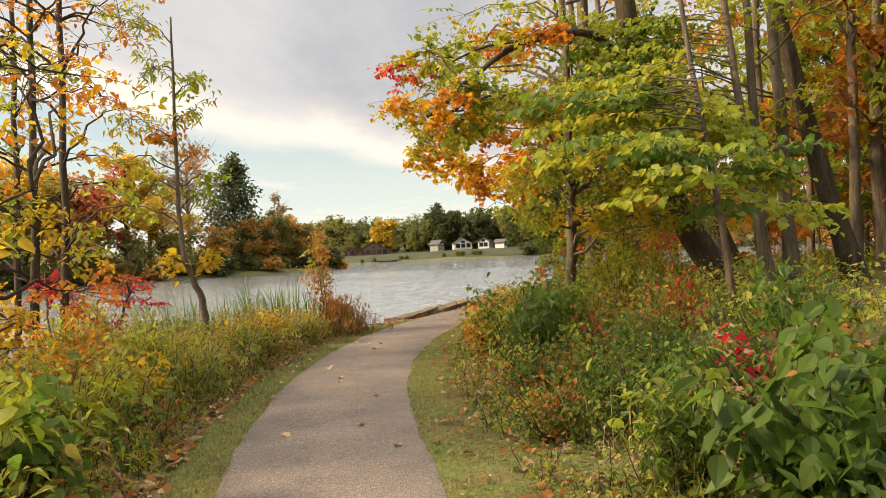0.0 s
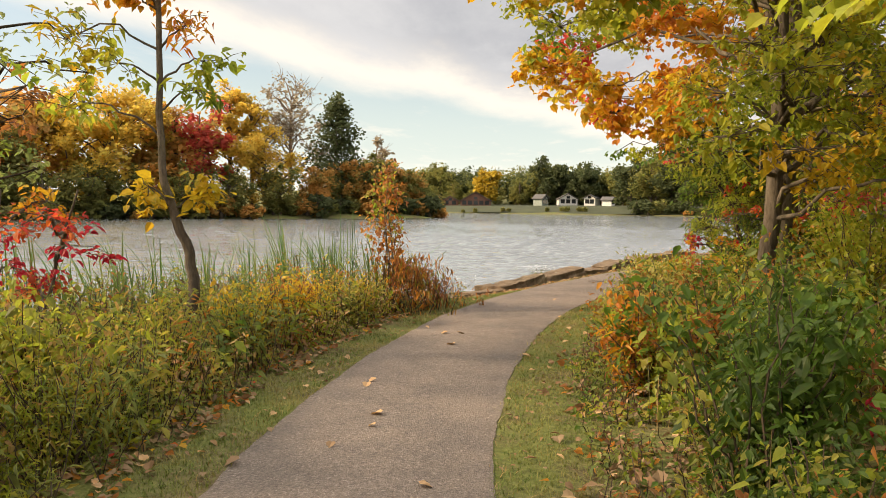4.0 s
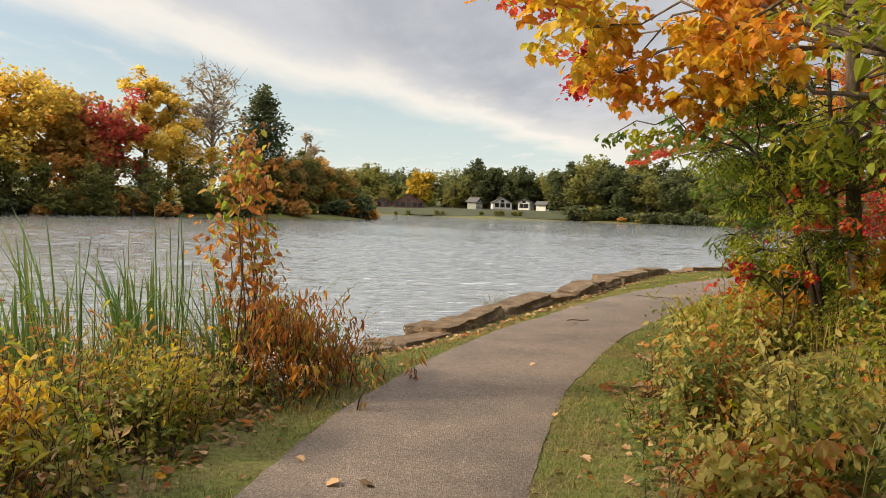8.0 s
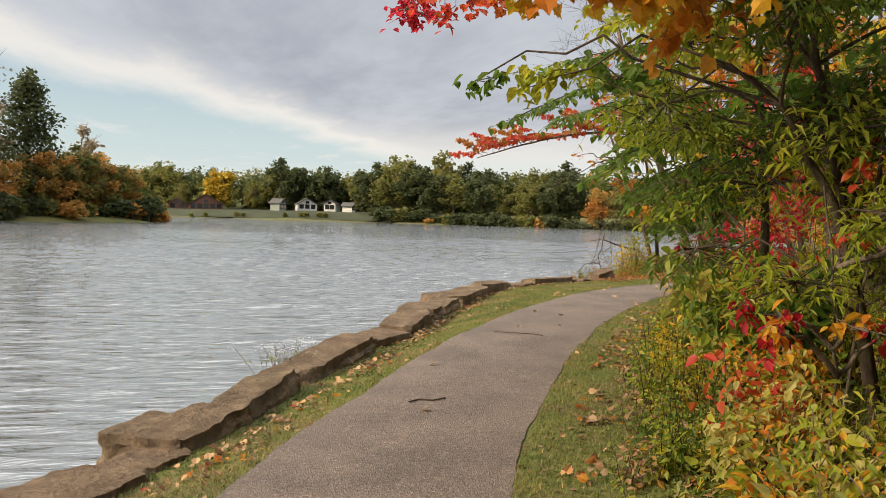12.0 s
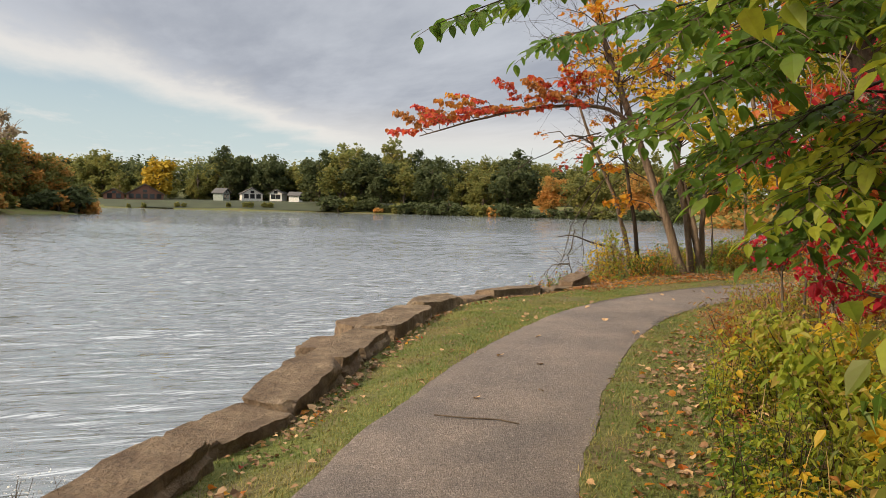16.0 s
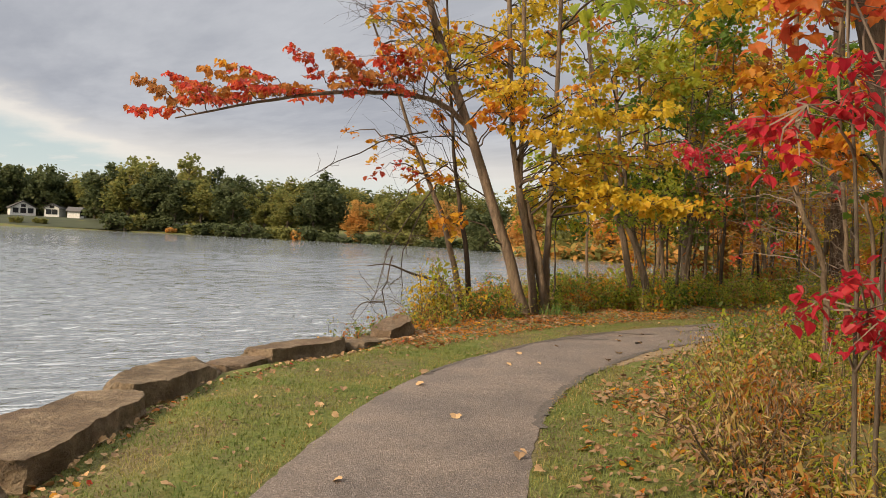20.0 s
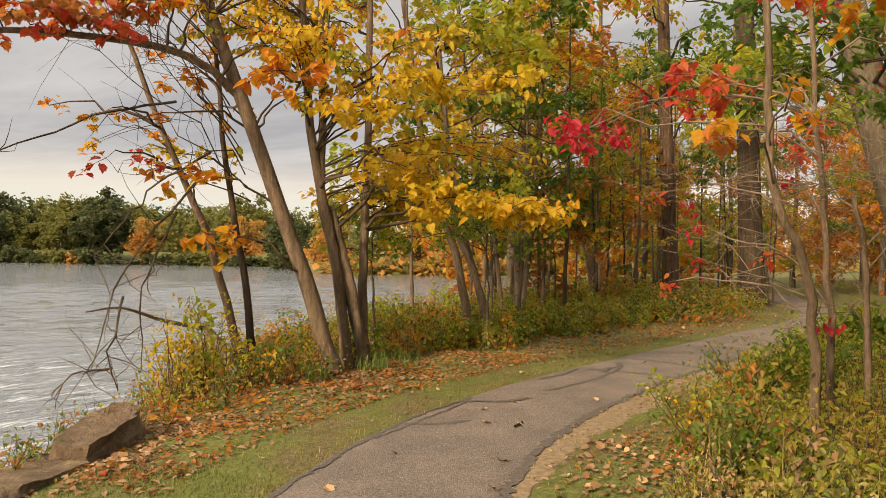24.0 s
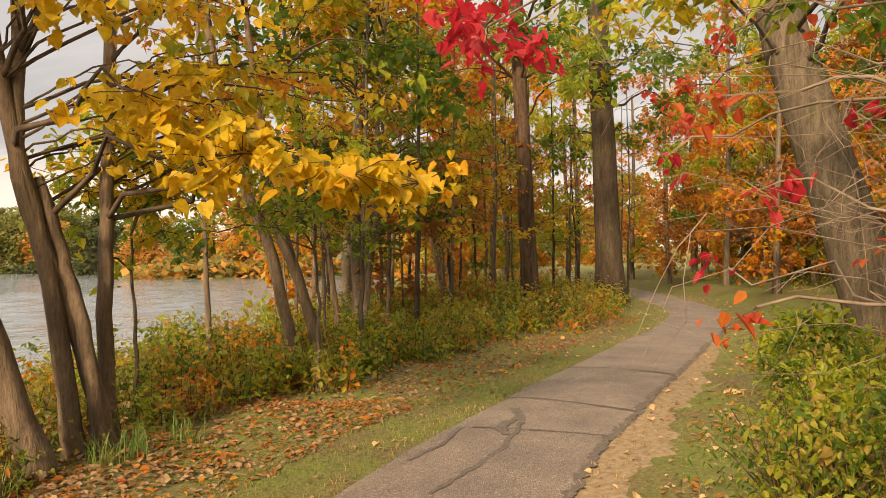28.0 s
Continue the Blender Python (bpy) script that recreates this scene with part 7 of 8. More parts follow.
    # single shrubs: place, height, spread, leaves
    rows = [
        (2.35, 8.65, 1.2, 0.6, ["shade_green", "green", "shade_green", "weed"], 0.09, OVAL, "dense dark green shrub with broad leaves"),
        (2.75, 9.5, 1.15, 0.6, ["shade_green", "weed", "shade_green"], 0.085, OVAL, "dense dark green shrub with broad leaves"),
        (2.95, 11.6, 1.05, 0.65, ["green", "sage", "weedy", "rust"], 0.085, LEAF6, "green and rusty shrub beside the verge"),
        (2.3, 7.5, 0.7, 0.5, ["shade_green", "weed", "shade_green", "rust"], 0.06, LEAF6, "low tangle of green and brown leaves"),
        (2.2, 6.3, 0.45, 0.45, ["shade_green", "weed", "shade_green", "rust"], 0.06, LEAF6, "low rusty seedlings at the verge"),
        (3.1, 8.0, 0.7, 0.6, ["weed", "shade_green", "green", "red", "shade_green"], 0.07, LEAF6, "bramble with dark red and green leaves"),
        (2.9, 6.2, 0.75, 0.6, ["shade_green", "weed", "shade_green", "green", "shade_green"], 0.06, LEAF6, "leafy bramble with yellowing leaves"),
        (2.75, 4.6, 0.85, 0.6, ["shade_green", "weed", "green"], 0.09, OVAL, "leafy bright green shrub beside the path"),
        (3.2, 12.6, 0.85, 0.6, ["weedy", "sage", "rust"], 0.06, LEAF6, "dense green shrub with broad leaves"),
        (2.2, 11.3, 0.85, 0.5, ["amber", "rust", "green", "weedy", "lime", "rust"], 0.085, OVAL, "small shrub with orange leaves at the verge"),
        (3.3, 10.2, 1.0, 0.7, ["sage", "weed"], 0.1, LEAF6, "grey-green leafy shrub beside the verge"),
        (3.5, 8.6, 0.8, 0.7, ["weed", "sage", "rust"], 0.07, LEAF6, "low shrub with green and dark red leaves"),
        (4.3, 9.4, 0.8, 0.8, ["weed", "shade_green", "sage", "weed", "redor", "sage"], 0.07, LEAF6, "bramble with red and green leaves"),
        (3.2, 7.0, 0.85, 0.6, ["shade_green", "green", "weed", "shade_green", "green"], 0.07, LEAF6, "low green shrub by the verge"),
        (3.6, 5.4, 0.8, 0.7, ["shade_green", "weed", "shade_green", "red", "shade_green", "dry"], 0.09, LEAF6, "leafy bright green shrub with large leaves"),
        (3.8, 4.1, 0.8, 0.7, ["green", "shade_green", "shade_green", "rust"], 0.085, LEAF6, "leafy bright green shrub with large leaves"),
        (4.4, 6.4, 0.9, 0.8, ["green", "shade_green", "weed", "shade_green"], 0.09, LEAF6, "leafy green shrub with large leaves"),
        (2.95, 3.0, 1.0, 0.7, ["shade_green", "shade_green", "green", "shade_green"], 0.12, OVAL, "leafy green shrub beside the start of the path"),
        (3.4, 3.8, 1.05, 0.7, ["shade_green", "green", "shade_green"], 0.11, OVAL, "leafy green shrub beside the start of the path"),
        (4.6, 12.8, 1.1, 0.9, ["weedy", "turn"], 0.08, LEAF6, "yellow-green shrub under the trees"),
        (5.6, 14.4, 1.1, 1.0, ["weedy", "lime"], 0.08, LEAF6, "yellow-green shrub under the trees"),
        (3.05, 14.2, 0.9, 0.55, ["pale", "shade_green", "pale", "sage"], 0.07, OVAL, "yellowing shrub at the verge"),
        (2.4, 13.3, 0.6, 0.4, ["pale", "rust", "weedy"], 0.075, LEAF6, "shrub with orange and green leaves at the verge"),
        (3.2, 16.2, 0.85, 0.5, ["pale", "weedy", "sage", "turn"], 0.07, OVAL, "leafy shrub turning yellow by the verge"),
        (4.4, 15.2, 0.9, 0.6, ["shade_green", "weedy", "lime"], 0.08, OVAL, "broad-leaved yellow-green shrub beside the verge"),
        (2.8, 15.1, 0.75, 0.45, ["pale", "sage", "rust"], 0.068, OVAL, "low shrub with brown and green leaves"),
        (3.65, 17.3, 0.85, 0.5, ["pale", "lime", "amber"], 0.07, OVAL, "yellow-green shrub with heart-shaped leaves"),
        (4.2, 18.4, 0.75, 0.5, ["amber", "pale", "redor", "weedy"], 0.07, LEAF6, "pale green shrub with heart-shaped leaves"),
        (5.35, 19.7, 0.65, 0.45, ["weedy", "sage", "amber", "weedy"], 0.07, LEAF6, "shrub with orange and yellow leaves"),
        (5.8, 20.65, 0.75, 0.5, ["turn", "weedy", "sage", "amber"], 0.07, LEAF6, "shrub with red, orange and green leaves"),
        (5.8, 20.6, 1.1, 0.8, ["green", "weed"], 0.11, LEAF6, "leafy green shrub among the trunks"),
        (6.4, 18.4, 1.0, 0.9, ["green", "amber"], 0.12, LEAF6, "shrub with green and orange leaves in the wood"),
        (6.45, 21.9, 0.8, 0.55, ["lime", "weedy", "gold", "weed"], 0.09, LEAF6, "yellow and orange shrub at the verge"),
        (7.0, 22.9, 0.9, 0.6, ["lime", "weedy", "gold", "weed"], 0.09, LEAF6, "green and yellow shrub at the verge"),
        (7.6, 24.0, 0.85, 0.6, ["lime", "weedy", "gold", "weed"], 0.09, LEAF6, "yellow-green shrub at the verge"),
        (8.1, 25.3, 0.7, 0.55, ["weedy", "dry", "straw", "rust"], 0.07, LANCE, "dry tan and yellow shrub at the verge"),
        (9.5, 26.8, 0.75, 0.65, ["straw", "dry", "rust", "weedy"], 0.07, LANCE, "dry tan shrub beside the path"),
        (10.7, 27.8, 0.65, 0.75, ["weedy", "straw", "rust", "sage"], 0.055, LEAF6, "low yellow shrub beside the path"),
        (12.3, 29.2, 0.65, 0.65, ["straw", "weedy", "dry", "sage"], 0.055, LEAF6, "dry straw-coloured shrub beside the path"),
        (13.5, 29.9, 0.7, 0.6, ["green", "weedy", "rust", "sage"], 0.06, LEAF6, "leafy yellow-green shrub beside the path"),
        (14.7, 30.7, 0.65, 0.5, ["lime", "sage", "gold", "rust"], 0.065, LEAF6, "leafy yellow-green shrub beside the path"),
        (16.6, 31.0, 0.85, 0.7, ["green", "weedy"], 0.075, LEAF6, "leafy green shrub under the bare twigs"),
        (18.4, 31.0, 0.75, 0.6, ["lime", "green", "weedy"], 0.08, LEAF6, "leafy green shrub beside the path"),
        (20.2, 31.3, 0.8, 0.6, ["green", "lime", "weedy"], 0.08, LEAF6, "leafy green shrub beside the path"),
        (22.6, 31.6, 0.9, 0.8, ["green", "lime"], 0.12, LEAF6, "leafy green shrub beside the great trunk"),
        (12.75, 36.5, 1.1, 0.6, ["weedy", "gold", "lime", "weedy"], 0.07, LEAF6, "sparse yellow shrub at the water's edge"),
        (13.3, 36.6, 1.25, 0.55, ["gold", "weedy", "lime"], 0.07, LEAF6, "yellow-green shrub at the water's edge"),
        (13.8, 36.3, 0.6, 0.5, ["weedy", "gold", "green"], 0.06, LEAF6, "low yellow shrub beside the broken trunk"),
        (18.0, 38.3, 0.6, 0.8, ["weedy", "weed"], 0.08, LEAF6, "yellow-green shrub under the trees"),
        (19.3, 37.5, 0.5, 0.6, ["weed", "lime"], 0.09, LEAF6, "low green shrub under the trees"),
        (21.8, 37.7, 0.5, 0.6, ["lime", "weed"], 0.09, LEAF6, "low green shrub under the trees"),
        (23.6, 38.4, 0.6, 0.7, ["weed", "weedy"], 0.09, LEAF6, "green undergrowth shrub near the bay"),
        (26.0, 39.2, 0.7, 0.9, ["weed", "weedy"], 0.1, LEAF6, "green undergrowth shrub near the bay"),
        (28.6, 39.8, 1.1, 1.1, ["weed", "rust"], 0.1, LEAF6, "green and rusty undergrowth shrub"),
        (31.0, 40.6, 1.0, 1.0, ["weed", "gold"], 0.1, LEAF6, "undergrowth shrub beside the tall trunk"),
        (35.3, 39.6, 0.8, 0.9, ["gold", "weedy"], 0.1, LEAF6, "small bright yellow shrub by the path"),
        (20.6, 41.0, 0.6, 0.9, ["turn", "weedy"], 0.1, LEAF6, "shrub along the edge of the bay"),
        (25.0, 43.0, 0.7, 1.0, ["turn", "rust"], 0.1, LEAF6, "shrub along the edge of the bay"),
        (-1.85, 6.2, 0.85, 0.65, ["weed", "lime", "green"], 0.095, OVAL, "leafy green plant on the lake bank"),
        (-1.7, 4.6, 0.85, 0.7, ["lime", "green", "weed"], 0.11, OVAL, "leafy bright green plant on the lake bank"),
        (-2.6, 8.0, 0.9, 0.7, ["weedy", "amber"], 0.09, LEAF6, "yellowing shrub on the lake bank"),
        (-2.2, 9.6, 0.95, 0.6, ["weed", "weedy"], 0.09, LEAF6, "green shrub on the lake bank"),
        (-1.7, 7.4, 0.8, 0.5, ["sage", "weed", "gold"], 0.075, LEAF6, "leafy plant with some golden leaves on the bank"),
        (-1.6, 9.0, 0.7, 0.5, ["sage", "weed", "weedy"], 0.07, LANCE, "bushy green plant on the lake bank"),
        (-1.9, 10.9, 0.8, 0.5, ["sage", "weedy", "weed"], 0.07, LANCE, "bushy green plant on the lake bank"),
        (-1.6, 12.3, 0.7, 0.5, ["weed", "gold", "sage"], 0.065, LEAF6, "leafy plant with some golden leaves on the bank"),
        (-1.5, 13.6, 0.75, 0.5, ["weedy", "gold", "rust"], 0.065, LEAF6, "yellow and orange-brown plant below the reeds"),
        (-1.0, 14.8, 0.6, 0.45, ["sage", "gold", "weedy"], 0.06, LEAF6, "green and golden plant below the reeds"),
        (-3.2, 10.0, 1.15, 0.7, ["weedy", "amber"], 0.08, LEAF6, "shrub with yellow and orange leaves by the water"),
    ]
    for i, (x, y, h, sp, mats, size, shape, label) in enumerate(rows):
        shrub(x, y, h, sp, mats, size * (0.78 if y < 33 and size < 0.11 else 1), shape, label, 300 + i, stems=22 if y < 33 else 13, per=(72 if size > 0.09 else 95) if y < 33 else 42)
    # rust-coloured spire at the end of the reeds
    base = base_of(-0.55, 16.3)
    ob = thing("shrub", base, "rust-orange spire of climbing leaves above a drooping brown bush", "shrub")
    rg = np.random.default_rng(17)
    top, low = Heap(), Heap()
    for k in range(9):
        a = np.array([-0.75 + rg.normal(0, 0.1), 16.3 + rg.normal(0, 0.1), base[2] - 0.05])
        wood = Heap()
        tube(wood, curve_pts(a, a + (rg.normal(0, 0.12), rg.normal(0, 0.1), rg.uniform(1.2, 2.1)), 5, 0, 0.03, rg), [0.01, 0.009, 0.007, 0.005, 0.002], 4)
        part("stem", wood.mesh("stem", TWIG, base), ob)
    mixed = Heap()
    for k in range(22):
        f = rg.uniform(0, 1) ** 0.8
        c = np.array([-0.75 + rg.normal(0, 0.16 * (1.2 - f)), 16.3 + rg.normal(0, 0.14 * (1.2 - f)), base[2] + 0.5 + 1.55 * f])
        at = c + rg.normal(0, 1, (30, 3)) * (0.1, 0.1, 0.13)
        leaves(mixed if rg.random() < 0.3 else top, at, 0.07, LEAF6, rg, 0.7, 0.4)
    for k in range(120):
        a = np.array([-0.4 + rg.normal(0, 0.33), 16.4 + rg.normal(0, 0.35), base[2] - 0.03])
        b = a + (rg.normal(0.03, 0.13), rg.normal(0.03, 0.13), rg.uniform(0.5, 1.0) * max(0.3, 1 - 0.5 * abs(a[0] + 0.55)))
        line = curve_pts(a, b, 6, 0.05, 0.03, rg)
        wood = Heap()
        tube(wood, line, np.linspace(0.007, 0.002, 6), 3)
        part("stem", wood.mesh("stem", TWIG, base), ob)
        f = rg.uniform(0.1, 1, 22)
        at = np.stack([np.interp(f, np.linspace(0, 1, 6), line[:, i]) for i in range(3)], -1) + rg.normal(0, 0.05, (22, 3))
        leaves(mixed if k % 3 == 0 else low, at, 0.085, LANCE, rg, 1.3, 0.3)
    part("foliage", top.mesh("foliage", L["rust"], base), ob, "rust-orange leaves")
    part("foliage", low.mesh("foliage", L["rust"], base), ob, "drooping brown leaves")
    part("foliage", mixed.mesh("foliage", L["weedy"], base), ob, "yellow-green leaves")


def wildflower(x, y, z, h, label, seed, n=16):
    """A spray of thin stems, each topped with tiny white flower heads."""
    rng = np.random.default_rng(seed)
    ob = thing("wildflower", (x, y, z), label, "flower", "white wildflowers")
    heads, green = Heap(), Heap()
    for _ in range(n):
        a = np.array([x, y, z]) + (*rng.normal(0, 0.06, 2), 0)
        b = a + (*rng.normal(0, 0.16, 2), h * rng.uniform(0.7, 1.1))
        line = curve_pts(a, b, 5, 0.02, 0.02, rng)
        w = Heap()
        tube(w, line, np.linspace(0.004, 0.0015, 5), 3)
        part("stem", w.mesh("stem", TWIG, ob.location), ob)
        leaves(green, line[1:4].repeat(3, 0) + rng.normal(0, 0.015, (9, 3)), 0.045, LANCE, rng, 0.1, 0.5)
        leaves(heads, b + rng.normal(0, 0.03, (12, 3)), 0.015, LEAF4, rng, -0.2, 0.5)
    part("foliage", green.mesh("foliage", L["sage"], ob.location), ob)
    tagged(part("flower", heads.mesh("flower", L["petal"], ob.location), ob), "tiny white flower heads", kind="stuff")


def build_flowers():
    for i, (x, y, z, h) in enumerate([(1.75, 23.0, -0.5, 0.6), (1.9, 23.35, -0.5, 0.6), (2.05, 23.6, -0.5, 0.55), (0.15, 17.2, -0.1, 0.45), (-0.3, 15.75, -0.05, 0.4)]):
        wildflower(x, y, z, h, "spray of tiny white wildflowers " + ("behind the shore stones" if x > 1 else "beside the rust-coloured bush"), 500 + i)
    rng = np.random.default_rng(61)
    h = Heap()
    for x, y in [(15.95, 36.25), (15.6, 36.2), (14.2, 36.7), (14.6, 36.1), (16.5, 36.3), (13.3, 36.2)]:
        at = np.column_stack([rng.normal(x, 0.09, 70), rng.normal(y, 0.09, 70)])
        blades(h, lift(at), 0.3, 0.007, rng, 0.5, 4)
    stuff("grass", h, L["reed"], "green tufts of long grass at the tree bases", "grass")
    # drifts of large tan leaves on the wood-side turf and at the foot of the stones
    h = Heap()
    pts = []
    for k in range(17):
        p, left = along(np.array([s_at(0.9, 15) + (s_at(24, 34) - s_at(0.9, 15)) * (k + rng.uniform(-0.4, 0.4)) / 17]))
        c = p[0] - left[0] * (HALF + rng.uniform(0.5, 1.3))
        pts.append(c + rng.normal(0, 1, (int(rng.integers(5, 16)), 2)) * (0.2, 0.2))
    t = rng.uniform(0, _sl[-1], 260)
    line = np.stack([np.interp(t, _sl, SHORE[:, k]) for k in (0, 1)], -1)
    pts.append(line + rng.normal(0, 0.07, line.shape) + (0.4, -0.28))
    pts.append(verge_pts(320, 4, LENGTH - 20, HALF, HALF + 1.5, rng, 0.5))
    pts.append(verge_pts(320, 4, LENGTH - 20, -HALF - 1.2, -HALF, rng))
    leaves(h, lift(np.concatenate(pts), 0.03), 0.055, MAPLE, rng, -0.05, 0.65)
    stuff("leaf_litter", h, L["tan"], "large curled tan leaves lying on the turf", "fallen leaves")


def build_reeds():
    rng = np.random.default_rng(23)
    for mat, n, hgt, wid, label in (("reed", 520, 1.35, 0.015, "tall green cattail reeds standing at the water's edge"), ("straw", 900, 1.0, 0.011, "dry tan reeds and grasses at the water's edge")):
        t = rng.uniform(0, 1, n)
        x = np.interp(t, [0, 0.5, 0.8, 1], [-4.4, -3.2, -2.2, -1.1]) + rng.normal(0, 0.35, n)
        y = np.interp(t, [0, 0.5, 0.8, 1], [12.6, 15.2, 16.4, 17.3]) + rng.normal(0, 0.35, n)
        tuft = rng.integers(0, 26, n)
        c = rng.normal(0, 1, (26, 2)) * 0.25
        x, y = x + c[tuft, 0], y + c[tuft, 1]
        h = Heap()
        z = np.minimum(ground_z(x, y), -0.1) - 0.1
        blades(h, np.column_stack([x, y, z]), hgt, wid, rng, 0.5, 5)
        stuff("reeds", h, L[mat], label, "reeds")
    h = Heap()
    for k in range(26):
        t = (k + rng.uniform(-0.3, 0.3)) / 25
        x, y = np.interp(t, [0, 0.5, 0.8, 1], [-4.2, -2.9, -2.1, -1.3]) + rng.normal(0, 0.25), np.interp(t, [0, 0.5, 0.8, 1], [12.2, 14.6, 15.9, 16.8]) + rng.normal(0, 0.2)
        at = np.column_stack([rng.normal(x, 0.09, 16), rng.normal(y, 0.07, 16), np.full(16, min(gz(x, y), -0.1) - 0.1)])
        blades(h, at, rng.uniform(1.1, 1.75), 0.026, rng, 0.32, 5, rng.uniform(2.2, 4.0))
    stuff("reeds", h, L["reed"], "arching dark green cattail leaves in tufts", "reeds")
    h = Heap()
    for _ in range(16):
        x, y = rng.uniform(-2.1, -1.2), rng.uniform(15.9, 16.9)
        z = gz(x, y)
        tube(h, curve_pts((x, y, z - 0.1), (x + rng.normal(0, 0.06), y, z + rng.uniform(1.1, 1.6)), 4, 0, 0.02, rng), [0.008, 0.008, 0.006, 0.003], 4)
    stuff("reeds", h, L["reed"], "upright green reed stalks beside the rust bush", "reeds")


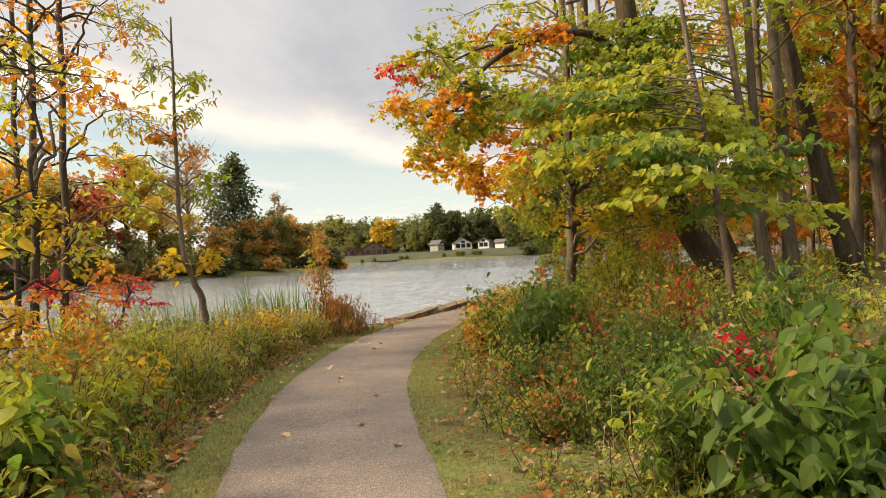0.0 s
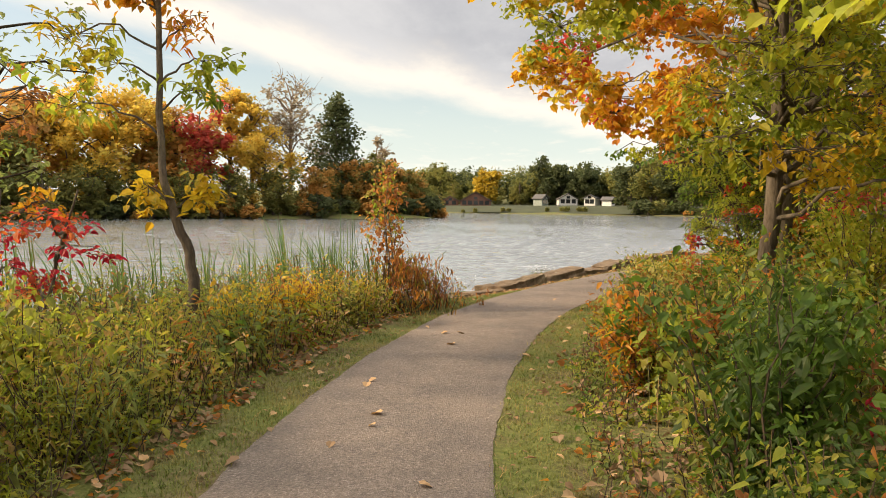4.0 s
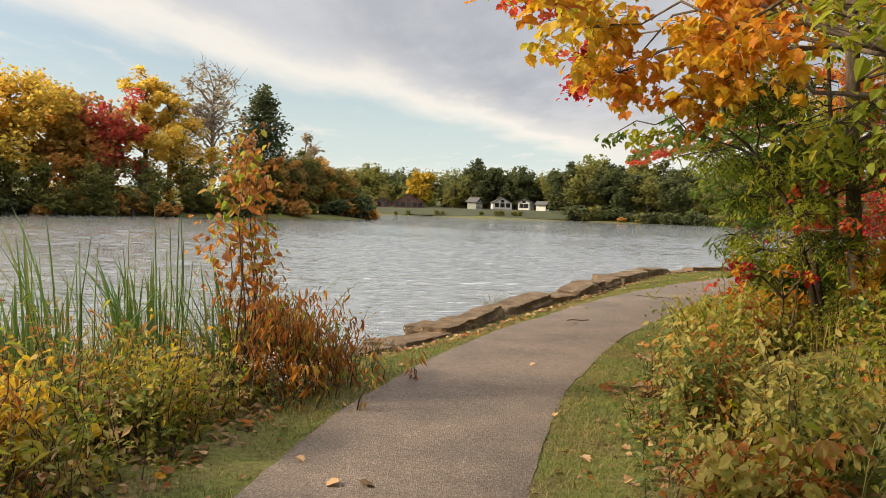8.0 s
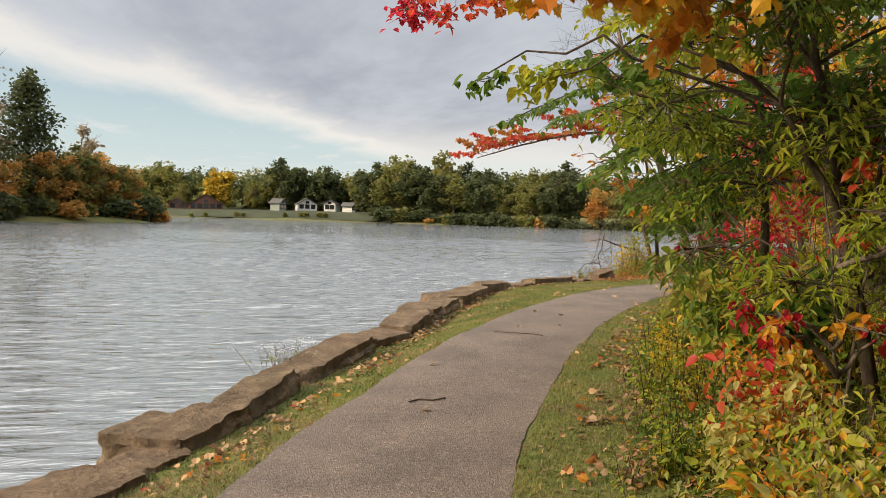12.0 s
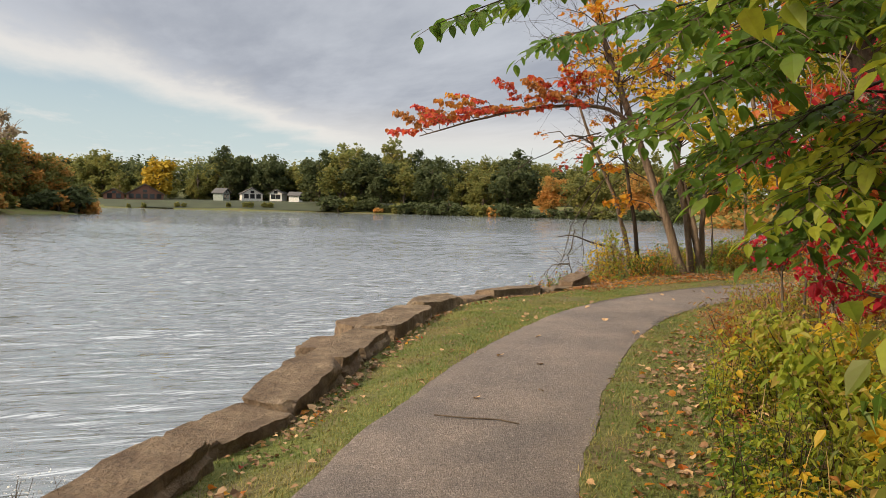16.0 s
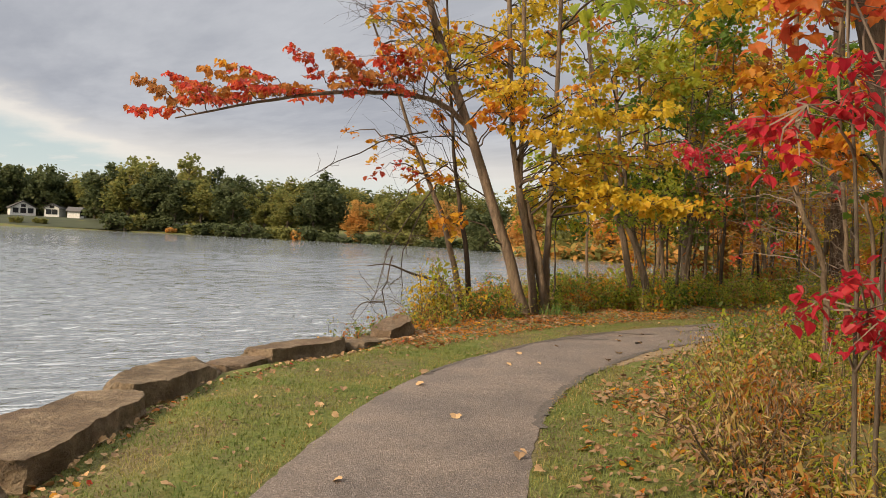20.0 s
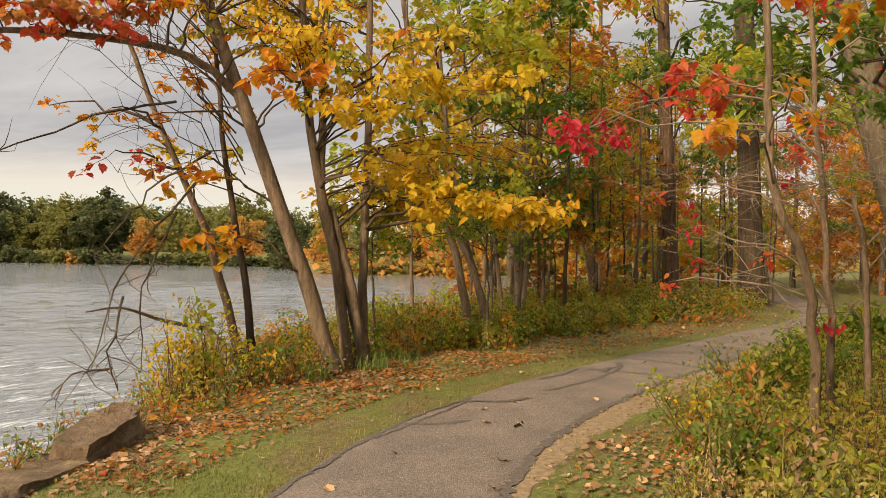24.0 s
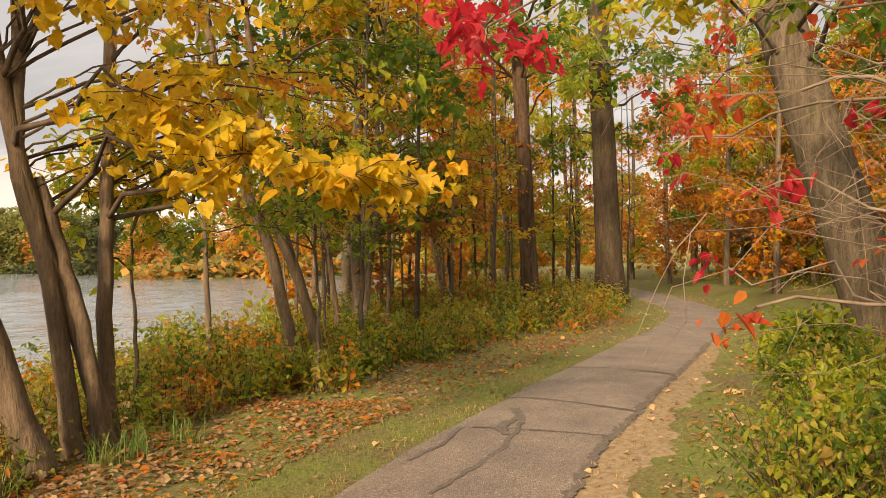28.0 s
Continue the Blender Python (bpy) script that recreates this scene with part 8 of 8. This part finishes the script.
# ---- small things on the path ----
def build_small():
    rng = np.random.default_rng(31)
    spots = [(0.45, 13.26), (0.12, 10.3), (-0.1, 11.42), (-0.08, 9.54), (-0.19, 7.09), (0.58, 8.83), (-0.55, 11.28), (0.47, 13.29), (0.34, 14.08), (8.38, 30.57), (8.63, 28.09), (6.18, 28.3), (6.4, 26.36), (5.28, 25.17), (9.26, 30.52), (8.58, 28.03), (11.34, 31.25), (14.1, 32.67), (12.46, 31.16), (14.64, 33.09), (0.13, 9.98), (-0.57, 9.15), (-0.15, 11.26), (0.03, 14.5), (0.47, 14.06), (2.85, 20.72), (7.17, 27.98), (9.67, 31.12), (16.11, 32.68), (14.3, 32.4), (5.9, 25.3), (0.5, 7.3), (0.9, 6.4), (0.2, 5.0), (8.8, 29.2), (10.9, 31.3), (12.6, 32.4), (13.1, 31.6), (6.2, 26.9), (3.4, 22.6), (1.9, 17.7), (11.6, 32.0), (15.2, 33.2)]
    h = Heap()
    leaves(h, [(0, 0, 0)], 0.1, MAPLE, np.random.default_rng(2), -0.05, 0.95)
    meshes = [h.mesh("fallen_leaf", L[m]) for m in ("dry", "tan", "tan")]
    for i, (x, y) in enumerate(spots):
        ob = new("fallen_leaf", meshes[i % 3])
        ob.matrix_basis = pose(x, y, 0.028, 0, 0, 57 * i) @ Matrix.Scale(0.38 + 0.32 * ((i * 37) % 10) / 10, 4)
        tagged(ob, ("dry brown", "orange-brown", "pale tan")[i % 3] + " fallen leaf lying on the asphalt", "leaf", "leaves on the path")
    for pts, r, label in [([(2.78, 21.02), (2.88, 21.1), (3.0, 21.06), (3.12, 21.12)], 0.007, "thin bent twig lying on the asphalt"), ([(4.75, 24.75), (4.95, 24.62), (5.2, 24.5), (5.3, 24.36)], 0.006, "thin dry stick lying across the asphalt"), ([(14.2, 32.35), (14.42, 32.43)], 0.012, "short dark stick on the asphalt")]:
        h = Heap()
        tube(h, [(x, y, 0.02) for x, y in pts], r, 5)
        o = (*pts[0], 0.02)
        ob = new("twig", h.mesh("twig", TWIG, o))
        ob.location = o
        tagged(ob, label, "twig")
    # cracks filled with tar, and strips that paint shade along the edge
    def crack_or_shade(pts, w):
        w = 1.7 * w
        line = smooth_line(pts, 8)
        line[1:-1] += rng.normal(0, 0.012, (len(line) - 2, 2))
        d = unit(np.gradient(line, axis=0))
        side = np.stack([-d[:, 1], d[:, 0]], -1)
        ww = w * rng.uniform(0.4, 1.2, (len(line), 1))
        near = np.sqrt(((line[:, None] - CENTRE[None]) ** 2).sum(-1)).min(1) / HALF
        z = (0.0145 - 0.008 * near**2 - 0.009 * near**8)[:, None]
        v = np.concatenate([np.hstack([line - side * ww, z]), np.hstack([line + side * ww, z])])
        n = len(line)
        i = np.arange(n - 1)
        ob = new("crack_or_shade", np_mesh("crack_or_shade", v, [np.stack([i, i + 1, i + 1 + n, i + n], -1)], TAR_AND_SHADE))
        ob.parent = path
        tagged(ob, "dark line, filled crack or painted edge shade")

    for pts, w in [([(18.25, 34.2), (18.4, 33.6), (18.55, 32.9), (18.48, 32.65)], 0.012), ([(19.9, 34.75), (19.95, 34.2), (19.85, 33.4), (19.8, 32.85)], 0.02), ([(16.2, 33.4), (16.9, 33.45), (17.6, 33.55), (18.3, 33.75), (18.9, 33.95)], 0.018), ([(18.1, 33.75), (18.4, 33.95), (18.9, 34.0), (19.3, 34.25)], 0.035),
                   ([(13.5, 33.2), (13.75, 32.95), (14.1, 32.85)], 0.03), ([(14.9, 33.6), (15.2, 33.3), (15.6, 33.25)], 0.03), ([(12.9, 32.95), (13.4, 33.1), (14.2, 33.35), (15, 33.65)], 0.012), ([(22.6, 35.0), (22.7, 34.2), (22.6, 33.4)], 0.02), ([(16.9, 34.05), (17.5, 34.1), (18.2, 34.3)], 0.02)]:
        crack_or_shade(pts, w)
    # right edge: dark strip painted for the lip's shade; left edge: cracked border
    for s0, s1, off, wide in ((s_at(8.6, 29.2), s_at(30, 35), -HALF + 0.02, 0.055), (s_at(10.2, 30.6), s_at(15.5, 33.1), HALF - 0.03, 0.03)):
        q = np.arange(s0, s1, 0.3)
        p, left = along(q)
        crack_or_shade(list(map(tuple, p + left * (off + rng.normal(0, 0.015, len(q)))[:, None])), wide / 1.7)
    # bare earth on the wood side
    s = np.arange(s_at(12.2, 31.4), s_at(27, 34.7), 0.09)
    p, left = along(s)
    v = []
    f = np.arange(len(s)) / len(s)
    outer = (0.08 + 0.42 * np.sin(np.pi * f) ** 0.6) * (1 + 0.5 * noise_grid(p, 0.9, 11) + 0.35 * noise_grid(p, 3.1, 12) + 0.2 * noise_grid(p, 8.0, 13))
    for c in np.linspace(0, 1, 12):
        q = p - left * (HALF + 0.005 + np.maximum(outer, 0.06) * (1 - c))[:, None]
        v.append(np.column_stack([q, ground_z(q[:, 0], q[:, 1]) + np.where(c < 0.05, -0.03, 0.006 + 0.006 * noise_grid(q, 5.0, 12))]))
    v = np.stack(v, 1)
    n, m = v.shape[:2]
    i, j = np.meshgrid(np.arange(n - 1), np.arange(m - 1), indexing="ij")
    a = (i * m + j).ravel()
    tagged(new("bare_earth", np_mesh("bare_earth", v, [np.stack([a, a + 1, a + m + 1, a + m], -1)], DIRT, True)), "strip of bare sandy earth along the path", "ground", kind="structure")


build_grass()
build_undergrowth()
build_reeds()
build_flowers()
build_small()
